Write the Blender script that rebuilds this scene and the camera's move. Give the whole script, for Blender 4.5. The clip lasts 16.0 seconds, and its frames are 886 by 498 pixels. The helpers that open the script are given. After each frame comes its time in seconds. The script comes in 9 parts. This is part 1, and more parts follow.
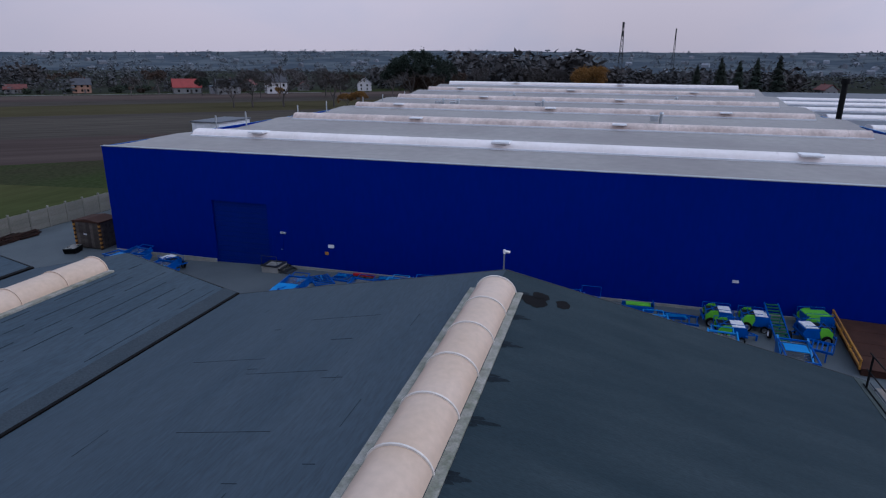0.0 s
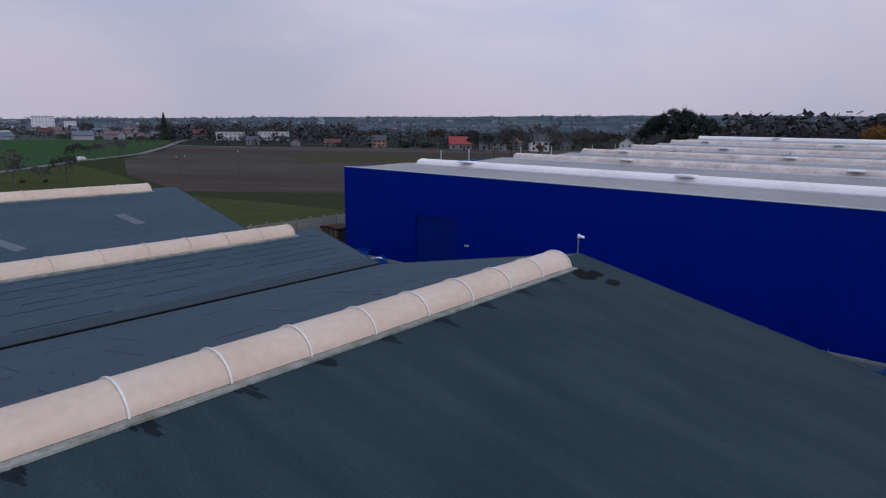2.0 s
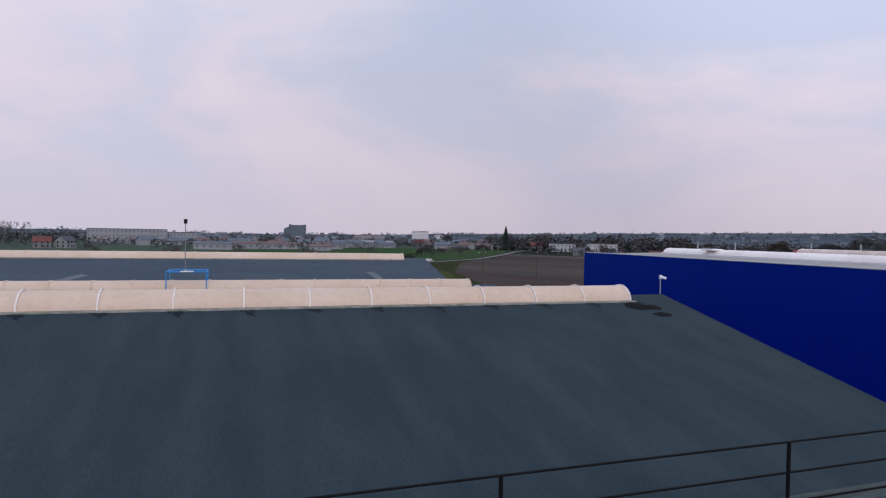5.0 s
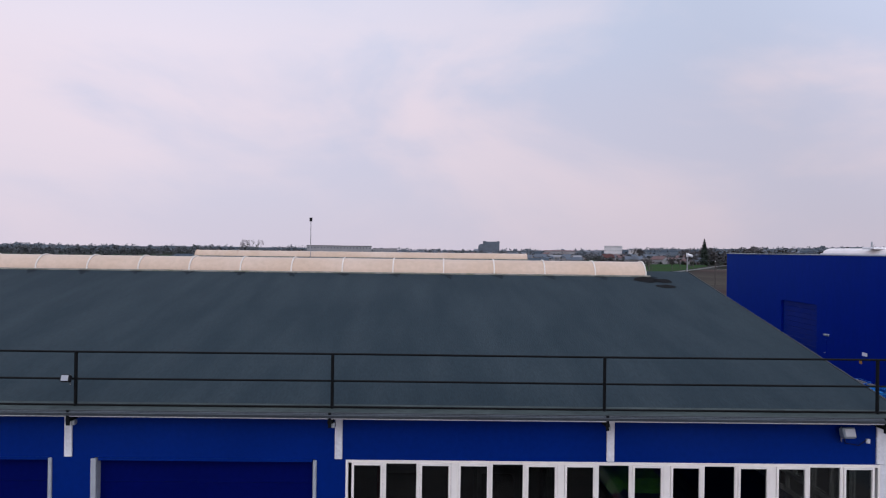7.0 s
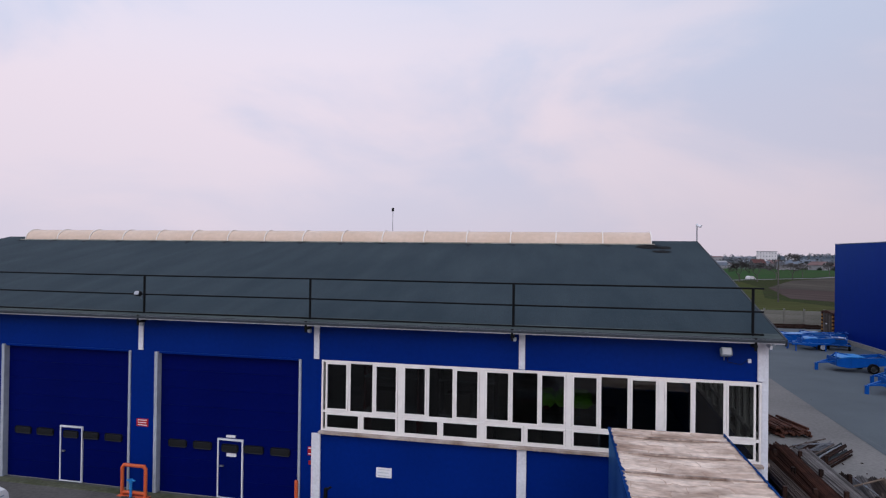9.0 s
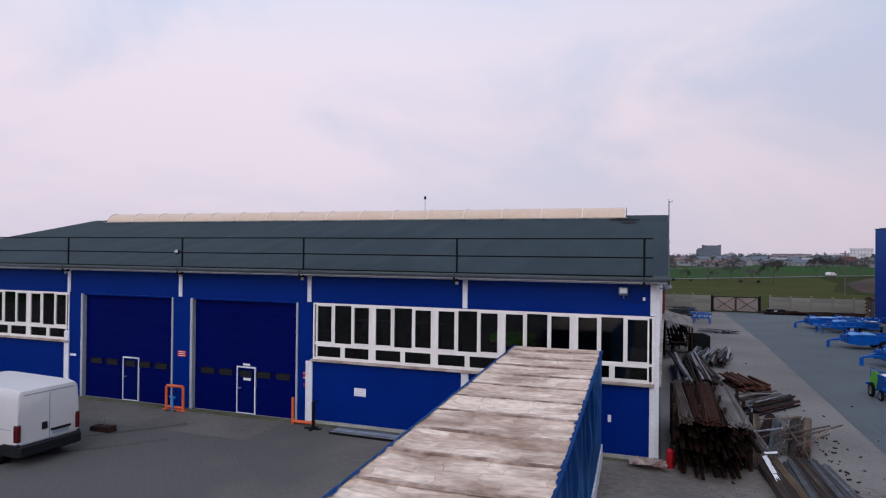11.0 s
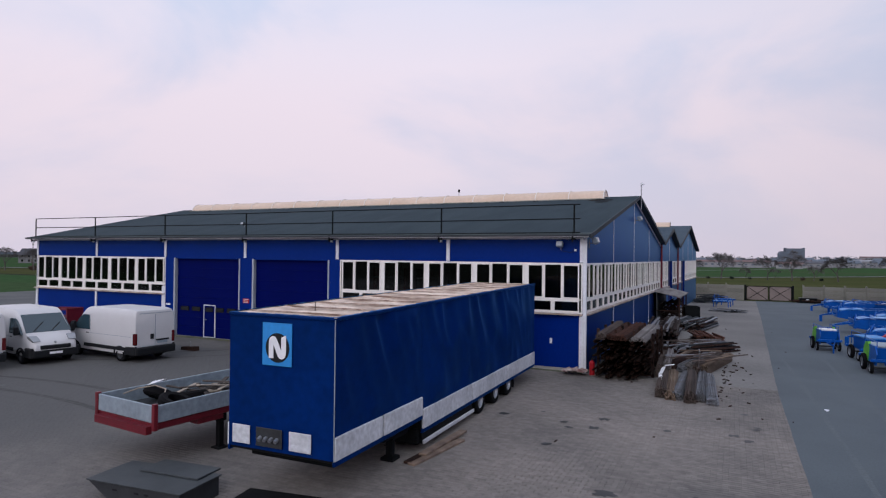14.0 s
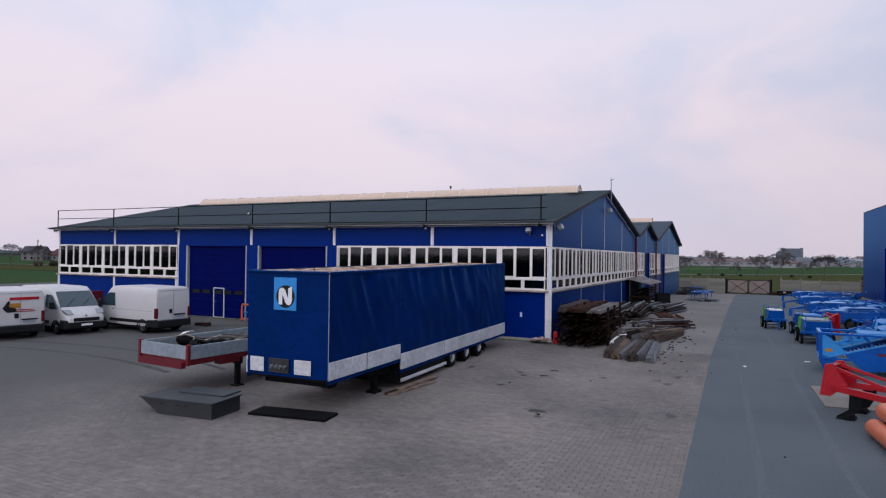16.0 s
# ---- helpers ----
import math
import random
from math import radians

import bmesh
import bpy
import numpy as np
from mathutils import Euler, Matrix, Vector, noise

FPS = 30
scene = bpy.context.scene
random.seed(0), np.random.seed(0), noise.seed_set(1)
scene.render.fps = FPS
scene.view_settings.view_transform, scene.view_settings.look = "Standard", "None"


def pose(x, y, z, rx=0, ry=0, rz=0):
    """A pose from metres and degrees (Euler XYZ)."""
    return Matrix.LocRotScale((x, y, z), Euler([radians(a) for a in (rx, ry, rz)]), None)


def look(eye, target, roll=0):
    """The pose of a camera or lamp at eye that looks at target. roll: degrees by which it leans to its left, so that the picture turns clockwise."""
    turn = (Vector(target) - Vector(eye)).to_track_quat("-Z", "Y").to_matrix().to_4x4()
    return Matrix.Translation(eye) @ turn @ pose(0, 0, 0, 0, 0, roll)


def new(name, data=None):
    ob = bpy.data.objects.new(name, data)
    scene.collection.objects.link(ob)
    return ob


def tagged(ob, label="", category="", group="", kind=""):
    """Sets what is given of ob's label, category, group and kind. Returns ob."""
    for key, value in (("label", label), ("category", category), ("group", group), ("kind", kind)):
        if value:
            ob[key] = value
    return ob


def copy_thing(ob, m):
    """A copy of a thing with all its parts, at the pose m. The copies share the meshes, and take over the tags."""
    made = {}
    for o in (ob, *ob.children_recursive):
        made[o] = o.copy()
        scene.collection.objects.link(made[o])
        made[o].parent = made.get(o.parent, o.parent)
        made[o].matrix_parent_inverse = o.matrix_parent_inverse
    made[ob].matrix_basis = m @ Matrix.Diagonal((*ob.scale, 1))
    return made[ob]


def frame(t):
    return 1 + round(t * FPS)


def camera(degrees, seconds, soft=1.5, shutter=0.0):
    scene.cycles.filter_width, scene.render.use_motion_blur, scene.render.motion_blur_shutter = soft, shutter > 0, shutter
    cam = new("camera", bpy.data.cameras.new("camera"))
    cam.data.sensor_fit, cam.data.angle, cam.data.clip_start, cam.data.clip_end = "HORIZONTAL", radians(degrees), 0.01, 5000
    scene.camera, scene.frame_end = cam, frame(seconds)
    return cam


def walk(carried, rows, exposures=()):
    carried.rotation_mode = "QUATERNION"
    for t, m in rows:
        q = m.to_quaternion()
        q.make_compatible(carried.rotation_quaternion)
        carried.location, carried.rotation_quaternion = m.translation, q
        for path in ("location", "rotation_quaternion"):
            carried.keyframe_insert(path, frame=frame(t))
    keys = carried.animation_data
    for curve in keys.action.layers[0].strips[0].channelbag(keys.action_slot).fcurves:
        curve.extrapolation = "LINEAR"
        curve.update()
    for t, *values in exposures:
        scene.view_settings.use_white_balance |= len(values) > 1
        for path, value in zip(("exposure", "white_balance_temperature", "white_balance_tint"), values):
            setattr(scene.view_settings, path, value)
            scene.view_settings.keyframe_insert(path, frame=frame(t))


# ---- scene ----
cam = camera(72.0, 16.0, soft=1.2)
PATH = [
    (0, (-21.557, 8.563, 15.904), (-19.712, 9.069, 15.318), 0.5),
    (0.5, (-22.13, 6.524, 15.303), (-20.335, 7.21, 14.746), 0.5),
    (1, (-22.417, 4.385, 14.643), (-20.701, 5.268, 14.12), 0.6),
    (1.5, (-22.454, 2.392, 14.072), (-20.831, 3.465, 13.607), 0.7),
    (2, (-22.191, 0.418, 13.474), (-20.691, 1.679, 13.073), 0.8),
    (2.5, (-21.657, -1.287, 12.891), (-20.285, 0.128, 12.552), 1.1),
    (3, (-20.92, -3.003, 12.381), (-19.683, -1.456, 12.102), 1.2),
    (3.5, (-20.071, -4.554, 11.898), (-18.968, -2.901, 11.676), 1.2),
    (4, (-18.923, -6.19, 11.473), (-17.97, -4.44, 11.306), 1.1),
    (4.5, (-17.661, -7.596, 11.054), (-16.857, -5.768, 10.942), 1.1),
    (5, (-16.147, -8.935, 10.532), (-15.506, -7.041, 10.488), 1.1),
    (7.5, (-8.485, -14.406, 8.662), (-8.599, -12.409, 8.667), 0.6),
    (8, (-7.109, -15.256, 8.17), (-7.339, -13.27, 8.19), 0.6),
    (8.5, (-5.909, -16.011, 7.854), (-6.239, -14.039, 7.875), 0.6),
    (9, (-4.679, -16.775, 7.559), (-5.104, -14.821, 7.576), 0.7),
    (9.5, (-3.514, -17.519, 7.187), (-4.017, -15.584, 7.21), 0.7),
    (10, (-2.326, -18.256, 6.902), (-2.893, -16.339, 6.919), 0.7),
    (12.5, (3.022, -22.096, 5.408), (2.252, -20.251, 5.43), 0.5),
    (13, (3.95, -23.036, 5.185), (3.132, -21.21, 5.206), 0.6),
    (13.5, (4.679, -23.989, 5.022), (3.84, -22.174, 5.038), 0.7),
    (14, (5.478, -24.793, 4.655), (4.617, -22.988, 4.678), 0.6),
    (14.5, (6.047, -25.625, 4.401), (5.187, -23.819, 4.426), 0.7),
    (15, (6.605, -26.433, 4.343), (5.747, -24.626, 4.361), 0.5),
    (15.5, (7.083, -27.057, 4.165), (6.226, -25.25, 4.182), 0.6),
    (16, (7.691, -27.661, 3.939), (6.831, -25.855, 3.961), 0.7),
]
walk(cam, [(r[0], look(*r[1:])) for r in PATH],
     exposures=[(0.0, -0.35, 5750, 9), (1.5, -0.34, 5850, 9), (3.5, -0.20, 6100, 10), (5.0, -0.10, 6350, 11), (7.5, -0.02, 6420, 11), (9.0, -0.02, 6420, 11), (12.5, 0.0, 6450, 11), (16.0, 0.0, 6450, 11)])

# ---- sky and light ----
world = bpy.data.worlds.new("overcast_sky")
scene.world = world
world.use_nodes = True
wn, wl = world.node_tree.nodes, world.node_tree.links
wn.clear()
w_out, w_bg = wn.new("ShaderNodeOutputWorld"), wn.new("ShaderNodeBackground")
w_sky = wn.new("ShaderNodeTexSky")
w_sky.sky_type, w_sky.sun_disc = "NISHITA", False
w_sky.sun_elevation, w_sky.sun_rotation = radians(35), radians(170)
w_sky.air_density, w_sky.dust_density = 1.0, 4.0
w_tc, w_map = wn.new("ShaderNodeTexCoord"), wn.new("ShaderNodeMapping")
w_map.inputs["Scale"].default_value = (1.0, 1.0, 2.2)
w_map.inputs["Location"].default_value = (0.35, 0.2, 0.1)
w_no = wn.new("ShaderNodeTexNoise")
w_no.inputs["Scale"].default_value, w_no.inputs["Detail"].default_value = 1.9, 6.0
w_no.inputs["Roughness"].default_value, w_no.inputs["Distortion"].default_value = 0.52, 0.4
w_ramp = wn.new("ShaderNodeValToRGB")
w_ramp.color_ramp.interpolation = "EASE"
w_ramp.color_ramp.elements[0].position, w_ramp.color_ramp.elements[0].color = 0.37, (0.585, 0.615, 0.77, 1)
w_ramp.color_ramp.elements[1].position, w_ramp.color_ramp.elements[1].color = 0.60, (0.83, 0.725, 0.80, 1)
w_sep, w_hr = wn.new("ShaderNodeSeparateXYZ"), wn.new("ShaderNodeMapRange")
w_hr.inputs["From Min"].default_value, w_hr.inputs["From Max"].default_value = 0.0, 0.30
w_hr.inputs["To Min"].default_value, w_hr.inputs["To Max"].default_value = 0.75, 0.0
w_haze = wn.new("ShaderNodeMix")
w_haze.data_type = "RGBA"
w_haze.inputs["B"].default_value = (0.66, 0.585, 0.675, 1)
w_mix = wn.new("ShaderNodeMix")
w_mix.data_type, w_mix.blend_type = "RGBA", "ADD"
w_mix.inputs["Factor"].default_value = 0.006
wl.new(w_tc.outputs["Generated"], w_map.inputs["Vector"])
wl.new(w_map.outputs["Vector"], w_no.inputs["Vector"])
wl.new(w_no.outputs["Fac"], w_ramp.inputs["Fac"])
wl.new(w_tc.outputs["Generated"], w_sep.inputs["Vector"])
wl.new(w_sep.outputs["Z"], w_hr.inputs["Value"])
wl.new(w_hr.outputs["Result"], w_haze.inputs["Factor"])
wl.new(w_ramp.outputs["Color"], w_haze.inputs["A"])
w_hi, w_blue = wn.new("ShaderNodeMapRange"), wn.new("ShaderNodeMix")
w_hi.interpolation_type = "SMOOTHSTEP"
w_hi.inputs["From Min"].default_value, w_hi.inputs["From Max"].default_value = 0.20, 0.50
w_hi.inputs["To Min"].default_value, w_hi.inputs["To Max"].default_value = 0.0, 0.62
w_blue.data_type = "RGBA"
w_blue.inputs["B"].default_value = (0.58, 0.70, 0.90, 1)
wl.new(w_sep.outputs["Z"], w_hi.inputs["Value"])
wl.new(w_hi.outputs["Result"], w_blue.inputs["Factor"])
wl.new(w_haze.outputs["Result"], w_blue.inputs["A"])
wl.new(w_blue.outputs["Result"], w_mix.inputs["A"])
wl.new(w_sky.outputs["Color"], w_mix.inputs["B"])
wl.new(w_mix.outputs["Result"], w_bg.inputs["Color"])
w_dot, w_dr, w_mul = wn.new("ShaderNodeVectorMath"), wn.new("ShaderNodeMapRange"), wn.new("ShaderNodeMath")
w_dot.operation, w_mul.operation = "DOT_PRODUCT", "MULTIPLY"
w_dot.inputs[1].default_value = (-0.88, 0.36, 0.30)
w_dr.inputs["From Min"].default_value, w_dr.inputs["From Max"].default_value = -0.8, 0.75
w_dr.inputs["To Min"].default_value, w_dr.inputs["To Max"].default_value = 0.74, 1.04
wl.new(w_tc.outputs["Generated"], w_dot.inputs[0])
wl.new(w_dot.outputs["Value"], w_dr.inputs["Value"])
w_dots, w_ds = wn.new("ShaderNodeVectorMath"), wn.new("ShaderNodeMapRange")
w_dots.operation = "DOT_PRODUCT"
w_dots.inputs[1].default_value = (0.12, -0.90, 0.42)
w_ds.interpolation_type = "SMOOTHSTEP"
w_ds.inputs["From Min"].default_value, w_ds.inputs["From Max"].default_value = 0.05, 1.0
w_ds.inputs["To Min"].default_value, w_ds.inputs["To Max"].default_value = 1.0, 1.95
wl.new(w_tc.outputs["Generated"], w_dots.inputs[0])
wl.new(w_dots.outputs["Value"], w_ds.inputs["Value"])
wl.new(w_ds.outputs["Result"], w_mul.inputs[1])
wl.new(w_dr.outputs["Result"], w_mul.inputs[0])
w_dotn, w_dn, w_mul2 = wn.new("ShaderNodeVectorMath"), wn.new("ShaderNodeMapRange"), wn.new("ShaderNodeMath")
w_dotn.operation, w_mul2.operation = "DOT_PRODUCT", "MULTIPLY"
w_dotn.inputs[1].default_value = (0.82, 0.33, 0.46)
w_dn.interpolation_type = "SMOOTHSTEP"
w_dn.inputs["From Min"].default_value, w_dn.inputs["From Max"].default_value = 0.74, 1.0
w_dn.inputs["To Min"].default_value, w_dn.inputs["To Max"].default_value = 1.0, 1.36
wl.new(w_tc.outputs["Generated"], w_dotn.inputs[0])
wl.new(w_dotn.outputs["Value"], w_dn.inputs["Value"])
wl.new(w_mul.outputs["Value"], w_mul2.inputs[0])
wl.new(w_dn.outputs["Result"], w_mul2.inputs[1])
wl.new(w_mul2.outputs["Value"], w_bg.inputs["Strength"])
wl.new(w_bg.outputs["Background"], w_out.inputs["Surface"])

sun = new("sun", bpy.data.lights.new("sun", "SUN"))
sun.data.energy, sun.data.angle, sun.data.color = 0.6, radians(40), (1.0, 0.96, 0.92)
sun.matrix_world = look((10, -60, 45), (0, 0, 0))


# ---- materials ----
def mat(name, color, rough=0.7, metal=0.0, vary=0.25, scale=1.5, fine=18.0, bump=0.15, tint=None, spec=0.4, rand=0.0, stretch=(1, 1, 1), island=False, edge=(0.35, 0.7)):
    """Painted, mineral or metal surface: broad and fine variation, bump, and optional stains of another tint."""
    m = bpy.data.materials.new(name)
    m.use_nodes = True
    n, l = m.node_tree.nodes, m.node_tree.links
    p = n["Principled BSDF"]
    p.inputs["Metallic"].default_value, p.inputs["Specular IOR Level"].default_value = metal, spec
    tc, mp = n.new("ShaderNodeTexCoord"), n.new("ShaderNodeMapping")
    mp.inputs["Scale"].default_value = stretch
    l.new(tc.outputs["Object"], mp.inputs["Vector"])
    big, small = n.new("ShaderNodeTexNoise"), n.new("ShaderNodeTexNoise")
    for no, sc, de in ((big, scale, 4.0), (small, fine, 3.0)):
        no.inputs["Scale"].default_value, no.inputs["Detail"].default_value = sc, de
        l.new(mp.outputs["Vector"], no.inputs["Vector"])
    other = tint or tuple(c * (1 - vary) for c in color)
    mix = n.new("ShaderNodeMix")
    mix.data_type = "RGBA"
    mix.inputs["A"].default_value, mix.inputs["B"].default_value = (*color, 1), (*other, 1)
    mr = n.new("ShaderNodeMapRange")
    mr.inputs["From Min"].default_value, mr.inputs["From Max"].default_value = edge
    l.new(big.outputs["Fac"], mr.inputs["Value"])
    l.new(mr.outputs["Result"], mix.inputs["Factor"])
    hsv = n.new("ShaderNodeHueSaturation")
    m2 = n.new("ShaderNodeMapRange")
    m2.inputs["From Min"].default_value, m2.inputs["From Max"].default_value = 0.3, 0.7
    m2.inputs["To Min"].default_value, m2.inputs["To Max"].default_value = 1 - vary * 0.6, 1 + vary * 0.6
    l.new(small.outputs["Fac"], m2.inputs["Value"])
    last = m2.outputs["Result"]
    if rand:
        oi, m3, mu = n.new("ShaderNodeNewGeometry" if island else "ShaderNodeObjectInfo"), n.new("ShaderNodeMapRange"), n.new("ShaderNodeMath")
        m3.inputs["To Min"].default_value, m3.inputs["To Max"].default_value = 1 - rand, 1 + rand
        mu.operation = "MULTIPLY"
        l.new(oi.outputs["Random Per Island" if island else "Random"], m3.inputs["Value"])
        l.new(last, mu.inputs[0])
        l.new(m3.outputs["Result"], mu.inputs[1])
        last = mu.outputs[0]
    l.new(last, hsv.inputs["Value"])
    l.new(mix.outputs["Result"], hsv.inputs["Color"])
    l.new(hsv.outputs["Color"], p.inputs["Base Color"])
    r = n.new("ShaderNodeMapRange")
    r.inputs["To Min"].default_value, r.inputs["To Max"].default_value = max(0.02, rough - 0.12), min(1, rough + 0.1)
    l.new(small.outputs["Fac"], r.inputs["Value"])
    l.new(r.outputs["Result"], p.inputs["Roughness"])
    if bump:
        b = n.new("ShaderNodeBump")
        b.inputs["Strength"].default_value, b.inputs["Distance"].default_value = bump, 0.02
        l.new(small.outputs["Fac"], b.inputs["Height"])
        l.new(b.outputs["Normal"], p.inputs["Normal"])
    return m


def coat(m, tint, ior=1.35, rough=0.3):
    """Adds a tinted clear gloss over a matt paint."""
    n, l = m.node_tree.nodes, m.node_tree.links
    p, out = n["Principled BSDF"], n["Material Output"]
    p.inputs["Specular IOR Level"].default_value = 0.0
    g, f, mx = n.new("ShaderNodeBsdfGlossy"), n.new("ShaderNodeFresnel"), n.new("ShaderNodeMixShader")
    g.inputs["Color"].default_value, g.inputs["Roughness"].default_value = (*tint, 1), rough
    f.inputs["IOR"].default_value = ior
    l.new(f.outputs["Fac"], mx.inputs["Fac"])
    l.new(p.outputs["BSDF"], mx.inputs[1])
    l.new(g.outputs["BSDF"], mx.inputs[2])
    l.new(mx.outputs["Shader"], out.inputs["Surface"])
    return m


BLUE_PANEL = mat("blue_panel", (0.0003, 0.015, 0.160), 0.34, vary=0.12, scale=0.6, fine=9, bump=0.03)
coat(BLUE_PANEL, (0.26, 0.46, 0.62), 1.33, 0.34)
BLUE_HALL = mat("blue_hall_sheet", (0.0003, 0.010, 0.20), 0.36, vary=0.10, scale=0.15, fine=4, bump=0.03, stretch=(1, 1, 0.3))
coat(BLUE_HALL, (0.22, 0.46, 0.66), 1.30, 0.34)
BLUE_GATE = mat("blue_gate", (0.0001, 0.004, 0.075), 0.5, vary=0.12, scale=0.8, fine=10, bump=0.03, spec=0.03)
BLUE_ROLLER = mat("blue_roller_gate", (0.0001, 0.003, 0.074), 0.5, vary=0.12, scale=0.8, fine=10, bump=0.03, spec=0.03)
WHITE_FRAME = mat("white_frame", (0.79, 0.755, 0.72), 0.4, vary=0.06, scale=2, fine=5, bump=0.02)
WHITE_TRIM = mat("white_trim", (0.68, 0.69, 0.73), 0.45, vary=0.15, scale=1.2, fine=14, bump=0.04)
ZINC = mat("zinc_sheet", (0.42, 0.45, 0.48), 0.45, metal=0.6, vary=0.25, scale=1.2, fine=14, bump=0.05)
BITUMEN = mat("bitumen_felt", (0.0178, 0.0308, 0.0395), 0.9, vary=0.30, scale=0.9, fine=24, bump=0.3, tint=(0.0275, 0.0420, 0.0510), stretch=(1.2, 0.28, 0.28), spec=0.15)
# streaky felt, paler also because the north slopes' brighter light is mixed in
BITUMEN_PALE = mat("streaky_lit_felt", (0.039, 0.058, 0.078), 0.9, vary=0.28, scale=0.5, fine=9, bump=0.3, tint=(0.049, 0.069, 0.090), spec=0.2, stretch=(0.25, 1.4, 1))
FLASHING = mat("felt_flashing", (0.040, 0.052, 0.064), 0.85, vary=0.3, scale=1.2, fine=14, bump=0.2, tint=(0.034, 0.046, 0.058), spec=0.15)
BITUMEN_OLD = mat("bitumen_edge", (0.030, 0.036, 0.042), 0.8, vary=0.35, scale=1.0, fine=20, bump=0.4)
TAR = mat("tar_patch", (0.005, 0.005, 0.006), 0.85, vary=0.3, scale=3, fine=20, bump=0.3, spec=0.1)
POLY = mat("weathered_polycarbonate", (0.52, 0.385, 0.285), 0.38, vary=0.10, scale=0.35, fine=5, bump=0.02, tint=(0.585, 0.455, 0.365), spec=0.3)
POLY_B = mat("white_polycarbonate", (0.80, 0.735, 0.72), 0.35, vary=0.06, scale=0.3, fine=3, bump=0.04, tint=(0.70, 0.64, 0.61))
POLY_C = mat("dirty_polycarbonate", (0.64, 0.53, 0.48), 0.45, vary=0.25, scale=0.5, fine=3, bump=0.04, tint=(0.43, 0.34, 0.30))
RIB_WHITE = mat("white_rib", (0.70, 0.65, 0.60), 0.4, vary=0.12, scale=2, fine=10, bump=0.03)
CURB = mat("mossy_flashing", (0.29, 0.28, 0.25), 0.6, vary=0.35, scale=3, fine=20, bump=0.1, tint=(0.13, 0.14, 0.10))
ROOF_B = mat("light_membrane", (0.285, 0.268, 0.256), 0.7, vary=0.18, scale=0.08, fine=1.2, bump=0.05, tint=(0.225, 0.205, 0.20))
ROOF_C = mat("dark_membrane", (0.10, 0.11, 0.13), 0.7, vary=0.2, scale=0.1, fine=1.2, bump=0.05)
BLACK_STEEL = mat("black_steel", (0.004, 0.005, 0.006), 0.7, vary=0.2, scale=3, fine=20, bump=0.05, spec=0.12)
SILL = mat("stained_sill", (0.46, 0.40, 0.36), 0.6, vary=0.3, scale=1.6, fine=12, bump=0.05, tint=(0.22, 0.16, 0.12))
JAMB = mat("grey_jamb", (0.34, 0.37, 0.41), 0.5, vary=0.15, scale=1.2, fine=5, bump=0.03)
GUTTER = mat("grey_gutter", (0.075, 0.09, 0.105), 0.6, vary=0.3, scale=0.8, fine=10, bump=0.1, spec=0.3)
RUBBER = mat("rubber", (0.006, 0.006, 0.007), 0.9, vary=0.25, scale=3, fine=25, bump=0.2, spec=0.1)
BLACK_PLASTIC = mat("black_plastic", (0.009, 0.010, 0.012), 0.6, vary=0.2, scale=3, fine=25, bump=0.08, spec=0.2)
STEEL = mat("grey_steel", (0.30, 0.31, 0.33), 0.4, metal=0.7, vary=0.25, scale=2, fine=20, bump=0.08)
DARK_METAL = mat("dark_grey_steel", (0.036, 0.039, 0.043), 0.55, metal=0.3, vary=0.3, scale=2, fine=20, bump=0.1)
RUST = mat("rusty_steel", (0.013, 0.008, 0.007), 0.85, vary=0.4, scale=3, fine=25, bump=0.3, tint=(0.036, 0.017, 0.012), spec=0.15, rand=0.4)
RUST_SHEET = mat("rusty_plate", (0.040, 0.018, 0.013), 0.85, vary=0.35, scale=0.8, fine=12, bump=0.2, tint=(0.065, 0.030, 0.021), spec=0.15)
OLD_WOOD = mat("weathered_timber", (0.085, 0.072, 0.064), 0.85, vary=0.35, scale=2.5, fine=22, bump=0.3, tint=(0.045, 0.037, 0.033), spec=0.15, rand=0.4, stretch=(1, 0.25, 1))
PALE_WOOD = mat("pale_timber", (0.40, 0.33, 0.26), 0.75, vary=0.3, scale=2.5, fine=22, bump=0.2, rand=0.2)
CONCRETE = mat("concrete", (0.30, 0.29, 0.27), 0.85, vary=0.22, scale=0.8, fine=14, bump=0.15, tint=(0.20, 0.195, 0.18), rand=0.12)
ORANGE = mat("orange_paint", (0.62, 0.11, 0.035), 0.45, vary=0.15, scale=3, fine=16, bump=0.05)
RED = mat("red_paint", (0.36, 0.006, 0.014), 0.4, vary=0.2, scale=2, fine=14, bump=0.04)
DARK_RED = mat("dark_red_paint", (0.125, 0.005, 0.013), 0.5, vary=0.25, scale=2, fine=14, bump=0.05)
MACHINE_BLUE = mat("machine_blue", (0.003, 0.072, 0.34), 0.4, vary=0.18, scale=2, fine=14, bump=0.03, rand=0.12)
LIGHT_BLUE = mat("light_blue_paint", (0.020, 0.22, 0.56), 0.4, vary=0.12, scale=2, fine=12, bump=0.03)
GREEN_PAINT = mat("lime_green_paint", (0.14, 0.50, 0.035), 0.4, vary=0.15, scale=2, fine=12, bump=0.03)
YELLOW = mat("yellow_paint", (0.36, 0.17, 0.025), 0.5, vary=0.2, scale=2, fine=12, bump=0.05)
WHITE_PAINT = mat("white_car_paint", (0.50, 0.49, 0.495), 0.42, vary=0.04, scale=0.8, fine=2, bump=0.0, spec=0.4)
WHITE_PLASTIC = mat("white_plastic", (0.72, 0.72, 0.74), 0.4, vary=0.08, scale=2, fine=10, bump=0.02)
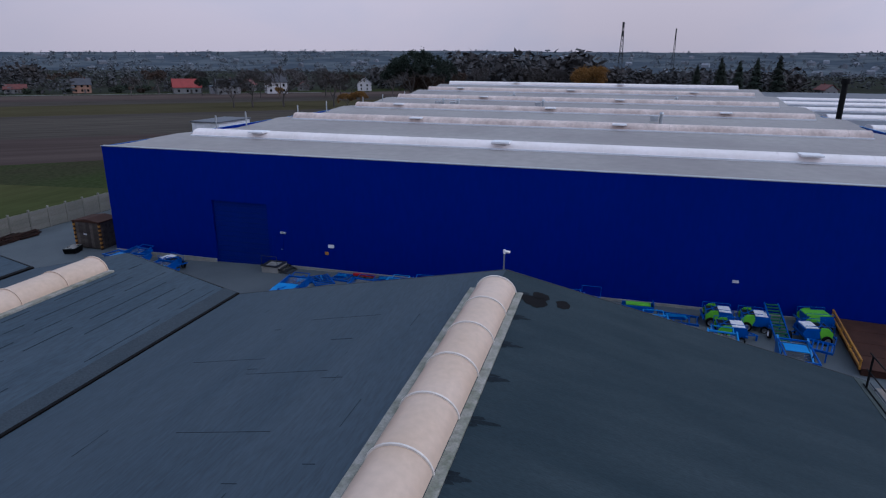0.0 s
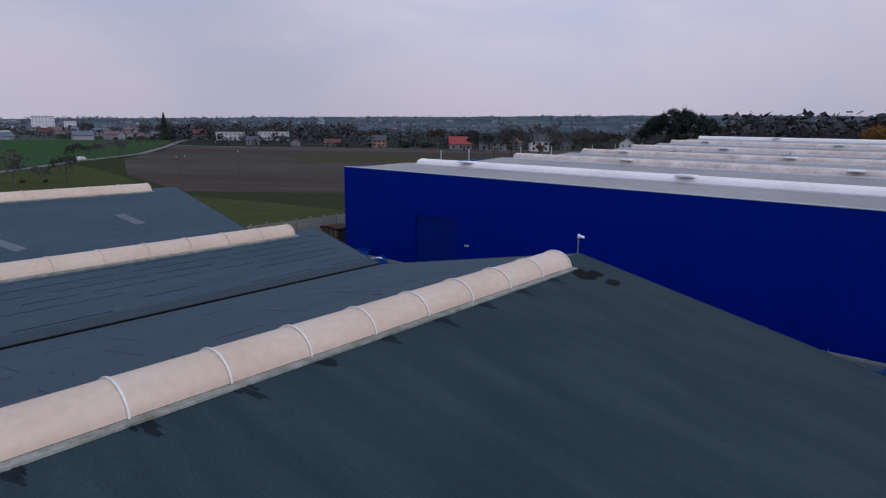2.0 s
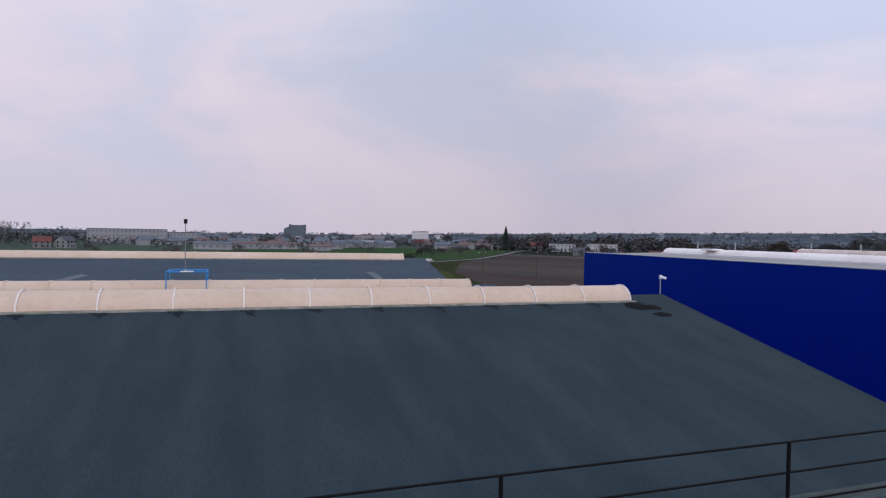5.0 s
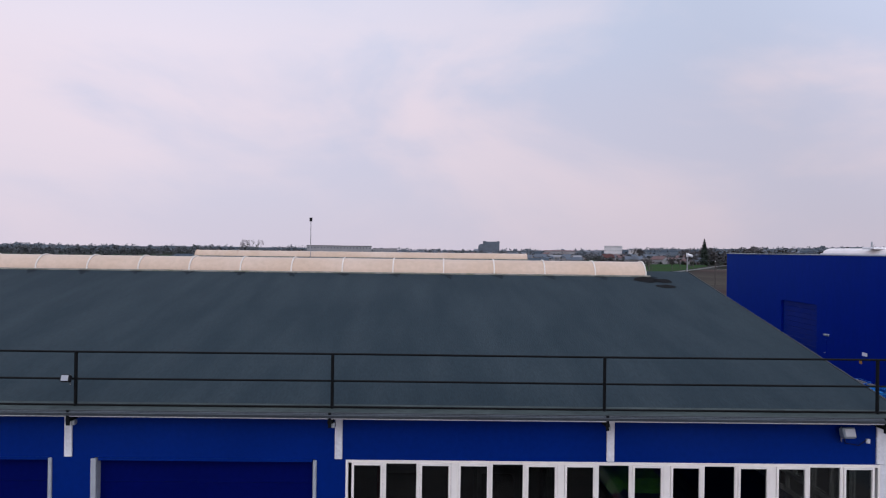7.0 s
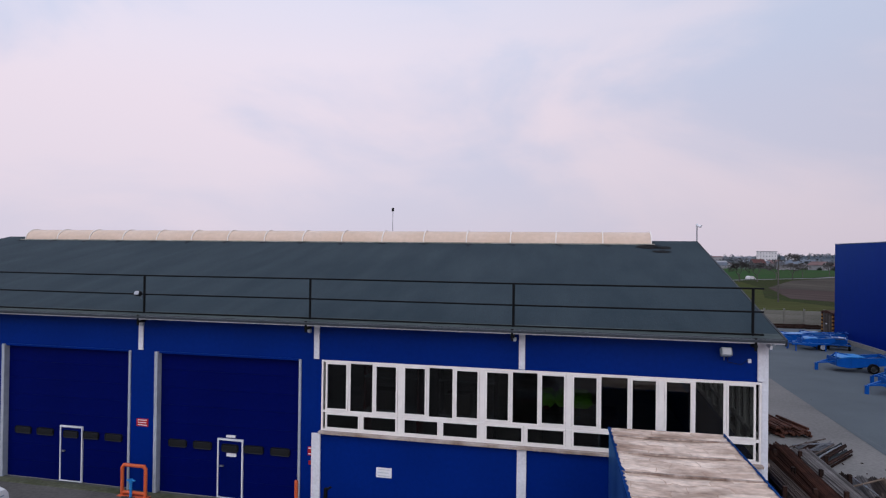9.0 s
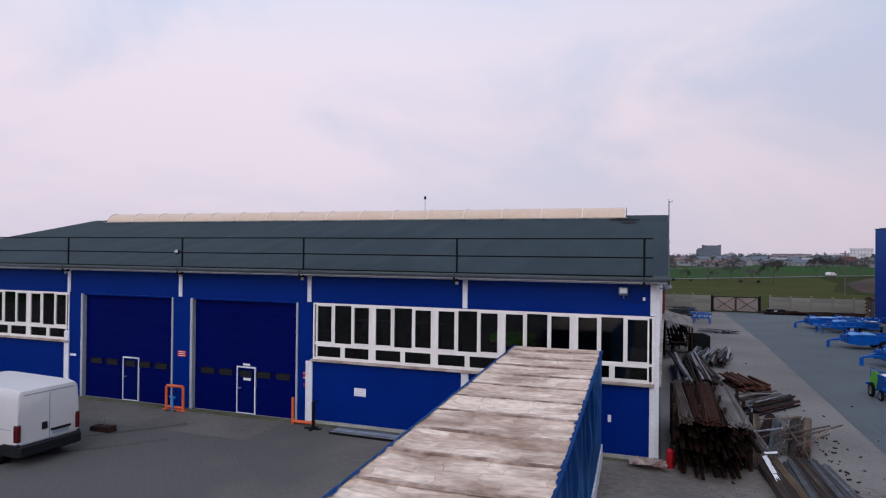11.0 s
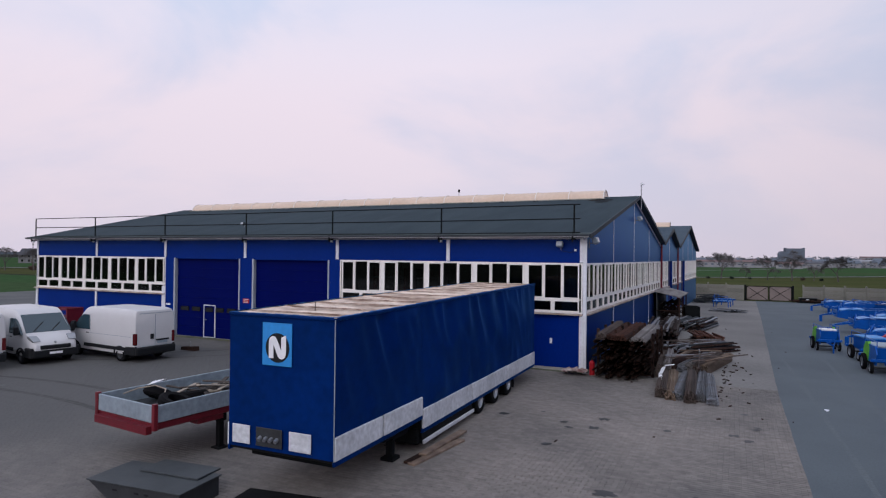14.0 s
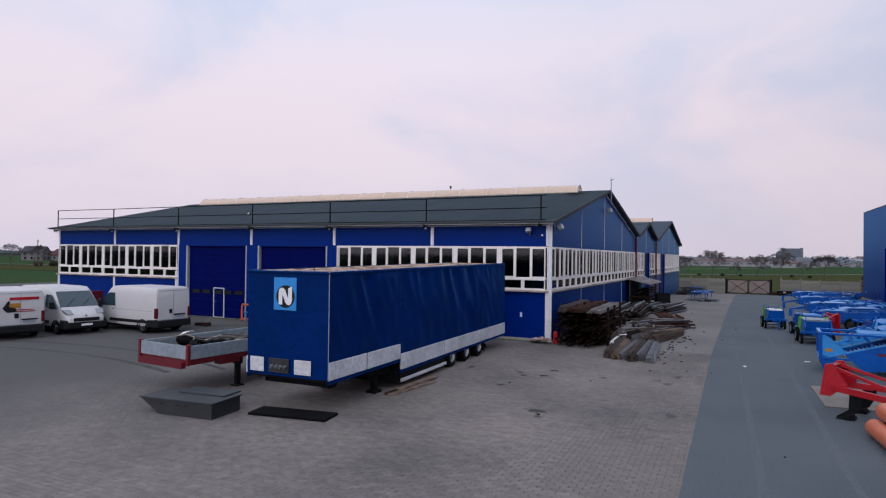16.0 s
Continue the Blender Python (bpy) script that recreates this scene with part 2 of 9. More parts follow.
ALU = mat("dirty_aluminium", (0.60, 0.61, 0.64), 0.45, metal=0.1, vary=0.3, scale=1.2, fine=9, bump=0.06, tint=(0.42, 0.43, 0.46))
GREY_BOARD = mat("grey_dropside", (0.28, 0.335, 0.38), 0.5, metal=0.3, vary=0.25, scale=1.2, fine=9, bump=0.06)
BRICK_WALL = mat("pale_render", (0.17, 0.17, 0.175), 0.85, vary=0.2, scale=0.4, fine=4, bump=0.05, rand=0.3)
ROOF_RED = mat("red_roof_tiles", (0.115, 0.036, 0.032), 0.8, vary=0.3, scale=0.5, fine=5, bump=0.1, rand=0.35)
ROOF_GREY = mat("grey_roof_tiles", (0.065, 0.067, 0.08), 0.8, vary=0.3, scale=0.5, fine=5, bump=0.1, rand=0.3)
BARK = mat("bark", (0.085, 0.073, 0.068), 0.9, vary=0.35, scale=2, fine=14, bump=0.3, rand=0.25)
TWIGS = mat("twigs", (0.085, 0.078, 0.078), 0.9, vary=0.3, scale=0.6, fine=4, bump=0.0, rand=0.3)
NEEDLES = mat("dark_needles", (0.020, 0.034, 0.024), 0.9, vary=0.4, scale=0.5, fine=4, bump=0.0, rand=0.25)
LEAF_BROWN = mat("autumn_leaves", (0.060, 0.036, 0.024), 0.9, vary=0.4, scale=0.4, fine=4, bump=0.0, rand=0.3)
LEAF_ORANGE = mat("orange_leaves", (0.19, 0.095, 0.02), 0.9, vary=0.3, scale=0.4, fine=4, bump=0.0)
HEDGE = mat("dull_green_leaves", (0.026, 0.037, 0.022), 0.9, vary=0.4, scale=0.5, fine=5, bump=0.0, rand=0.3)
GRASS = mat("grass", (0.034, 0.046, 0.019), 0.95, vary=0.35, scale=0.05, fine=1.5, bump=0.2, tint=(0.038, 0.036, 0.023), spec=0.0)
OLIVE = mat("fallow_field", (0.046, 0.057, 0.022), 0.95, vary=0.25, scale=0.03, fine=0.8, bump=0.2, tint=(0.062, 0.060, 0.028), spec=0.0, stretch=(0.2, 1, 1))
CROP = mat("green_crop", (0.034, 0.070, 0.029), 0.95, vary=0.22, scale=0.02, fine=0.8, bump=0.1, tint=(0.044, 0.064, 0.032), spec=0.0)
PLOUGH = mat("ploughed_soil", (0.056, 0.049, 0.044), 0.95, vary=0.35, scale=0.02, fine=0.5, bump=0.3, tint=(0.080, 0.071, 0.060), spec=0.0, stretch=(0.15, 1, 1))
SOIL_BROWN = mat("brown_soil", (0.050, 0.038, 0.036), 0.95, vary=0.3, scale=0.02, fine=0.25, bump=0.3, tint=(0.100, 0.078, 0.070), spec=0.0, stretch=(0.15, 1, 1))
STUBBLE = mat("pale_stubble", (0.070, 0.062, 0.036), 0.95, vary=0.25, scale=0.03, fine=0.6, bump=0.2, spec=0.0, stretch=(0.2, 1, 1))
MEADOW = mat("meadow", (0.034, 0.040, 0.030), 0.95, vary=0.35, scale=0.012, fine=0.3, bump=0.2, tint=(0.027, 0.026, 0.024), spec=0.0)
# hedgerow grey has the distance haze mixed into it
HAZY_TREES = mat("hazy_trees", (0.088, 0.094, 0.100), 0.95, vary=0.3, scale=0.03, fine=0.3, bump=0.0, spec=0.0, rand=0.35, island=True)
PASTURE = mat("dull_pasture", (0.062, 0.088, 0.062), 0.95, vary=0.3, scale=0.03, fine=0.4, bump=0.1, tint=(0.060, 0.072, 0.062), spec=0.0, stretch=(0.3, 1, 1))
ROAD_GREY = mat("pale_road", (0.105, 0.103, 0.10), 0.85, vary=0.2, scale=0.1, fine=2, bump=0.05)
# woodland lifted and greyed, haze over the village painted in
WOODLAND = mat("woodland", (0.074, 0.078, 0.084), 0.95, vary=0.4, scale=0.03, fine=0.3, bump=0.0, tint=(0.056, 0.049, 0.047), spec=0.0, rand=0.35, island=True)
# far tones: atmospheric haze painted in, paler and bluer than the surfaces
FAR_HILL = mat("hazed_hill", (0.092, 0.108, 0.122), 0.95, vary=0.25, scale=0.009, fine=0.05, bump=0.0, tint=(0.058, 0.072, 0.090), spec=0.0, edge=(0.42, 0.56), stretch=(1, 1, 3))
FAR_TREES = mat("hazed_trees", (0.150, 0.170, 0.192), 0.95, vary=0.2, scale=0.02, fine=0.2, bump=0.0, spec=0.0, rand=0.12, island=True)
FAR_WALLS = mat("hazed_walls", (0.19, 0.205, 0.235), 0.9, vary=0.2, scale=0.05, fine=0.5, bump=0.0, spec=0.0, rand=0.4, island=True)

for soil in (SOIL_BROWN, PLOUGH, STUBBLE):
    furrow = soil.node_tree.nodes["Mapping"]
    furrow.vector_type = "TEXTURE"
    furrow.inputs["Rotation"].default_value, furrow.inputs["Scale"].default_value = (0, 0, radians(-48.7)), (9.0, 1.0, 1.0)


def glass(name, color=(0.010, 0.012, 0.014), rough=0.06):
    m = bpy.data.materials.new(name)
    m.use_nodes = True
    p = m.node_tree.nodes["Principled BSDF"]
    p.inputs["Base Color"].default_value = (*color, 1)
    p.inputs["Roughness"].default_value, p.inputs["IOR"].default_value = rough, 1.5
    return m


def clear_glass(name):
    """Thin window pane: clear, with the mirror gloss of glass."""
    m = bpy.data.materials.new(name)
    m.use_nodes = True
    n, l = m.node_tree.nodes, m.node_tree.links
    n.remove(n["Principled BSDF"])
    t, g, f, mx = n.new("ShaderNodeBsdfTransparent"), n.new("ShaderNodeBsdfGlossy"), n.new("ShaderNodeFresnel"), n.new("ShaderNodeMixShader")
    t.inputs["Color"].default_value = (0.46, 0.49, 0.49, 1)
    g.inputs["Roughness"].default_value = 0.04
    f.inputs["IOR"].default_value = 1.55
    l.new(f.outputs["Fac"], mx.inputs["Fac"])
    l.new(t.outputs["BSDF"], mx.inputs[1])
    l.new(g.outputs["BSDF"], mx.inputs[2])
    l.new(mx.outputs["Shader"], n["Material Output"].inputs["Surface"])
    return m


DARK_GLASS = glass("dark_glass")
# bluish base: sky reflection in the windows is painted into the glass
CAR_GLASS = glass("car_glass", (0.026, 0.050, 0.064), 0.04)
CAR_GLASS.node_tree.nodes["Principled BSDF"].inputs["IOR"].default_value = 1.65
HEADLAMP = glass("headlamp_glass", (0.24, 0.25, 0.265), 0.12)
PANE = clear_glass("window_pane")
LAMP_GLASS = glass("lamp_glass", (0.30, 0.32, 0.35), 0.15)
TAIL_RED = glass("tail_light_red", (0.075, 0.004, 0.006), 0.2)


# ---- mesh building ----
class Shape:
    """Collects faces for one mesh."""

    def __init__(self):
        self.v, self.f, self.sheet = [], [], False

    def add(self, verts, faces, m=None):
        k = len(self.v)
        self.v += [tuple(m @ Vector(p)) if m else tuple(p) for p in verts]
        self.f += [tuple(i + k for i in q) for q in faces]
        return self

    def box(self, x0, x1, y0, y1, z0, z1, m=None):
        vs = [(x, y, z) for z in (z0, z1) for y in (y0, y1) for x in (x0, x1)]
        return self.add(vs, [(0, 2, 3, 1), (4, 5, 7, 6), (0, 1, 5, 4), (2, 6, 7, 3), (0, 4, 6, 2), (1, 3, 7, 5)], m)

    def soft_box(self, x0, x1, y0, y1, z0, z1, c=0.01, m=None):
        """A box with chamfered edges."""
        vs, idx = [], {}
        X, Y, Z = (x0, x1), (y0, y1), (z0, z1)
        for i in (0, 1):
            for j in (0, 1):
                for k in (0, 1):
                    sx, sy, sz = c * (1 - 2 * i), c * (1 - 2 * j), c * (1 - 2 * k)
                    for a, p in enumerate(((X[i], Y[j] + sy, Z[k] + sz), (X[i] + sx, Y[j], Z[k] + sz), (X[i] + sx, Y[j] + sy, Z[k]))):
                        idx[i, j, k, a] = len(vs)
                        vs.append(p)
        g = lambda i, j, k, a: idx[i, j, k, a]
        fs = []
        for i in (0, 1):
            fs.append((g(i, 0, 0, 0), g(i, 1, 0, 0), g(i, 1, 1, 0), g(i, 0, 1, 0)))
            fs.append((g(0, i, 0, 1), g(1, i, 0, 1), g(1, i, 1, 1), g(0, i, 1, 1)))
            fs.append((g(0, 0, i, 2), g(1, 0, i, 2), g(1, 1, i, 2), g(0, 1, i, 2)))
            for j in (0, 1):
                fs.append((g(i, j, 0, 0), g(i, j, 1, 0), g(i, j, 1, 1), g(i, j, 0, 1)))
                fs.append((g(i, 0, j, 0), g(i, 1, j, 0), g(i, 1, j, 2), g(i, 0, j, 2)))
                fs.append((g(0, i, j, 1), g(1, i, j, 1), g(1, i, j, 2), g(0, i, j, 2)))
                for k in (0, 1):
                    fs.append((g(i, j, k, 0), g(i, j, k, 1), g(i, j, k, 2)))
        return self.add(vs, fs, m)

    def cyl(self, a, b, r, n=8, r2=None, caps=True, m=None):
        a, b = Vector(a), Vector(b)
        r2 = r if r2 is None else r2
        d = (b - a).normalized()
        u = d.orthogonal().normalized()
        w = d.cross(u)
        vs = [tuple(p + (u * math.cos(2 * math.pi * i / n) + w * math.sin(2 * math.pi * i / n)) * q) for p, q in ((a, r), (b, r2)) for i in range(n)]
        fs = [(i, (i + 1) % n, n + (i + 1) % n, n + i) for i in range(n)]
        if caps:
            fs += [tuple(range(n - 1, -1, -1)), tuple(range(n, 2 * n))]
        return self.add(vs, fs, m)

    def path(self, pts, r, n=8, m=None):
        for a, b in zip(pts[:-1], pts[1:]):
            d = (Vector(b) - Vector(a)).normalized() * r * 0.5
            self.cyl(Vector(a) - d, Vector(b) + d, r, n, m=m)
        return self

    def beam(self, a, b, w, h, m=None):
        """A rectangular bar from a to b, w across and h high."""
        a, b = Vector(a), Vector(b)
        d = (b - a).normalized()
        side = d.cross(Vector((0, 0, 1)))
        side = side.normalized() if side.length > 0.01 else Vector((1, 0, 0))
        up = side.cross(d).normalized()
        vs = [tuple(p + side * sx * w / 2 + up * sz * h / 2) for p in (a, b) for sx, sz in ((-1, -1), (1, -1), (1, 1), (-1, 1))]
        return self.add(vs, [(3, 2, 1, 0), (4, 5, 6, 7), (0, 1, 5, 4), (1, 2, 6, 5), (2, 3, 7, 6), (3, 0, 4, 7)], m)

    def prism(self, poly, axis, a, b, m=None):
        """A flat outline pushed along an axis; the outline gives the other two coordinates in order."""
        n = len(poly)
        put = {"x": lambda p, t: (t, p[0], p[1]), "y": lambda p, t: (p[0], t, p[1]), "z": lambda p, t: (p[0], p[1], t)}[axis]
        vs = [put(p, t) for t in (a, b) for p in poly]
        fs = [(i, (i + 1) % n, n + (i + 1) % n, n + i) for i in range(n)]
        return self.add(vs, fs + [tuple(range(n)), tuple(range(2 * n - 1, n - 1, -1))], m)

    def ring(self, outer, inner, axis, a, b, m=None):
        """A rectangular frame (u0, u1, w0, w1) pushed along an axis."""
        (a0, a1, b0, b1), (c0, c1, d0, d1) = outer, inner
        for q in ((a0, a1, b0, d0), (a0, a1, d1, b1), (a0, c0, d0, d1), (c1, a1, d0, d1)):
            self.prism([(q[0], q[2]), (q[1], q[2]), (q[1], q[3]), (q[0], q[3])], axis, a, b, m)
        return self

    def mesh(self, name, material, smooth=0):
        me = bpy.data.meshes.new(name)
        me.from_pydata(self.v, [], self.f)
        if not self.sheet:
            bm = bmesh.new()
            bm.from_mesh(me)
            bmesh.ops.recalc_face_normals(bm, faces=bm.faces)
            bm.to_mesh(me)
            bm.free()
        if smooth:
            me.polygons.foreach_set("use_smooth", [True] * len(me.polygons))
            me.set_sharp_from_angle(angle=radians(smooth))
        me.materials.append(material)
        return me


def part(name, shape, material, parent, label="", smooth=0):
    """One mesh object under a thing or a part."""
    ob = new(name, shape.mesh(name, material, smooth))
    ob.parent = parent
    return tagged(ob, label)


def piece(name, me, parent, m=None):
    """An object on a shared mesh, under a thing or a part."""
    ob = new(name, me)
    ob.parent = parent
    if m:
        ob.matrix_local = m
    return ob


def thing(name, label, category, m=None, group="", kind=""):
    ob = new(name)
    ob.empty_display_size = 0.3
    if m:
        ob.matrix_world = m
    return tagged(ob, label, category, group, kind)


def single(name, shape, material, label, category, group="", kind="", smooth=0, m=None):
    """A thing that is one mesh."""
    ob = new(name, shape.mesh(name, material, smooth))
    if m:
        ob.matrix_world = m
    return tagged(ob, label, category, group, kind)


def rect(x0, x1, y0, y1, z):
    return Shape().add([(x0, y0, z), (x1, y0, z), (x1, y1, z), (x0, y1, z)], [(0, 1, 2, 3)])


# ---- ground, fields, yard ----
def ground_z(y):
    """The yard is level by the halls and falls gently towards the rear fence."""
    return -0.75 * min(1.0, max(0.0, (y - 30) / 34))


def spot(x, y, turn=0.0):
    return pose(x, y, ground_z(y), 0, 0, turn)


def sheet(x0, x1, ys, dz, left=None):
    """A ground sheet in strips along y; left gives a ragged west edge."""
    sh = Shape()
    for y in ys:
        sh.v += [(left(y) if left else x0, y, ground_z(y) + dz), (x1, y, ground_z(y) + dz)]
    sh.f = [(2 * i, 2 * i + 1, 2 * i + 3, 2 * i + 2) for i in range(len(ys) - 1)]
    return sh


ground = single("ground", sheet(-2600, 2600, (-2600, 30, 64, 2600), -0.06), MEADOW, "dull autumn meadow reaching the horizon", "ground", kind="structure")


def field(name, pts, z, material, label):
    sh = Shape().add([(x, y, z + (ground_z(64) if max(q[1] for q in pts) > 64 else ground_z(y))) for x, y in pts], [tuple(range(len(pts)))])
    return single(name, sh, material, label, "field", kind="structure")


def strip_field(name, w0, w1, s0, s1, z, material, label):
    """A field strip between two parallel furrow lines: w counts away from the works, s along the furrows."""
    at = lambda w, s: (0.75 * w + 0.66 * s, 0.66 * w - 0.75 * s)
    return field(name, [at(w0, s0), at(w1, s1), at(w1, 420), at(w0, 420)], z, material, label)


def lane_field(name, pts, half, z, material, label):
    """A road ribbon along its centre line."""
    left, right = [], []
    for i, p in enumerate(pts):
        q, r = pts[max(0, i - 1)], pts[min(len(pts) - 1, i + 1)]
        d = Vector((r[0] - q[0], r[1] - q[1], 0)).normalized()
        left.append((p[0] - d.y * half, p[1] + d.x * half))
        right.append((p[0] + d.y * half, p[1] - d.x * half))
    sh = Shape()
    for a, b in zip(left, right):
        sh.v += [(*a, z + ground_z(a[1])), (*b, z + ground_z(b[1]))]
    sh.f = [(2 * i, 2 * i + 1, 2 * i + 3, 2 * i + 2) for i in range(len(pts) - 1)]
    return single(name, sh, material, label, "road", kind="structure")


ROAD_A = [(-330, 84), (-130, 112), (-40, 144), (6, 176), (36, 208), (58, 234), (97, 272), (140, 338), (184, 412), (234, 486), (330, 610)]
ROAD_B = [(152, 362), (163, 332), (196, 294), (229, 257), (262, 222), (300, 168)]
field("grass_verge", [(-400, 64.3), (400, 64.3), (400, 120), (163, 330), (97, 270), (58, 232), (36, 206), (6, 174), (-40, 142), (-130, 110), (-400, 74)], -0.050, GRASS, "rough dark grass between the concrete fence and the road")
field("fallow_verge", [(-200, 64.4), (46, 64.4), (42, 92), (34, 122), (46, 168), (52, 216), (34, 200), (4, 170), (-42, 138), (-130, 106), (-200, 94)], -0.045, OLIVE, "dull olive fallow strip behind the concrete fence")
strip_field("ploughed_field", 110, 149, -66, -96, -0.040, SOIL_BROWN, "brown ploughed field with paler furrows")
strip_field("ploughed_field", 149, 213, -96, -128, -0.038, PLOUGH, "dark ploughed field with faint furrows")
strip_field("stubble_strip", 213, 262, -60, -84, -0.036, STUBBLE, "pale stubble strip between the fields")
strip_field("ploughed_field", 213, 290, -128, -146, -0.040, PLOUGH, "dark field beyond the stubble")
strip_field("ploughed_field", 290, 336, -146, -160, -0.034, SOIL_BROWN, "far brown field before the village road")
field("crop_field", [(-600, 60), (-330, 88), (-130, 116), (-40, 148), (4, 179), (34, 211), (56, 237), (95, 275), (137, 340), (180, 414), (205, 470), (140, 490), (76, 478), (-21, 378), (-60, 320), (-600, 300)], -0.030, CROP, "bright green winter crop field")
field("pasture", [(-600, 300), (-60, 320), (-21, 378), (76, 478), (140, 490), (160, 660), (-600, 660)], -0.034, PASTURE, "dull grey-green pasture beyond the crop")
lane_field("country_road", ROAD_A, 1.9, -0.020, ROAD_GREY, "pale country road curving past the fields")
lane_field("country_road", ROAD_B, 2.2, -0.018, ROAD_GREY, "pale village road before the houses")
lane_field("country_road", [(-60, 232), (-16, 268), (14, 330), (44, 400)], 1.6, -0.018, ROAD_GREY, "pale field track across the crop")
field("west_field", [(-600, -80), (-62, -80), (-62, 30), (-600, 30)], -0.045, CROP, "green field west of the works yard")
field("west_field", [(-600, 30), (-62, 30), (-62, 60), (-600, 60)], -0.045, CROP, "green field north-west of the works yard")


YARD_YS = [float(y) for y in np.linspace(-75, 64, 280)]
asphalt = single("asphalt_road", sheet(0, 75, YARD_YS, 0.007, lambda y: 6.90 + 0.018 * max(0.0, y) + 0.018 * noise.noise(Vector((y * 0.9, 1.3, 0)))), mat("yard_asphalt", (0.092, 0.108, 0.119), 0.85, vary=0.22, scale=0.25, fine=22, bump=0.2, tint=(0.071, 0.085, 0.095), spec=0.25),
                 "worn dark grey asphalt drive beside the hall", "road", kind="structure")
PAVING = mat("block_paving", (0.098, 0.097, 0.097), 0.9, vary=0.28, scale=0.22, fine=5, bump=0.2, tint=(0.064, 0.068, 0.071), spec=0.15)
pavement = single("pavement", sheet(-70, 8.3, (-75, 30, 64), -0.012), PAVING, "grey concrete block paving, dirty and worn", "pavement", kind="structure")

lane = single("lane", sheet(0.2, 8.2, (-1.15, 30, 63.9), -0.004), mat("worn_concrete", (0.190, 0.180, 0.170), 0.9, vary=0.26, scale=0.18, fine=7, bump=0.15, tint=(0.128, 0.122, 0.117), spec=0.2),
              "pale worn concrete lane along the gables", "lane", kind="structure")

# ---- far hills and woods ----


def hill_height(d, u):
    """Height of the far slope; d is the direction, u runs from its foot (0) to its skyline (1)."""
    top = 7 + 46 * max(0.0, d.x) ** 1.3 + 7 * noise.noise(d * 2.6 + Vector((8, 0, 0))) + 2.5 * noise.noise(d * 26)
    return -4 + (max(top, 3.0) + 4) * (u ** 1.15) + 4.0 * noise.noise(Vector((d.x * 14, d.y * 14, u * 5))) * u * (1 - u) * 4


sh, n, rows = Shape(), 540, 13
for i in range(n):
    a = 2 * math.pi * i / n
    d = Vector((math.cos(a), math.sin(a), 0))
    for j in range(rows):
        u = j / (rows - 1)
        r = 1000 + 1100 * u
        sh.v.append((d.x * r, d.y * r, hill_height(d, u)))
for i in range(n):
    for j in range(rows - 1):
        a, b = i * rows + j, ((i + 1) % n) * rows + j
        sh.f.append((a, b, b + 1, a + 1))
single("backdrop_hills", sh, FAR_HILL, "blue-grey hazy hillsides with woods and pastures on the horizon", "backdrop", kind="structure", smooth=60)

# ---- the three gabled workshop halls ----
TILT = radians(-1.03)
M_SOUTH = Matrix.Identity(4)


def east_frame(y):
    """Wall frame of the east gables: x runs north along the wall, -y points outward."""
    return Matrix.Translation((0.018 * y, y, 0)) @ Matrix.Rotation(radians(90) + TILT, 4, "Z")


def put(ob, m):
    ob.matrix_local = m
    return ob


def window_band(parent, m, u0, u1, z0, z1, sill=True):
    """A long white window band in units of three tall panes over two low ones, each pane in its own sash."""
    zl, zu = z0 + 0.53, z1 - 0.06
    win = put(part("window", Shape().ring((u0, u1, z0, z1), (u0 + 0.05, u1 - 0.05, z0 + 0.05, zu), "y", -0.012, 0.10), WHITE_FRAME, parent, "long white window band with tall dark panes"), m)
    part("transom", Shape().soft_box(u0 + 0.05, u1 - 0.05, -0.014, 0.09, zl, zl + 0.07, 0.008), WHITE_FRAME, win)
    k = max(1, round((u1 - u0) / 2.38))
    unit = (u1 - u0 - 0.10) / k
    for n, a, b in ((3, zl + 0.07, zu), (2, z0 + 0.05, zl)):
        w = (unit - 0.10) / n
        mull = Shape().soft_box(-0.03, 0.03, -0.012, 0.09, a, b, 0.008).mesh("mullion", WHITE_FRAME)
        post = Shape().soft_box(-0.08, 0.08, -0.016, 0.09, a, b, 0.012).mesh("unit_post", WHITE_FRAME)
        sash = Shape().ring((-w / 2 + 0.033, w / 2 - 0.033, a + 0.003, b - 0.003), (-w / 2 + 0.083, w / 2 - 0.083, a + 0.052, b - 0.052), "y", -0.030, 0.05).mesh("sash", WHITE_FRAME)
        pane = Shape().box(-w / 2 + 0.02, w / 2 - 0.02, 0.010, 0.018, a + 0.004, b - 0.004).mesh("pane", PANE)
        bead = Shape().ring((-w / 2 + 0.031, w / 2 - 0.031, a + 0.002, b - 0.002), (-w / 2 + 0.042, w / 2 - 0.042, a + 0.014, b - 0.014), "y", -0.004, 0.03).mesh("glazing_bead", WHITE_FRAME)
        for i in range(k):
            left = u0 + 0.05 + unit * i
            if i:
                piece("unit_post", post, win, Matrix.Translation((left, 0, 0)))
            for j in range(n):
                c = left + 0.05 + w * (j + 0.5)
                if n == 3 and j == 1:
                    piece("glazing_bead", bead, win, Matrix.Translation((c, 0, 0)))
                else:
                    piece("sash", sash, win, Matrix.Translation((c, 0, 0)))
                piece("pane", pane, win, Matrix.Translation((c, 0, 0))).visible_shadow = False
                if j:
                    piece("mullion", mull, win, Matrix.Translation((c - w / 2, 0, 0)))
    if sill:
        part("sill", Shape().box(u0 - 0.03, u1 + 0.03, -0.16, 0.0, z0 - 0.07, z0 - 0.005), SILL, win, "brown-stained pale sill")
    return win


def strip(parent, m, u, w, z0, z1, proud=0.05, material=None, name="pilaster"):
    return put(part(name, Shape().soft_box(u - w / 2, u + w / 2, -proud, 0.0, z0, z1, 0.012), material or WHITE_TRIM, parent), m)


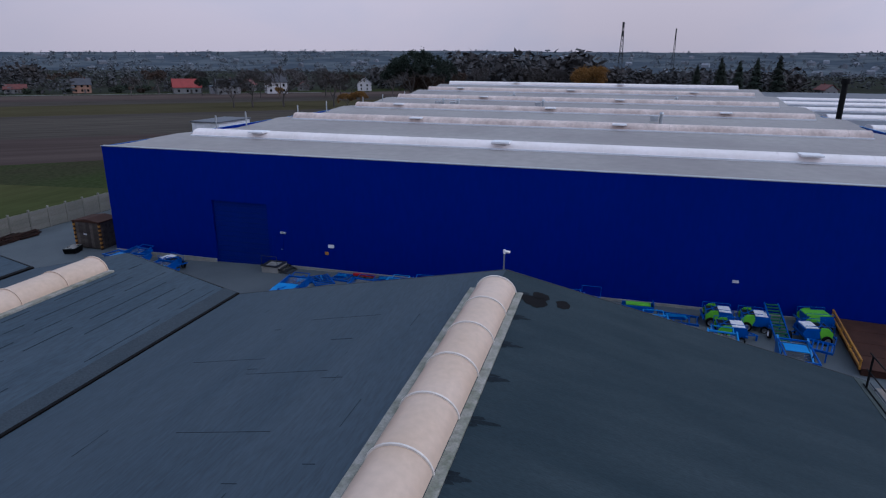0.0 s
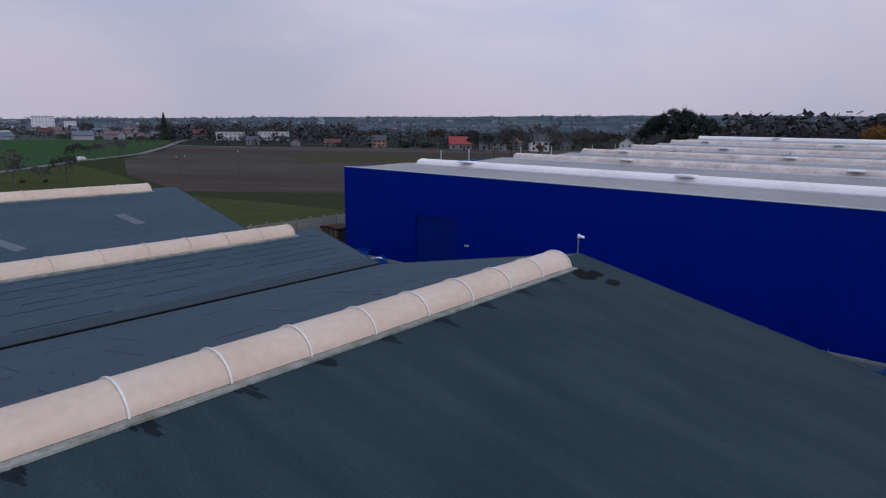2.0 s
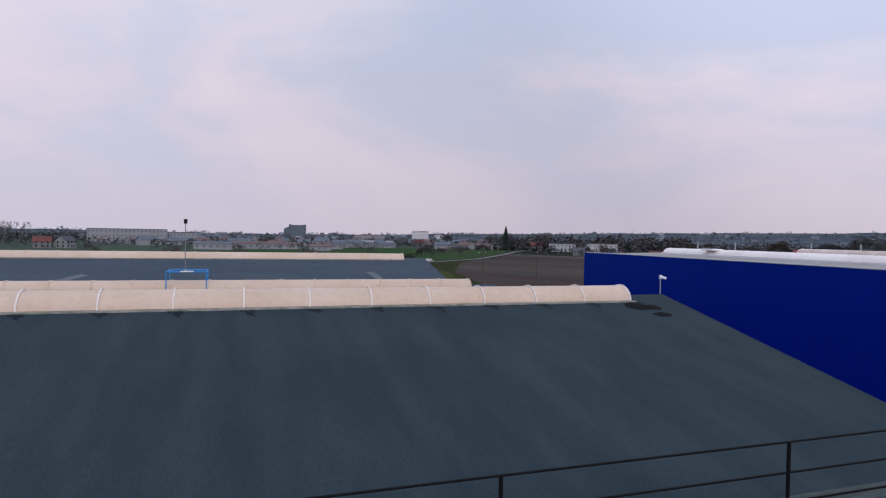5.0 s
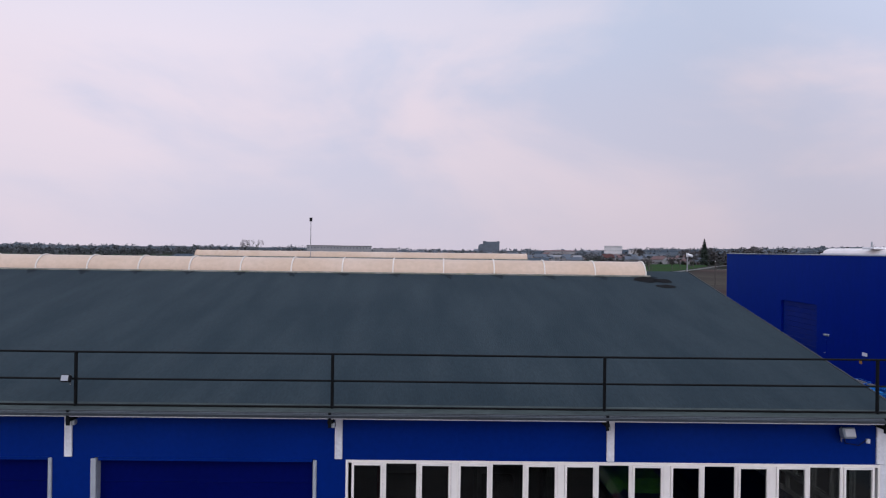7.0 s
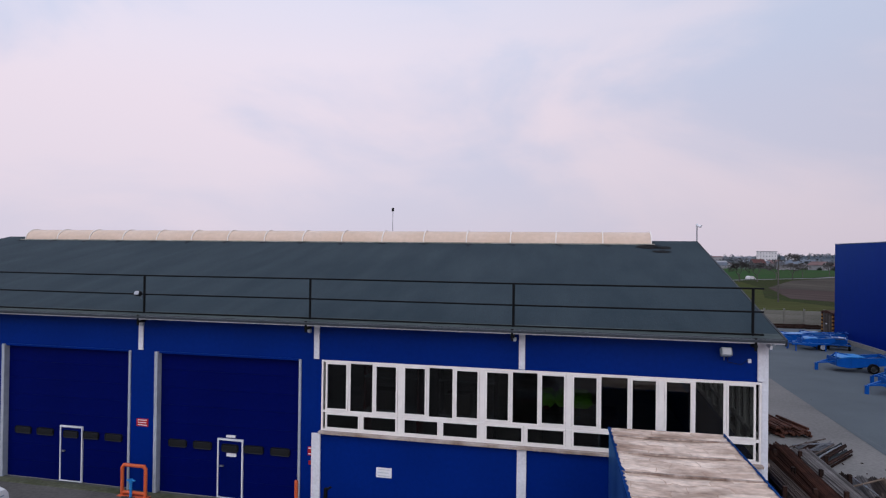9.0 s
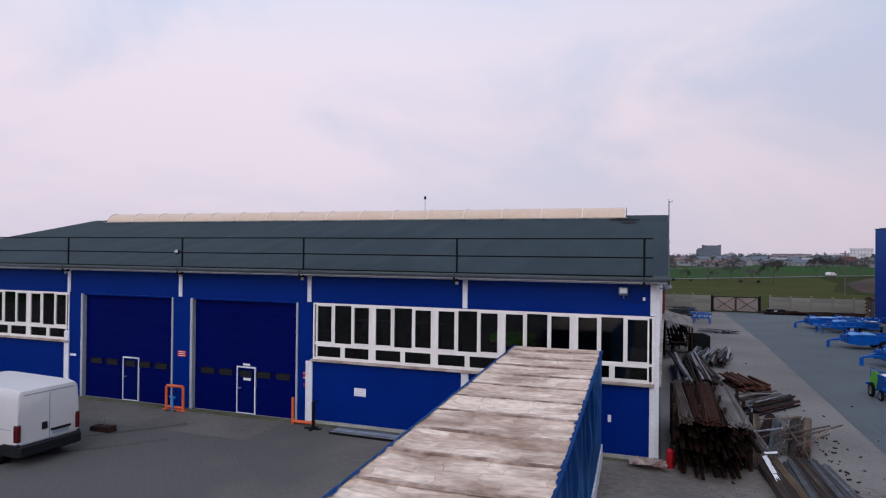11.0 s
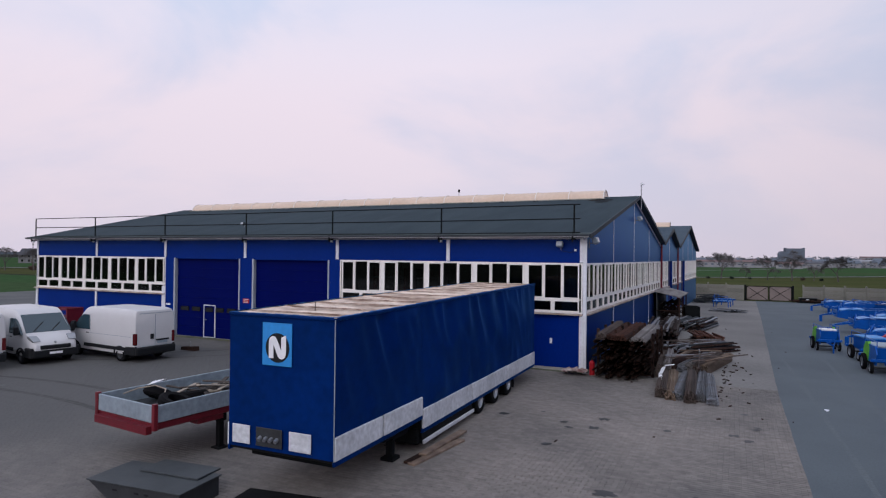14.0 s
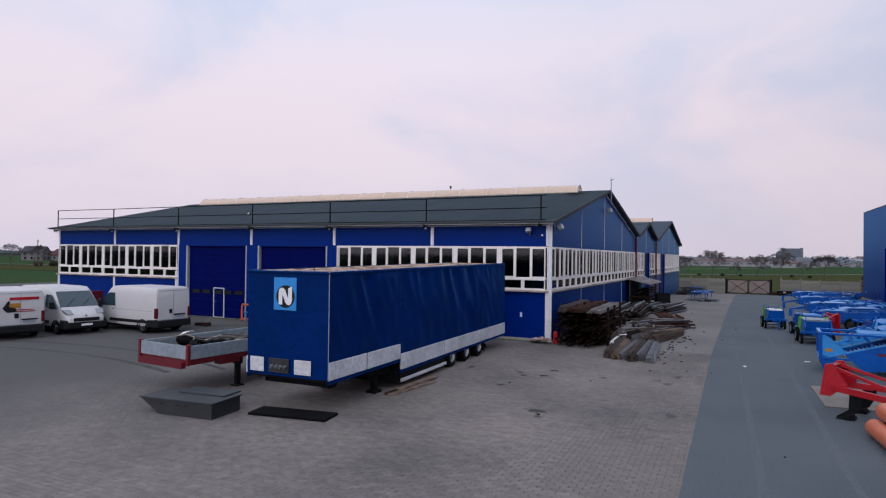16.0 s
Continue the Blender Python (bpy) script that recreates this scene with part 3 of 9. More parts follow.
def skylight(parent, y, z, x_east, x_west, n, width, height, material, rib_material, label):
    """A barrel skylight along a ridge, with ribs and flashed curbs."""
    def arc(w, h, k=14):
        return [(y - w / 2 * math.cos(math.pi * i / k), z + h * math.sin(math.pi * i / k)) for i in range(k + 1)]
    vault = arc(width, height)
    sky = part("ridge_skylight", Shape().prism(vault, "x", x_west, x_east), material, parent, label, smooth=40)
    step = (x_east - x_west) / n
    outer, inner = arc(width + 0.07, height + 0.045), arc(width - 0.02, height - 0.02)
    sh, k = Shape(), len(outer)
    for a in (-0.024, 0.024):
        sh.v += [(a, *p) for p in outer] + [(a, *p) for p in inner]
    for i in range(k - 1):
        sh.f += [(i, i + 1, 2 * k + i + 1, 2 * k + i), (i, k + i, k + i + 1, i + 1), (2 * k + i, 2 * k + i + 1, 3 * k + i + 1, 3 * k + i)]
    rib = sh.mesh("rib", rib_material, 40)
    for i in range(n + 1):
        piece("rib", rib, sky, Matrix.Translation((x_west + step * i, 0, 0)))
    for s in (-1, 1):
        c = y + s * (width / 2 + 0.12)
        part("curb", Shape().box(x_west - 0.1, x_east + 0.1, c - 0.13, c + 0.13, z - 0.25, z + 0.04), CURB, sky, "mossy pale flashing")
    return sky


def gable_hall(name, label, y0, yr, y1, ze0, zr, ze1, x0, x1, south=BITUMEN):
    """Walls, roof and eaves of a gabled hall; x1 is its east end at y0."""
    hall = thing(name, label, "workshop hall")
    ex = lambda y: x1 + 0.018 * (y - y0)
    over = 0.32
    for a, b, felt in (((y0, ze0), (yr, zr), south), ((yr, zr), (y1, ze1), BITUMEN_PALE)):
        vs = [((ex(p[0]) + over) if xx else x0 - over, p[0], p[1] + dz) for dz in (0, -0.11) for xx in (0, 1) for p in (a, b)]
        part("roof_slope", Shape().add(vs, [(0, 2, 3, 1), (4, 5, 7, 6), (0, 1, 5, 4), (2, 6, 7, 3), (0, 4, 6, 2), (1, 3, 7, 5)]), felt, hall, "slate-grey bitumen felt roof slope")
    return hall


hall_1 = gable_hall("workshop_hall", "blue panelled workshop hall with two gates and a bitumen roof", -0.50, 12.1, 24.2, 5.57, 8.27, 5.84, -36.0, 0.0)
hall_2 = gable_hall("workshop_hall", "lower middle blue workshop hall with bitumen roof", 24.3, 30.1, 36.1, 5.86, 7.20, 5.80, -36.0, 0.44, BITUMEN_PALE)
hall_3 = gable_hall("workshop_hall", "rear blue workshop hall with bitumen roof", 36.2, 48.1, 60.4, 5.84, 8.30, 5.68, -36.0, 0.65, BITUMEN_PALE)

# hall 1, south front: lower plinth wall, spandrels and piers round the openings
G1, G2, GH = (-23.25, -18.40), (-17.45, -12.60), 4.38
for a, b, z0, z1 in ((-36, -24.0, 0, 2.36), (-11.9, -0.05, 0, 2.36), (-36, -0.05, 4.42, 5.54), (-24.0, G1[0], 0, 4.42), (G1[1], G2[0], 0, 4.42), (G2[1], -11.9, 0, 4.42)):
    part("wall_panel", Shape().box(a, b, 0.0, 0.16, z0, z1), BLUE_PANEL, hall_1, "deep blue sandwich panel")
sh = Shape()
sh.box(0.1, 23.9, 0.0, 0.16, 0, 2.36)
sh.prism([(0.0, 4.42), (24.0, 4.42), (24.0, 5.58), (12.3, 8.02), (0.0, 5.44)], "y", 0.0, 0.16)
put(part("east_gable_wall", sh, BLUE_PANEL, hall_1, "blue panelled gable wall"), east_frame(0))
part("west_gable_wall", Shape().prism([(0, 0), (24, 0), (24, 5.58), (12.1, 8.0), (0, 5.46)], "x", -36, -35.84), BLUE_PANEL, hall_1)
part("rear_wall", Shape().box(-35.8, 0.2, 23.9, 24.05, 0, 5.6), CONCRETE, hall_1, "plain inner wall")
part("hall_floor", Shape().box(-35.8, 0.0, 0.16, 23.9, -0.01, 0.004), CONCRETE, hall_1, "dark concrete hall floor")

# eaves: fascia, gutter edge and light trim under it
EAVE_FELT = mat("worn_eave_felt", (0.034, 0.046, 0.047), 0.85, vary=0.4, scale=1.5, fine=10, bump=0.3, tint=(0.062, 0.078, 0.076), spec=0.2, stretch=(0.5, 2, 1))
part("eave_strip", Shape().prism([(-0.51, 5.572), (-0.51, 5.586), (-0.12, 5.669), (-0.12, 5.653)], "x", -36.3, 0.31), EAVE_FELT, hall_1, "worn greenish felt strip along the eave")
part("fascia", Shape().box(-36.3, 0.30, -0.53, -0.46, 5.47, 5.59), BITUMEN_OLD, hall_1, "dark worn eaves board")
part("gutter", Shape().prism([(-0.66, 5.57), (-0.62, 5.50), (-0.54, 5.50), (-0.54, 5.58), (-0.57, 5.58), (-0.57, 5.525), (-0.61, 5.525), (-0.63, 5.57)], "x", -36.3, 0.30), GUTTER, hall_1, "dull grey metal gutter")
part("drip_edge", Shape().box(-36.3, 0.30, -0.56, -0.47, 5.462, 5.492), WHITE_TRIM, hall_1, "thin pale drip edge")
part("soffit", Shape().box(-36.0, 0.02, -0.46, 0.0, 5.45, 5.50), DARK_METAL, hall_1, "dark metal soffit")
part("eaves_trim", Shape().box(-36, -0.02, -0.03, 0.0, 5.40, 5.445), WHITE_TRIM, hall_1, "thin pale trim")

for u in (-35.9, -30, -24, -18, -12.08, -6.08, -0.08):
    strip(hall_1, M_SOUTH, u, 0.17, 4.44, 5.42, 0.05)
for u, w, top in ((-35.9, 0.2, 2.27), (-30, 0.16, 2.27), (-24.1, 0.28, 2.75), (-12.06, 0.28, 2.27), (-6.06, 0.26, 2.27), (-0.08, 0.2, 2.27)):
    strip(hall_1, M_SOUTH, u, w, 0.0, top, 0.06)
for u in (6.05, 12.1, 18.15):
    strip(hall_1, east_frame(0), u, 0.07, 4.46, 7.93 - abs(u - 12.2) * 0.215 - 0.06, 0.02, name="joint_strip")
    strip(hall_1, east_frame(0), u, 0.07, 0.0, 2.27, 0.02, name="joint_strip")
strip(hall_1, east_frame(0), 0.12, 0.24, 0.0, 2.27, 0.05)
strip(hall_1, east_frame(0), 0.10, 0.20, 4.44, 5.42, 0.05)
part("corner_post", Shape().box(-0.05, 0.1, 0.0, 0.1, 0, 5.42), WHITE_TRIM, hall_1)
put(part("base_rail", Shape().box(-11.9, -0.05, -0.07, 0.0, 0.0, 0.12), CONCRETE, hall_1, "pale concrete base"), M_SOUTH)
sh = Shape()
for s, a, b in ((1, (-0.45, 5.36), (12.1, 8.02)), (-1, (12.1, 8.02), (24.1, 5.60))):
    sh.beam((a[0], -0.04, a[1]), (b[0], -0.04, b[1]), 0.05, 0.10)
put(part("verge_trim", sh, WHITE_TRIM, hall_1, "thin pale verge trim"), east_frame(0))
sh = Shape()
for a, b in (((-0.5, 5.465), (12.1, 8.165)), ((12.1, 8.165), (24.2, 5.735))):
    sh.beam((a[0], -0.36, a[1] + 0.03), (b[0], -0.36, b[1] + 0.03), 0.05, 0.17)
put(part("verge_board", sh, BITUMEN_OLD, hall_1, "dark verge board"), east_frame(0))

window_band(hall_1, M_SOUTH, -11.92, -0.06, 2.36, 4.42)
window_band(hall_1, M_SOUTH, -36.0, -24.0, 2.36, 4.42)
window_band(hall_1, east_frame(0), 0.10, 24.0, 2.36, 4.42)


def sectional_gate(parent, a, b, wicket, label):
    """A recessed sectional gate with a wicket door and a row of small sight panes."""
    z1 = GH
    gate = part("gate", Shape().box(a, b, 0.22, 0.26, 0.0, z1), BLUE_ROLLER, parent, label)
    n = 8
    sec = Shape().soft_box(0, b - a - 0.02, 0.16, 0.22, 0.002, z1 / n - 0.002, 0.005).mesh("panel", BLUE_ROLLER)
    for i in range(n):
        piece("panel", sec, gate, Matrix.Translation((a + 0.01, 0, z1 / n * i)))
    for u, w in ((a, 0.12), (b, 0.08)):
        part("jamb", Shape().soft_box(u - w / 2, u + w / 2, -0.04, 0.20, 0.0, z1 + 0.02, 0.012), JAMB, gate, "grey metal jamb")
    part("lintel", Shape().box(a + 0.1, b - 0.05, -0.02, 0.2, z1 - 0.02, z1 + 0.04), BLUE_PANEL, gate)
    u0, u1, top = wicket
    door = part("wicket_door", Shape().soft_box(u0, u1, 0.115, 0.16, 0.05, top, 0.01), BLUE_GATE, gate, "blue wicket door with white edge")
    part("door_frame", Shape().ring((u0 - 0.04, u1 + 0.04, 0.02, top + 0.05), (u0, u1, 0.05, top), "y", 0.10, 0.155), WHITE_TRIM, door, "white metal door edging")
    part("door_handle", Shape().box(u0 + 0.06, u0 + 0.18, 0.06, 0.115, 0.98, 1.02), STEEL, door)
    span = b - a - 0.5
    for i in range(5):
        c = a + 0.25 + span * (i + 0.5) / 5
        on_door = u0 - 0.2 < c < u1 + 0.2
        if on_door:
            c = (u0 + u1) / 2
        wd = 0.28 if on_door else 0.32
        part("sight_pane", Shape().soft_box(c - wd, c + wd, 0.085 if on_door else 0.125, 0.114 if on_door else 0.158, 1.44, 1.68, 0.045), BLACK_PLASTIC, door if on_door else gate, "black oval sight pane")
    return gate


sectional_gate(hall_1, *G1, (-21.05, -20.27, 1.77), "dark blue sectional gate, shut")
gate_b = sectional_gate(hall_1, *G2, (-15.32, -14.54, 1.78), "dark blue sectional gate with wicket, shut")
part("door_sign", Shape().box(-15.05, -14.72, 0.105, 0.114, 1.30, 1.40), WHITE_PLASTIC, gate_b, "small white plate")
part("door_sign", Shape().box(-15.08, -14.78, 0.12, 0.155, 1.87, 1.94), WHITE_PLASTIC, gate_b)

# the barrel skylights
skylight(hall_1, 12.12, 8.08, -1.42, -34.54, 16, 1.42, 0.58, POLY, RIB_WHITE, "weathered beige barrel skylight along the ridge")
skylight(hall_2, 30.1, 7.02, -1.10, -34.2, 16, 1.4, 0.58, POLY, POLY, "weathered beige barrel skylight along the ridge")
skylight(hall_3, 48.1, 8.14, -1.00, -34.1, 16, 1.4, 0.58, POLY, POLY, "pale barrel skylight along the ridge")

# halls 2 and 3: gables, outer walls, openings
for hall, y0, yr, y1, zr in ((hall_2, 24.3, 30.1, 36.1, 6.98), (hall_3, 36.2, 48.1, 60.2, 8.06)):
    w = y1 - y0
    r = yr - y0
    m = east_frame(y0)
    gd = (5.2, 8.0) if hall is hall_2 else (4.5, 8.0)
    sh = Shape().prism([(0.0, 4.42), (w, 4.42), (w, 5.55), (r, zr), (0.0, 5.62)], "y", 0.0, 0.16)
    for a, b in ((0.0, gd[0]), (gd[1], w)):
        sh.box(a, b, 0.0, 0.16, -0.85, 2.36)
    for a, b in ((gd[0] - 0.3, gd[0]), (gd[1], gd[1] + 0.3)):
        sh.box(a, b, 0.0, 0.16, 2.36, 4.42)
    put(part("east_gable_wall", sh, BLUE_PANEL, hall, "blue panelled gable wall"), m)
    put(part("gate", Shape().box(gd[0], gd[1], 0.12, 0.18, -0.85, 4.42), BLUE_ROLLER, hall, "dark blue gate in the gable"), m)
    window_band(hall, m, 0.1, gd[0] - 0.3, 2.36, 4.42)
    window_band(hall, m, gd[1] + 0.3, w - 0.1, 2.36, 4.42)
    for u in ((r,) if hall is hall_2 else (6, 12, 18)):
        strip(hall, m, u, 0.07, 4.46, zr - abs(u - r) * 0.215 - 0.2, 0.02, name="joint_strip")
    sh = Shape()
    for a, b in (((0, 5.76), (r, zr + 0.1)), ((r, zr + 0.1), (w, 5.68))):
        sh.beam((a[0], -0.36, a[1]), (b[0], -0.36, b[1]), 0.05, 0.24)
    put(part("verge_board", sh, BITUMEN_OLD, hall, "dark verge board"), m)
    part("west_gable_wall", Shape().prism([(y0, 0), (y1, 0), (y1, 5.5), (yr, zr), (y0, 5.5)], "x", -36, -35.84), BLUE_PANEL, hall)
part("north_wall", Shape().box(-36, 1.0, 60.0, 60.16, -0.85, 5.6), BLUE_PANEL, hall_3)
part("valley_gutter", Shape().box(-36.3, 0.76, 24.17, 24.30, 5.70, 5.905), TAR, hall_2, "dark valley gutter edge")
part("valley_flashing", Shape().prism([(24.30, 5.90), (24.95, 6.048), (24.95, 6.028), (24.30, 5.80)], "x", -36.3, 0.77), FLASHING, hall_2, "grey felt flashing along the valley")
part("valley_gutter", Shape().box(-36.3, 0.96, 36.04, 36.30, 5.68, 5.90), TAR, hall_3, "dark valley gutter edge")
for hall, y in ((hall_1, 23.95), (hall_3, 36.15)):
    part("downpipe", Shape().cyl((0.018 * y + 0.12, y, 0), (0.018 * y + 0.12, y, 5.7), 0.07, 10), DARK_RED, hall, "dark red downpipe", 40)

# ---- the big blue factory ----
factory = thing("factory_building", "large flat-roofed blue sheet-metal factory with white skylight strips", "factory")
BX, BY0, BY1, BH = 20.1, -20.0, 49.6, 8.98
sh = Shape()
g0, g1, gh = 34.5, 39.5, 5.05
sh.box(BX, BX + 0.25, BY0, g0, -0.6, BH)
sh.box(BX, BX + 0.25, g1, BY1, -0.6, BH)
sh.box(BX, BX + 0.25, g0, g1, gh, BH)
part("west_wall", sh, BLUE_HALL, factory, "deep blue smooth metal wall")
part("north_wall", Shape().box(BX + 0.25, 140, BY1 - 0.25, BY1, -0.6, BH), BLUE_HALL, factory)
part("south_wall", Shape().box(BX + 0.25, 140, BY0, BY0 + 0.25, 0, BH), BLUE_HALL, factory)
BLUE_SHUTTER = mat("blue_shutter", (0.0006, 0.014, 0.165), 0.45, vary=0.12, scale=0.8, fine=10, bump=0.03, spec=0.08)
fg = part("roller_gate", Shape().box(BX + 0.22, BX + 0.30, g0, g1, -0.4, gh), BLUE_SHUTTER, factory, "dark blue roller gate, shut")
slat = Shape().soft_box(BX + 0.16, BX + 0.22, g0 + 0.05, g1 - 0.05, 0.005, 0.41, 0.01).mesh("slat", BLUE_SHUTTER)
for i in range(-1, 12):
    piece("slat", slat, fg, Matrix.Translation((0, 0, 0.42 * i)))
part("base_kerb", Shape().box(BX - 0.12, BX, BY0, g0, -0.3, 0.18).box(BX - 0.12, BX, g1, BY1, -0.6, 0.10), CONCRETE, factory, "pale concrete base")
part("parapet_trim", Shape().soft_box(BX - 0.05, BX + 0.35, BY0 - 0.05, BY1 + 0.05, BH, BH + 0.07, 0.015), ZINC, factory, "thin grey metal coping")
STRIPS = [(29.5, 9.10), (48.8, 9.10), (68.2, 9.30), (87.5, 9.65), (106.8, 10.3), (124.0, 11.0)]
xs, zs = [BX + 0.02, 23.0], [BH - 0.02, BH - 0.05]
for i, (x, z) in enumerate(STRIPS):
    xs += [x, x + 9.7]
    zs += [z - 0.05, z - 0.40]
sh = Shape()
for i in range(len(xs)):
    sh.v += [(xs[i], BY0, zs[i]), (xs[i], BY1, zs[i])]
for i in range(len(xs) - 1):
    sh.f += [(2 * i, 2 * i + 2, 2 * i + 3, 2 * i + 1)]
part("roof", sh, ROOF_B, factory, "pale grey membrane roof")


def roof_strip(parent, x, z, y0, y1, w, h, material, label):
    k = 8
    arc = [(x - w / 2 * math.cos(math.pi * i / k), z - 0.1 + (h + 0.1) * math.sin(math.pi * i / k) ** 0.7) for i in range(k + 1)]
    ob = part("roof_skylight", Shape().prism(arc, "y", y0, y1), material, parent, label, 40)
    rib = Shape().prism([(p[0], p[1] + 0.012) for p in arc], "y", -0.03, 0.03).mesh("rib", material)
    n = 30
    for i in range(n + 1):
        piece("rib", rib, ob, Matrix.Translation((0, y0 + (y1 - y0) * i / n, 0.01)))
    part("curb", Shape().box(x - w / 2 - 0.18, x + w / 2 + 0.18, y0 - 0.1, y1 + 0.1, z - 0.25, z + 0.06), WHITE_TRIM, ob)
    return ob


for i, (x, z) in enumerate(STRIPS):
    st = roof_strip(factory, x, z, -16.0, 47.0, 2.1, 0.55 + 0.12 * (i > 0), POLY_B if i in (0, 5) else POLY_C, "white skylight strip" if i in (0, 5) else "stained translucent skylight strip")
    for y in ((40.0, 17.4, -5.5) if i % 2 == 0 else (31.0, 8.0)):
        part("vent_hatch", Shape().soft_box(x - 1.5, x - 0.1, y - 0.75, y + 0.75, z + 0.45, z + 0.62, 0.03), WHITE_PLASTIC, st, "white smoke vent hatch")
for x in (34.5, 40.0, 52.0, 60.5, 74.0, 83.0, 95.0):
    part("vent_pipe", Shape().cyl((x, 48.6, 8.6), (x, 48.6, 10.4), 0.08, 10), ZINC, factory, "thin pale vent pipe", 40)
for x, y in ((78, 36), (78, 33.5), (81, 20.0), (101, 28), (60, 3.0), (100, -2), (118, 12)):
    sh = Shape().cyl((x, y, 8.8), (x, y, 10.0), 0.20, 12).cyl((x, y, 10.0), (x, y, 10.25), 0.34, 12, 0.15).box(x - 0.5, x + 0.5, y + 0.4, y + 1.3, 9.1, 9.75)
    part("roof_fan", sh, ZINC, factory, "grey roof ventilator with fan box", 40)
part("wall_sign", Shape().box(BX - 0.02, BX, 28.8, 29.3, 1.95, 2.2), WHITE_PLASTIC, factory, "small red and white notice")
part("wall_sign", Shape().box(BX - 0.02, BX, 29.3, 29.6, 1.35, 1.6), YELLOW, factory, "small yellow notice")
part("wall_sign", Shape().box(BX - 0.02, BX, -0.25, 0.15, 2.12, 2.32), ALU, factory, "small white notice")
part("wall_lamp", Shape().soft_box(BX - 0.22, BX, 32.9, 33.35, 2.80, 2.95, 0.03), LAMP_GLASS, factory, "small white wall lamp")
landing = part("entry_landing", Shape().soft_box(18.55, BX - 0.12, 32.95, 34.4, -0.25, 0.44, 0.02), CONCRETE, factory, "pale concrete landing before the door")
part("grating", Shape().ring((18.5, BX - 0.12, 32.9, 34.45), (18.75, BX - 0.3, 33.15, 34.2), "z", 0.44, 0.50), DARK_METAL, landing, "dark steel edge of the landing")
for k in range(3):
    part("tread", Shape().soft_box(18.6, BX - 0.15, 32.62 - 0.34 * k, 32.86 - 0.34 * k, 0.26 - 0.16 * k, 0.31 - 0.16 * k, 0.008), DARK_METAL, landing, "dark steel tread")
part("stringer", Shape().beam((18.58, 32.95, 0.30), (18.58, 31.8, -0.2), 0.05, 0.14).beam((BX - 0.16, 32.95, 0.30), (BX - 0.16, 31.8, -0.2), 0.05, 0.14), DARK_METAL, landing)
part("railing", Shape().path([(18.55, 33.0, 0.5), (18.55, 33.0, 1.3), (18.55, 34.35, 1.3), (18.55, 34.35, 0.5)], 0.02, 6), DARK_METAL, landing)
door_b = part("door", Shape().soft_box(BX - 0.04, BX, 33.2, 34.15, 0.44, 2.5, 0.01), BLUE_HALL, factory, "blue steel door")
part("door_handle", Shape().box(BX - 0.1, BX - 0.04, 33.3, 33.42, 1.45, 1.5), STEEL, door_b)

annex = thing("annex_building", "low white outbuilding with flat dark roof behind the factory", "annex")
part("wall", Shape().box(65, 74, 70, 75, 0, 6.2), WHITE_TRIM, annex)
part("roof", Shape().box(64.8, 74.2, 69.8, 75.2, 6.2, 6.4), ROOF_C, annex)

mill = thing("works_building", "long low works building with dark roof and white skylight strips", "works building")
part("wall", Shape().box(48, 190, -75, -21, 0, 7.8), BRICK_WALL, mill)
part("roof", Shape().box(47.7, 190.3, -75.2, -20.8, 7.8, 8.1), ROOF_C, mill, "dark membrane roof")
for x in (68, 86, 104, 122, 140):
    roof_strip(mill, x, 8.3, -72, -22.5, 3.0, 0.5, POLY_B, "white skylight strip")
chimney = thing("steel_chimney", "dark rusty steel chimney on the works roof", "chimney")
part("pipe", Shape().cyl((73.0, -20.4, 8.0), (73.0, -20.4, 13.8), 0.36, 14), BLACK_STEEL, chimney, smooth=40)
part("collar", Shape().cyl((73.0, -20.4, 13.6), (73.0, -20.4, 14.3), 0.55, 14), BLACK_STEEL, chimney, smooth=40)
part("base", Shape().cyl((73.0, -20.4, 7.9), (73.0, -20.4, 8.5), 0.8, 14), DARK_METAL, chimney, smooth=40)


def lathe(sh, profile, n=20, m=None):
    """Turn a profile of (radius, y) about the y axis."""
    vs = [(r * math.cos(2 * math.pi * i / n), y, r * math.sin(2 * math.pi * i / n)) for i in range(n) for r, y in profile]
    k = len(profile)
    fs = [(i * k + j, i * k + j + 1, ((i + 1) % n) * k + j + 1, ((i + 1) % n) * k + j) for i in range(n) for j in range(k - 1)]
    return sh.add(vs, fs, m)


def wheel(parent, x, y, r, w, rim_material=None, name="wheel"):
    """A tyre with a dished rim, axle along y."""
    m = Matrix.Translation((x, y, r))
    t = lathe(Shape(), [(r * 0.62, -w / 2), (r * 0.9, -w / 2), (r, -w * 0.36), (r, w * 0.36), (r * 0.9, w / 2), (r * 0.62, w / 2), (r * 0.60, 0.0), (r * 0.62, -w / 2)], 24)
    ob = put(part(name, t, RUBBER, parent, "black tyre", 35), m)
    rim = lathe(Shape(), [(0.001, -w * 0.28), (r * 0.25, -w * 0.30), (r * 0.5, -w * 0.16), (r * 0.63, -w * 0.46), (r * 0.63, w * 0.46), (r * 0.5, w * 0.16), (r * 0.25, w * 0.30), (0.001, w * 0.28)], 20)
    part("rim", rim, rim_material or STEEL, ob, "", 30)
    return ob


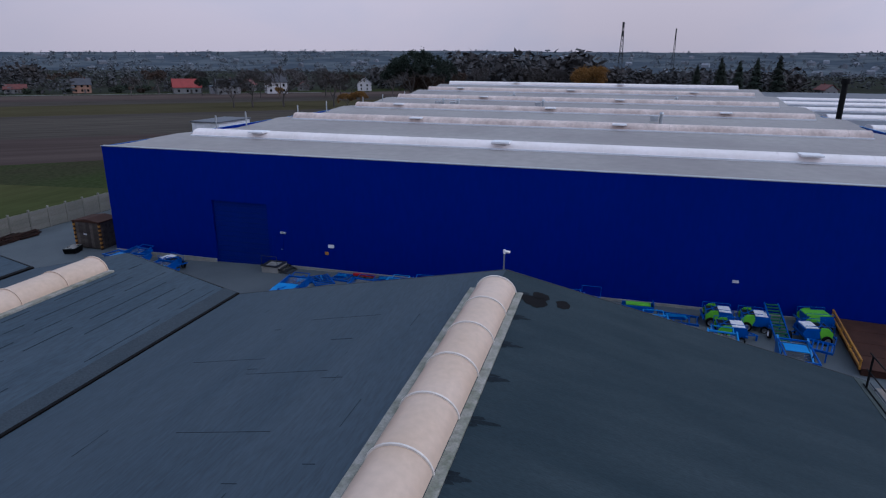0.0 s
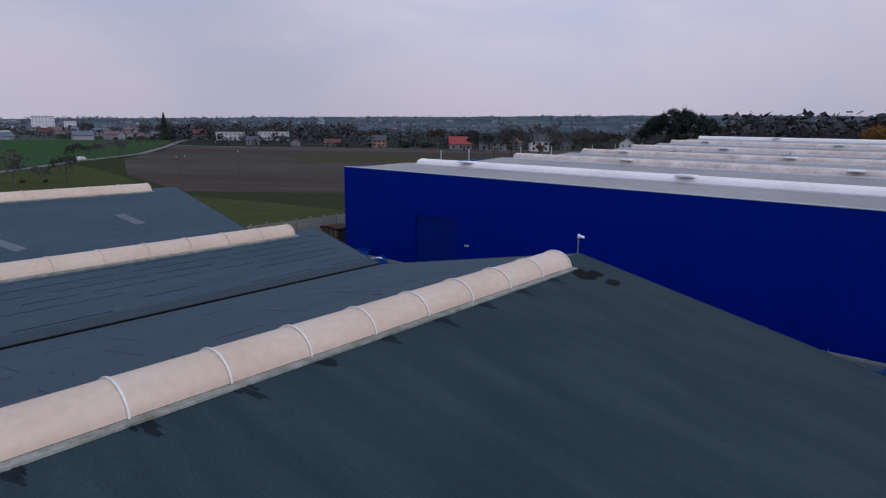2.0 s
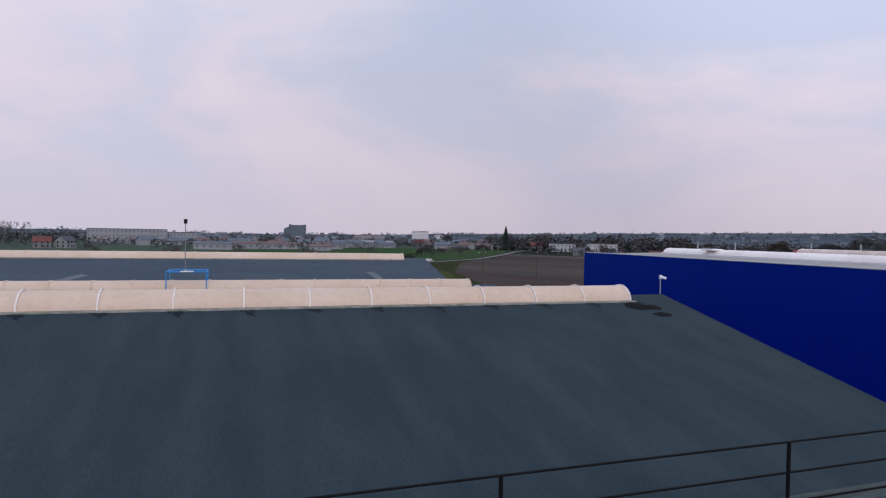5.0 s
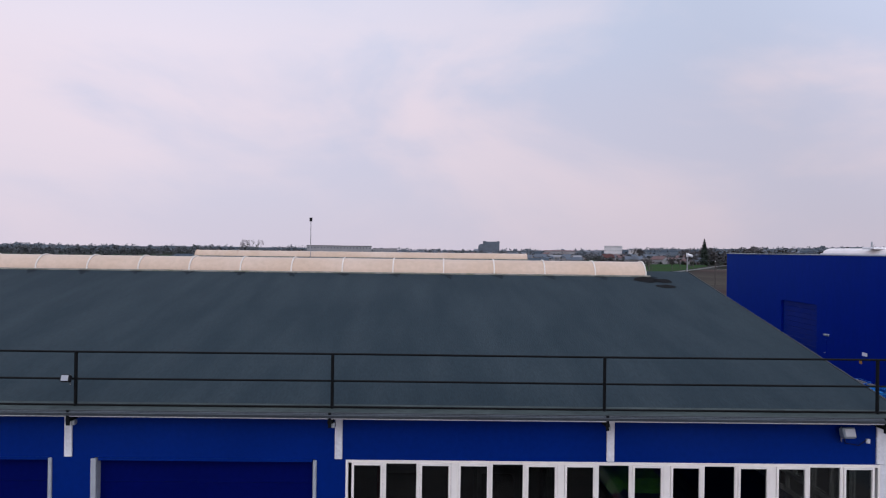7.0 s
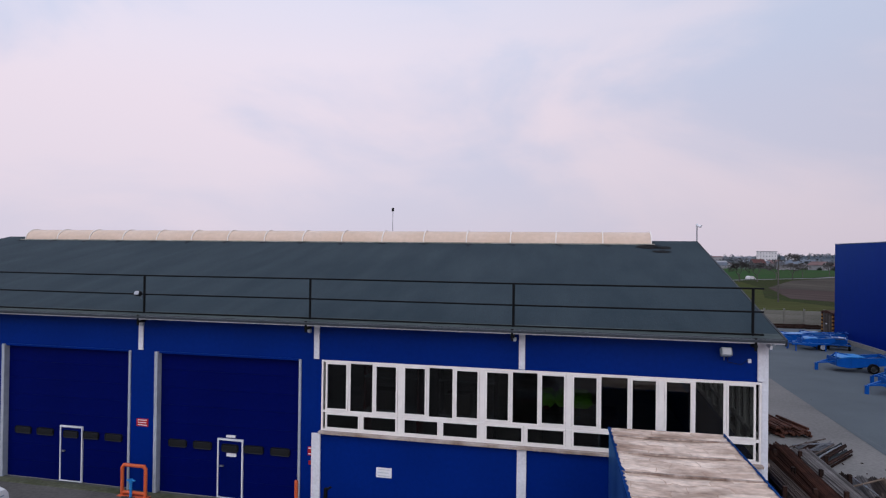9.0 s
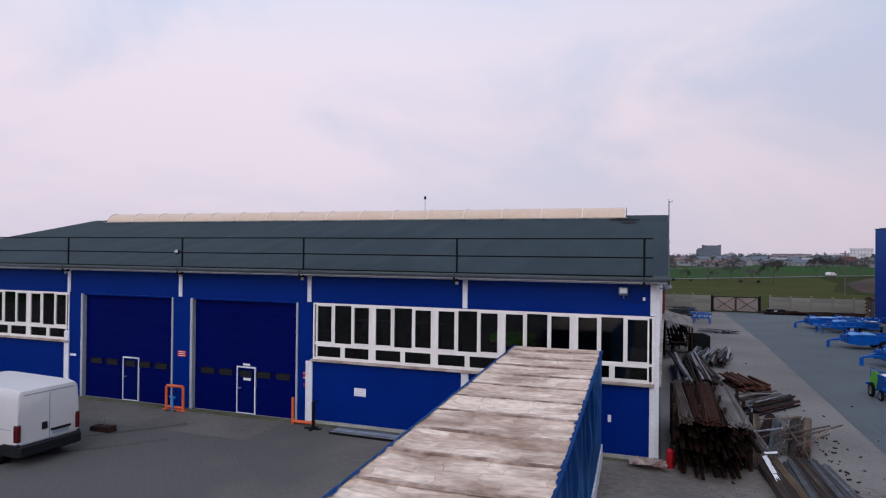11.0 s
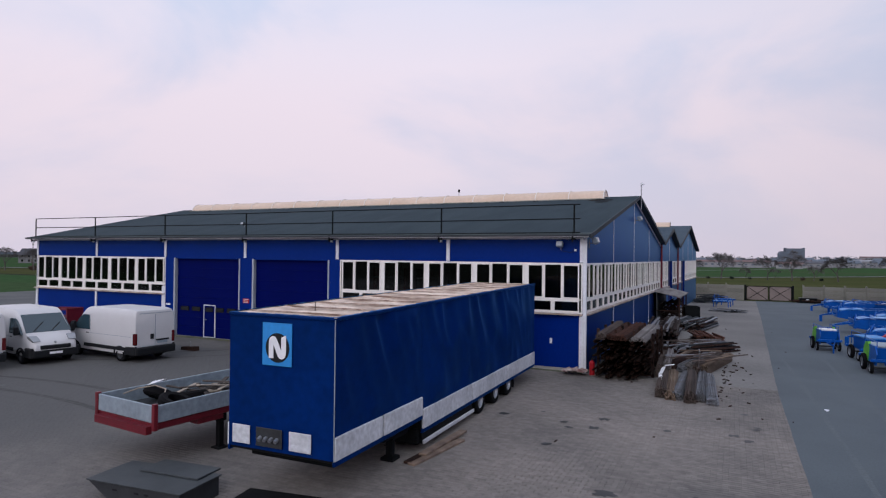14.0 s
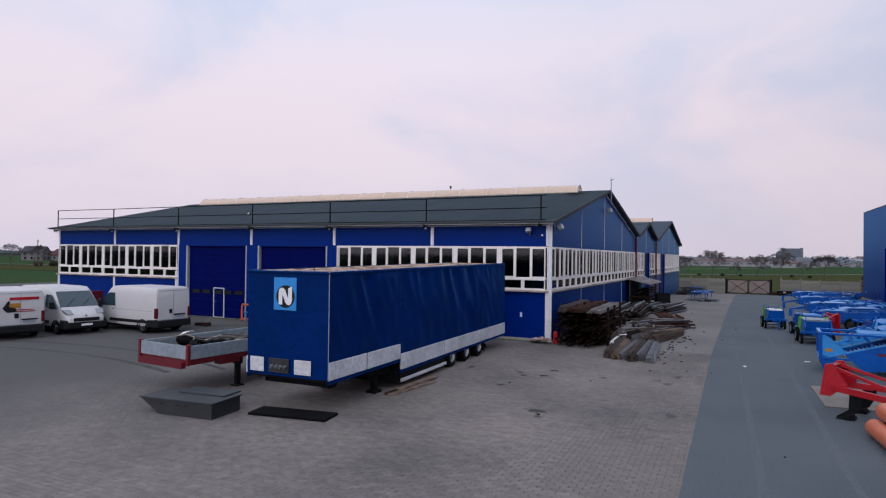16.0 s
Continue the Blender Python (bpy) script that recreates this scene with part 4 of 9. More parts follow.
def wavy(sh, corner, du, dv, nu, nv, depth, seed, freq=(0.5, 0.2), sag=0.0, bays=1, crease=0.0):
    """A cloth-like sheet of nu by nv cells from a corner along du and dv, pushed along its normal by folds."""
    du, dv, o = Vector(du), Vector(dv), Vector(corner)
    nrm = du.cross(dv).normalized()
    vs = []
    for j in range(nv + 1):
        for i in range(nu + 1):
            u, v = i / nu, j / nv
            edge = min(1, 8 * min(u, 1 - u, v, 1 - v) + 0.15)
            f = noise.noise(Vector((u * du.length * freq[0] + seed, v * dv.length * freq[1], seed))) + 0.5 * noise.noise(Vector((u * du.length * freq[0] * 3 + v * 2, v * dv.length * freq[1] * 3, seed + 5)))
            f += crease * (0.4 + 0.9 * v) * (0.45 - abs(noise.noise(Vector((u * du.length * 1.3 + v * dv.length * 0.55 + seed, v * dv.length * 0.35 - u * du.length * 0.25, seed + 9)))) * 2.0)
            s = -sag * abs(math.sin(math.pi * bays * u)) * math.sin(math.pi * v)
            vs.append(tuple(o + du * u + dv * v + nrm * (depth * f * edge + s)))
    fs = [(j * (nu + 1) + i, j * (nu + 1) + i + 1, (j + 1) * (nu + 1) + i + 1, (j + 1) * (nu + 1) + i) for j in range(nv) for i in range(nu)]
    sh.sheet = True
    return sh.add(vs, fs)


# ---- on the roofs ----
rail = thing("roof_guard_rail", "black tubular guard rail along the eaves of the hall", "guard rail")
RX = (-0.35, -6.30, -12.19, -17.70, -23.75, -29.8, -35.7)
post = Shape().cyl((0, -0.29, 5.42), (0, -0.29, 6.80), 0.036, 8)
post.box(-0.05, 0.05, -0.56, -0.25, 5.36, 5.42).box(-0.03, 0.03, -0.58, -0.53, 5.28, 5.60)
post = post.mesh("post", BLACK_STEEL, 40)
for x in RX:
    piece("post", post, rail, Matrix.Translation((x, 0, 0)))
for z in (6.80, 6.22, 5.66):
    pts = [(x + (0.25 if i == 0 else 0), -0.29 + 0.01 * math.sin(i * 2), z - 0.012 * (i % 2)) for i, x in enumerate(RX)]
    for a, b in zip(pts[:-1], pts[1:]):
        part("rail", Shape().cyl(a, b, 0.023, 8), BLACK_STEEL, rail, "", 40)
for x in RX[1:]:
    part("rail_foot", Shape().soft_box(x + 0.02, x + 0.10, -0.50, -0.38, 5.26, 5.36, 0.01), ZINC, rail, "pale metal foot")


def floodlight(m, label, dark=False):
    f = thing("floodlight", label, "floodlight", m)
    part("bracket", Shape().box(-0.03, 0.03, -0.24, 0, -0.02, 0.02).cyl((0, -0.03, -0.2), (0, -0.03, 0.2), 0.02, 8), STEEL, f)
    part("housing", Shape().soft_box(-0.17, 0.17, -0.42, -0.20, -0.14, 0.14, 0.03, Matrix.Rotation(radians(-20), 4, "X")), BLACK_PLASTIC if dark else GREY_BOARD, f, "black metal housing" if dark else "grey metal housing")
    part("lens", Shape().soft_box(-0.14, 0.14, -0.44, -0.415, -0.11, 0.11, 0.01, Matrix.Rotation(radians(-20), 4, "X")), LAMP_GLASS, f)
    return f


floodlight(pose(-0.95, 0, 5.10) @ Matrix.Scale(0.8, 4), "grey floodlight on a bracket under the eaves")
floodlight(east_frame(0) @ pose(0.75, 0, 5.25), "grey floodlight on the gable wall")
floodlight(east_frame(0) @ pose(12.3, 0, 6.85), "small floodlight high on the gable")
floodlight(pose(-17.82, -0.27, 6.18) @ Matrix.Scale(0.55, 4), "small black floodlight clamped to the guard rail", True)
box = thing("cable_box", "small white cable box under the eaves", "cable box", pose(-0.35, 0, 4.95))
part("case", Shape().soft_box(-0.04, 0.04, -0.05, 0, -0.05, 0.05, 0.01), WHITE_PLASTIC, box)
part("cable", Shape().path([(0, -0.02, 0.05), (-0.2, -0.02, -0.1), (-0.5, -0.02, -0.05), (-0.55, -0.02, 0.15)], 0.008, 6), BLACK_PLASTIC, box)

camera_pole = thing("camera_pole", "thin pole with white surveillance camera at the gable peak", "pole", pose(0.60, 12.2, 8.0))
part("pole", Shape().cyl((0, 0, -0.6), (0, 0, 1.0), 0.028, 8), STEEL, camera_pole, "", 40)
part("camera_head", Shape().cyl((0, -0.02, 0.98), (0.14, -0.18, 0.93), 0.055, 10).cyl((0, 0, 0.90), (0, 0, 1.06), 0.05, 10), WHITE_PLASTIC, camera_pole, "white camera housing", 40)

portal = thing("roof_portal", "blue steel portal with a tall mast over the middle skylight", "portal frame")
for x in (-19.95, -17.8):
    part("leg", Shape().soft_box(x - 0.03, x + 0.03, 29.05, 29.12, 6.85, 8.16, 0.008), LIGHT_BLUE, portal)
    part("leg", Shape().soft_box(x - 0.03, x + 0.03, 31.08, 31.15, 6.85, 8.16, 0.008), LIGHT_BLUE, portal)
    part("brace", Shape().beam((x, 29.08, 8.14), (x, 31.12, 8.14), 0.05, 0.05), LIGHT_BLUE, portal)
for y in (29.08, 31.12):
    part("crossbar", Shape().soft_box(-19.98, -17.77, y - 0.04, y + 0.04, 8.12, 8.2, 0.008), LIGHT_BLUE, portal)
part("plate", Shape().soft_box(-19.2, -18.5, 29.0, 29.06, 8.14, 8.22, 0.008), WHITE_PLASTIC, portal, "white plate")
part("mast", Shape().cyl((-19.02, 30.1, 8.16), (-19.02, 30.1, 11.0), 0.025, 8).beam((-19.02, 29.08, 8.15), (-19.02, 31.12, 8.15), 0.06, 0.06), STEEL, portal, "thin grey mast")
part("mast_head", Shape().cyl((-19.02, 30.1, 10.95), (-19.02, 30.1, 11.22), 0.10, 10), BLACK_PLASTIC, portal, "dark mast head", 40)

S1 = (8.27 - 5.57) / 12.6


def roof_z(y):
    if y < 12.1:
        return 5.57 + (y + 0.5) * S1
    if y < 24.25:
        return 8.27 - (y - 12.1) * (2.43 / 12.1)
    if y < 30.1:
        return 5.86 + (y - 24.3) * (1.34 / 5.8)
    if y < 36.15:
        return 7.20 - (y - 30.1) * (1.40 / 6.0)
    if y < 48.1:
        return 5.84 + (y - 36.2) * (2.46 / 11.9)
    return 8.30 - (y - 48.1) * 0.213


def blob(cx, cy, rx, ry, seed, n=22):
    pts = []
    for i in range(n):
        a = 2 * math.pi * i / n
        k = 1 + 0.38 * noise.noise(Vector((math.cos(a) * 1.7 + seed, math.sin(a) * 1.7, seed)))
        x, y = cx + rx * k * math.cos(a), cy + ry * k * math.sin(a)
        pts.append((x, y, roof_z(y) + 0.012))
    return pts


for cx, cy, rx, ry, sd in ((-1.65, 10.70, 0.48, 0.42, 1.0), (-1.05, 10.55, 0.42, 0.28, 4.0), (-1.20, 9.75, 0.40, 0.24, 7.0), (-22.8, 27.5, 0.10, 0.16, 12.0), (-21.55, 27.55, 0.09, 0.15, 15.0), (-20.1, 27.7, 0.12, 0.17, 18.0), (-18.93, 28.9, 0.13, 0.20, 21.0)):
    single("tar_patch", Shape().add(blob(cx, cy, rx, ry, sd), [tuple(range(22))]), TAR, "black tar patch on the felt roof", "tar patch", "tar patches on the roof")

# felt laps: thin raised edges along and across the slopes
LAP = mat("felt_lap", (0.027, 0.041, 0.055), 0.85, vary=0.3, scale=2, fine=20, bump=0.2, spec=0.1)
lap = Shape()
rl = random.Random(5)
for y in np.arange(25.2, 29.2, 0.62):
    x = -35.0
    while x < 0:
        ln = rl.uniform(1.0, 5.0)
        if rl.random() < 0.72:
            lap.beam((x, y, roof_z(y) + 0.004), (min(x + ln, 0.4), y + rl.uniform(-0.02, 0.02), roof_z(y) + 0.004), rl.uniform(0.015, 0.04), 0.016)
        x += ln + rl.uniform(0.1, 1.2)
for _ in range(60):
    y = rl.choice((rl.uniform(13.4, 23.5), rl.uniform(13.4, 23.5), rl.uniform(37, 46)))
    x, ln = rl.uniform(-35, -1), rl.uniform(0.15, 0.8)
    if rl.random() < 0.55:
        lap.beam((x, y, roof_z(y) + 0.003), (x, y + ln, roof_z(y + ln) + 0.003), rl.uniform(0.008, 0.02), 0.012)
    else:
        lap.beam((x, y, roof_z(y) + 0.003), (x + ln * 1.6, y, roof_z(y) + 0.003), rl.uniform(0.008, 0.02), 0.012)
for x in np.arange(-34.5, 0.0, 1.04):
    for a, b in ((13.1, 23.8),):
        ys = np.linspace(a, b, 5)
        for y0, y1 in zip(ys[:-1], ys[1:]):
            if rl.random() < 0.05:
                lap.beam((x, y0, roof_z(y0) - 0.001), (x + rl.uniform(-0.02, 0.02), y1, roof_z(y1) - 0.001), 0.018, 0.012)
single("felt_laps", lap, LAP, "dark lap edges of the roofing felt", "felt laps", kind="stuff")
# run-off streaks below the skylight ribs
STAIN = mat("felt_stain", (0.013, 0.020, 0.026), 0.9, vary=0.4, scale=3, fine=16, bump=0.2, spec=0.1)
for i in range(17):
    x = -1.42 - 2.07 * i
    for j, (dx, ln, w) in enumerate(((0.04, 0.70, 0.10), (0.20, 0.40, 0.07), (-0.10, 0.30, 0.06))):
        ln *= 0.7 + 0.8 * abs(noise.noise(Vector((i * 1.7, j * 2.1, 0.3))))
        pts = []
        for k in range(16):
            a = 2 * math.pi * k / 16
            q = 1 + 0.6 * noise.noise(Vector((math.cos(a) * 1.6 + i * 2.3, math.sin(a) * 1.6 + j * 5.1, 0.7)))
            px, py = x + dx + w * q * math.cos(a), 11.22 - ln / 2 + ln / 2 * q * math.sin(a)
            pts.append((px + 0.35 * (11.2 - py), min(py, 11.24)))
        single("run_off_stain", Shape().add([(a, b, roof_z(b) + 0.006 + 0.001 * j) for a, b in pts], [tuple(range(16))]), STAIN, "dark run-off stain below a skylight rib", "stain", "stains below the skylight")
for x, y, a in ((-12.5, 40.0, 0.4), (-27.5, 41.5, -0.7), (-5.0, 42.0, 0.2)):
    c, s = math.cos(a), math.sin(a)
    pts = [(x + c * u - s * v, y + s * u + c * v) for u, v in ((-0.35, -1.1), (0.35, -1.1), (0.35, 1.1), (-0.35, 1.1))]
    single("repair_patch", Shape().add([(p, q, roof_z(q) + 0.008) for p, q in pts], [(0, 1, 2, 3)]), ROOF_C, "paler repair strip on the rear roof", "roof patch", "repair patches")
for x in (-25.5, -22.9, -20.9):
    single("roof_drain", Shape().cyl((x, 25.6, roof_z(25.6)), (x, 25.6, roof_z(25.6) + 0.14), 0.11, 12), BLACK_PLASTIC, "small black roof vent cap", "roof vent", "roof vents", smooth=40)

# ---- along the front wall ----
for x0, bars in ((-18.27, 1), (-12.48, 0)):
    g = thing("bollard_rail", "orange tubular guard rail beside the gate", "guard rail", pose(x0, -0.42, 0), "orange guard rails")
    if bars:
        part("hoop", Shape().path([(0, 0, 0.0), (0, 0, 0.86), (0.06, 0, 0.95), (0.76, 0, 0.95), (0.82, 0, 0.86), (0.82, 0, 0.0)], 0.055, 10), ORANGE, g, "", 40)
        part("lower_bar", Shape().path([(0, 0, 0.12), (0.82, 0, 0.12)], 0.05, 10), ORANGE, g, "", 40)
        part("base_plate", Shape().soft_box(-0.12, 0.94, -0.1, 0.1, 0, 0.03, 0.01), ORANGE, g)
    else:
        part("post", Shape().path([(0, 0, 0), (0, 0, 0.95)], 0.055, 10), ORANGE, g, "", 40)
        part("lower_bar", Shape().path([(0, 0, 0.12), (0.9, 0, 0.12)], 0.055, 10), ORANGE, g, "", 40)
hyd = thing("standpipe", "small blue standpipe by the orange rail", "standpipe", pose(-17.9, -0.5, 0))
part("pipe", Shape().cyl((0, 0, 0), (0, 0, 0.5), 0.04, 10), LIGHT_BLUE, hyd)
part("handwheel", Shape().cyl((-0.14, 0, 0.52), (0.14, 0, 0.52), 0.03, 8).cyl((0, 0, 0.45), (0, 0, 0.56), 0.06, 10), LIGHT_BLUE, hyd)
part("foot", Shape().cyl((0, 0, 0), (0.25, -0.1, 0.03), 0.03, 8).cyl((0, 0, 0), (-0.25, -0.1, 0.03), 0.03, 8), DARK_METAL, hyd)


def notice(x, z, w, h, material, label, bars=0, bar_material=None):
    n = thing("wall_notice", label, "sign", pose(x, 0, z))
    part("plate", Shape().box(-w / 2, w / 2, -0.012, 0, -h / 2, h / 2), material, n)
    for i in range(bars):
        zz = h * 0.32 - i * h * 0.64 / max(1, bars - 1)
        part("text_bar", Shape().box(-w * 0.38, w * 0.38 - 0.02 * (i % 2), -0.016, -0.0125, zz - h * 0.05, zz + h * 0.05), bar_material or BLACK_PLASTIC, n)


notice(-17.92, 2.16, 0.42, 0.24, RED, "small red and white notice between the gates", 3, WHITE_PLASTIC)
notice(-12.25, 1.72, 0.16, 0.26, RED, "small red fire notice beside the gate", 2, WHITE_PLASTIC)
notice(-12.25, 1.38, 0.10, 0.12, RED, "small red alarm plate")
notice(-9.98, 1.28, 0.46, 0.28, WHITE_PLASTIC, "white paper notice on the blue wall", 3, ALU)
notice(-23.75, 1.75, 0.34, 0.10, WHITE_PLASTIC, "narrow white plate beside the gate", 1, MACHINE_BLUE)
notice(-1.35, 1.2, 0.10, 0.22, WHITE_PLASTIC, "small white socket box on the wall")
fe = thing("fire_extinguisher", "red fire extinguisher at the hall corner", "extinguisher", pose(0.42, -0.35, 0))
part("bottle", Shape().cyl((0, 0, 0), (0, 0, 0.5), 0.11, 14).cyl((0, 0, 0.5), (0, 0, 0.58), 0.11, 14, 0.04), RED, fe, "", 50)
part("valve", Shape().cyl((0, 0, 0.58), (0, 0, 0.66), 0.03, 8).box(-0.02, 0.12, -0.02, 0.02, 0.64, 0.68), BLACK_PLASTIC, fe)

sweep = thing("wheel_chock", "dark steel chock block with a thin rod", "chock", pose(-18.1, -3.5, 0))
part("block", Shape().prism([(-0.45, 0), (0.45, 0), (0.42, 0.2), (-0.42, 0.16)], "y", -0.16, 0.16), RUST, sweep)
part("rod", Shape().cyl((0.05, 0, 0.15), (0.05, 0, 0.42), 0.012, 6), STEEL, sweep)
crate = thing("scrap_crate", "low crate of scrap under a shiny red sheet", "crate", pose(-6.85, -1.25, 0, 0, 0, 2))
part("box", Shape().ring((-0.5, 0.5, -0.32, 0.32), (-0.47, 0.47, -0.29, 0.29), "z", 0.05, 0.40).box(-0.5, 0.5, -0.32, 0.32, 0.0, 0.06), DARK_METAL, crate, "dark dented metal box")
part("sheet", wavy(Shape(), (-0.54, -0.36, 0.42), (1.08, 0, 0), (0, 0.72, 0), 18, 14, 0.16, 61.0, (5, 5)), RED, crate, "crumpled shiny red sheet", 60)
part("sheet_drop", wavy(Shape(), (-0.54, -0.35, 0.14), (1.08, 0, 0), (0, 0, 0.28), 18, 8, 0.05, 63.0, (6, 4)), RED, crate, "red sheet hanging over the side", 60)
cab = thing("meter_box", "small pale metal box standing by the red crate", "box", pose(-7.55, -1.45, 0, 0, 0, 3))
part("body", Shape().soft_box(-0.17, 0.17, -0.14, 0.14, 0.03, 0.46, 0.015), ALU, cab)
part("lid", Shape().soft_box(-0.19, 0.19, -0.16, 0.16, 0.46, 0.49, 0.008), STEEL, cab)
part("foot", Shape().box(-0.15, 0.15, -0.12, 0.12, 0.0, 0.03), DARK_METAL, cab)
ramp = thing("ramp_plate", "grey steel ramp lying along the wall", "ramp", pose(-9.25, -0.72, 0, 0, 0, -1))
for k in range(3):
    part("plate", Shape().soft_box(-1.35, 1.3, -0.26 + 0.18 * k, -0.10 + 0.18 * k, 0.06, 0.09 + 0.006 * k, 0.006), STEEL if k != 1 else GREY_BOARD, ramp, "scuffed steel plate")
for x in (-1.1, 0.0, 1.1):
    part("bearer", Shape().box(x - 0.04, x + 0.04, -0.24, 0.24, 0.0, 0.06), DARK_METAL, ramp)
part("edge_rail", Shape().soft_box(-1.4, 1.35, -0.34, -0.29, 0.0, 0.07, 0.01), BLACK_STEEL, ramp, "dark edge rail")
bp = thing("jack_stand", "black steel jack stand beside the orange rail", "stand", pose(-11.45, -0.72, 0))
part("post", Shape().soft_box(-0.045, 0.045, -0.045, 0.045, 0.03, 0.98, 0.008).beam((0, 0, 0.9), (0.16, 0, 1.02), 0.05, 0.06), BLACK_STEEL, bp)
part("foot", Shape().soft_box(-0.35, 0.30, -0.06, 0.06, 0.0, 0.05, 0.01).soft_box(-0.06, 0.06, -0.25, 0.25, 0.0, 0.04, 0.01), BLACK_STEEL, bp)
MOSS = mat("mossy_concrete", (0.105, 0.108, 0.075), 0.9, vary=0.4, scale=1.2, fine=9, bump=0.2, tint=(0.055, 0.062, 0.030), spec=0.1)
single("gutter_strip", Shape().soft_box(-36, 0.0, -0.34, -0.01, -0.02, 0.014, 0.004), MOSS, "mossy concrete strip along the foot of the wall", "gutter strip", kind="structure")
rl = random.Random(11)
lit = Shape()
for _ in range(16):
    x, y = rl.uniform(-8.2, -4.0), rl.uniform(-0.8, -0.4)
    a = rl.uniform(-0.5, 0.5)
    lit.beam((x, y, 0.03), (x + 0.7 * math.cos(a) * rl.random(), y + 0.2 * math.sin(a), 0.05), rl.uniform(0.03, 0.09), 0.05)
single("offcuts", lit, RUST, "rusty offcuts along the front wall", "scrap", kind="stuff")

# a sprayer and some racking behind the glass
HULL_GREEN = mat("dull_green_tank", (0.20, 0.62, 0.03), 0.5, vary=0.3, scale=2, fine=10, bump=0.05)
tank = thing("green_sprayer", "lime green field sprayer parked inside the hall", "sprayer", pose(-4.5, 2.2, 0))
part("tank", Shape().soft_box(-0.75, 0.35, -0.6, 0.6, 3.05, 3.42, 0.14), HULL_GREEN, tank)
part("lamp", Shape().soft_box(-1.05, -0.9, -0.7, -0.6, 3.0, 3.12, 0.02), TAIL_RED, tank)
part("hose_reel", Shape().cyl((-0.95, -0.5, 3.25), (-0.95, 0.3, 3.25), 0.22, 14), HULL_GREEN, tank, "", 40)
part("frame", Shape().soft_box(-1.1, 1.1, -0.7, 0.7, 0.9, 2.9, 0.05), DARK_METAL, tank)
for x in (-0.7, 0.7):
    wheel(tank, x, -0.75, 0.45, 0.3, GREEN_PAINT)
for x in (-10.5, -8.0):
    rk = thing("storage_rack", "dim steel storage rack inside the hall", "rack", pose(x, 2.6, 0), "racks inside the hall")
    for u in (-0.9, 0.9):
        part("upright", Shape().box(u - 0.04, u + 0.04, -0.3, 0.3, 0, 4.0), DARK_RED if x < -9 else DARK_METAL, rk)
    for z in (1.2, 2.4, 3.5):
        part("shelf", Shape().box(-0.9, 0.9, -0.35, 0.35, z, z + 0.06), STEEL, rk)
    part("carton", Shape().soft_box(-0.7, 0.1, -0.3, 0.25, 2.46, 3.1, 0.02), OLD_WOOD, rk)

# ---- the curtain trailer ----
TARP = mat("blue_tarpaulin", (0.0008, 0.016, 0.108), 0.4, vary=0.25, scale=0.5, fine=6, bump=0.10, tint=(0.0012, 0.012, 0.070))
coat(TARP, (0.14, 0.38, 0.76), 1.30, 0.36)
TARP_ROOF = mat("dirty_roof_sheet", (0.66, 0.56, 0.485), 0.75, vary=0.40, scale=1.5, fine=10, bump=0.3, tint=(0.33, 0.245, 0.195), stretch=(0.55, 1.0, 1), edge=(0.45, 0.66))
# boards under the roof sheet show through as paler and browner bars
tn, tl = TARP_ROOF.node_tree.nodes, TARP_ROOF.node_tree.links
r_tc, r_no, r_add, r_br, r_mul = tn.new("ShaderNodeTexCoord"), tn.new("ShaderNodeTexNoise"), tn.new("ShaderNodeMix"), tn.new("ShaderNodeTexBrick"), tn.new("ShaderNodeMix")
r_no.inputs["Scale"].default_value = 1.7
r_add.data_type, r_add.blend_type = "RGBA", "LINEAR_LIGHT"
r_add.inputs["Factor"].default_value = 0.20
r_mul.data_type, r_mul.blend_type = "RGBA", "MULTIPLY"
r_mul.inputs["Factor"].default_value = 0.85
r_br.offset = 0.37
for key, val in (("Color1", (1, 0.95, 0.90, 1)), ("Color2", (0.56, 0.43, 0.35, 1)), ("Mortar", (0.66, 0.54, 0.46, 1)), ("Scale", 1.0), ("Mortar Size", 0.012), ("Mortar Smooth", 0.6), ("Bias", -0.25), ("Brick Width", 0.85), ("Row Height", 0.27)):
    r_br.inputs[key].default_value = val
r_base = tn["Principled BSDF"].inputs["Base Color"].links[0].from_socket
tl.new(r_tc.outputs["Object"], r_add.inputs["A"])
tl.new(r_tc.outputs["Object"], r_no.inputs["Vector"])
tl.new(r_no.outputs["Color"], r_add.inputs["B"])
tl.new(r_add.outputs["Result"], r_br.inputs["Vector"])
tl.new(r_base, r_mul.inputs["A"])
tl.new(r_br.outputs["Color"], r_mul.inputs["B"])
tl.new(r_mul.outputs["Result"], tn["Principled BSDF"].inputs["Base Color"])
ROOF_SEAM = mat("brown_roof_seam", (0.16, 0.105, 0.080), 0.8, vary=0.5, scale=2.5, fine=9, bump=0.2, tint=(0.40, 0.32, 0.27), edge=(0.4, 0.6))
TX0, TX1, TY0, TY1, TZ = -3.51, -1.05, -15.62, -2.15, 3.59
trl = thing("semi_trailer", "long blue curtain-sided semi-trailer with dirty pale roof", "trailer", pose(-1.05, -15.6, 0, 0, 0, 1.6) @ Matrix.Translation((1.05, 15.6, 0)))
part("side_curtain", wavy(Shape(), (TX1, TY0, 1.33), (0, 3.65, 0), (0, 0, TZ - 1.33 + 0.03), 48, 36, 0.055, 2.0, (0.9, 0.5), crease=0.8), TARP, trl, "blue tarpaulin side", 60)
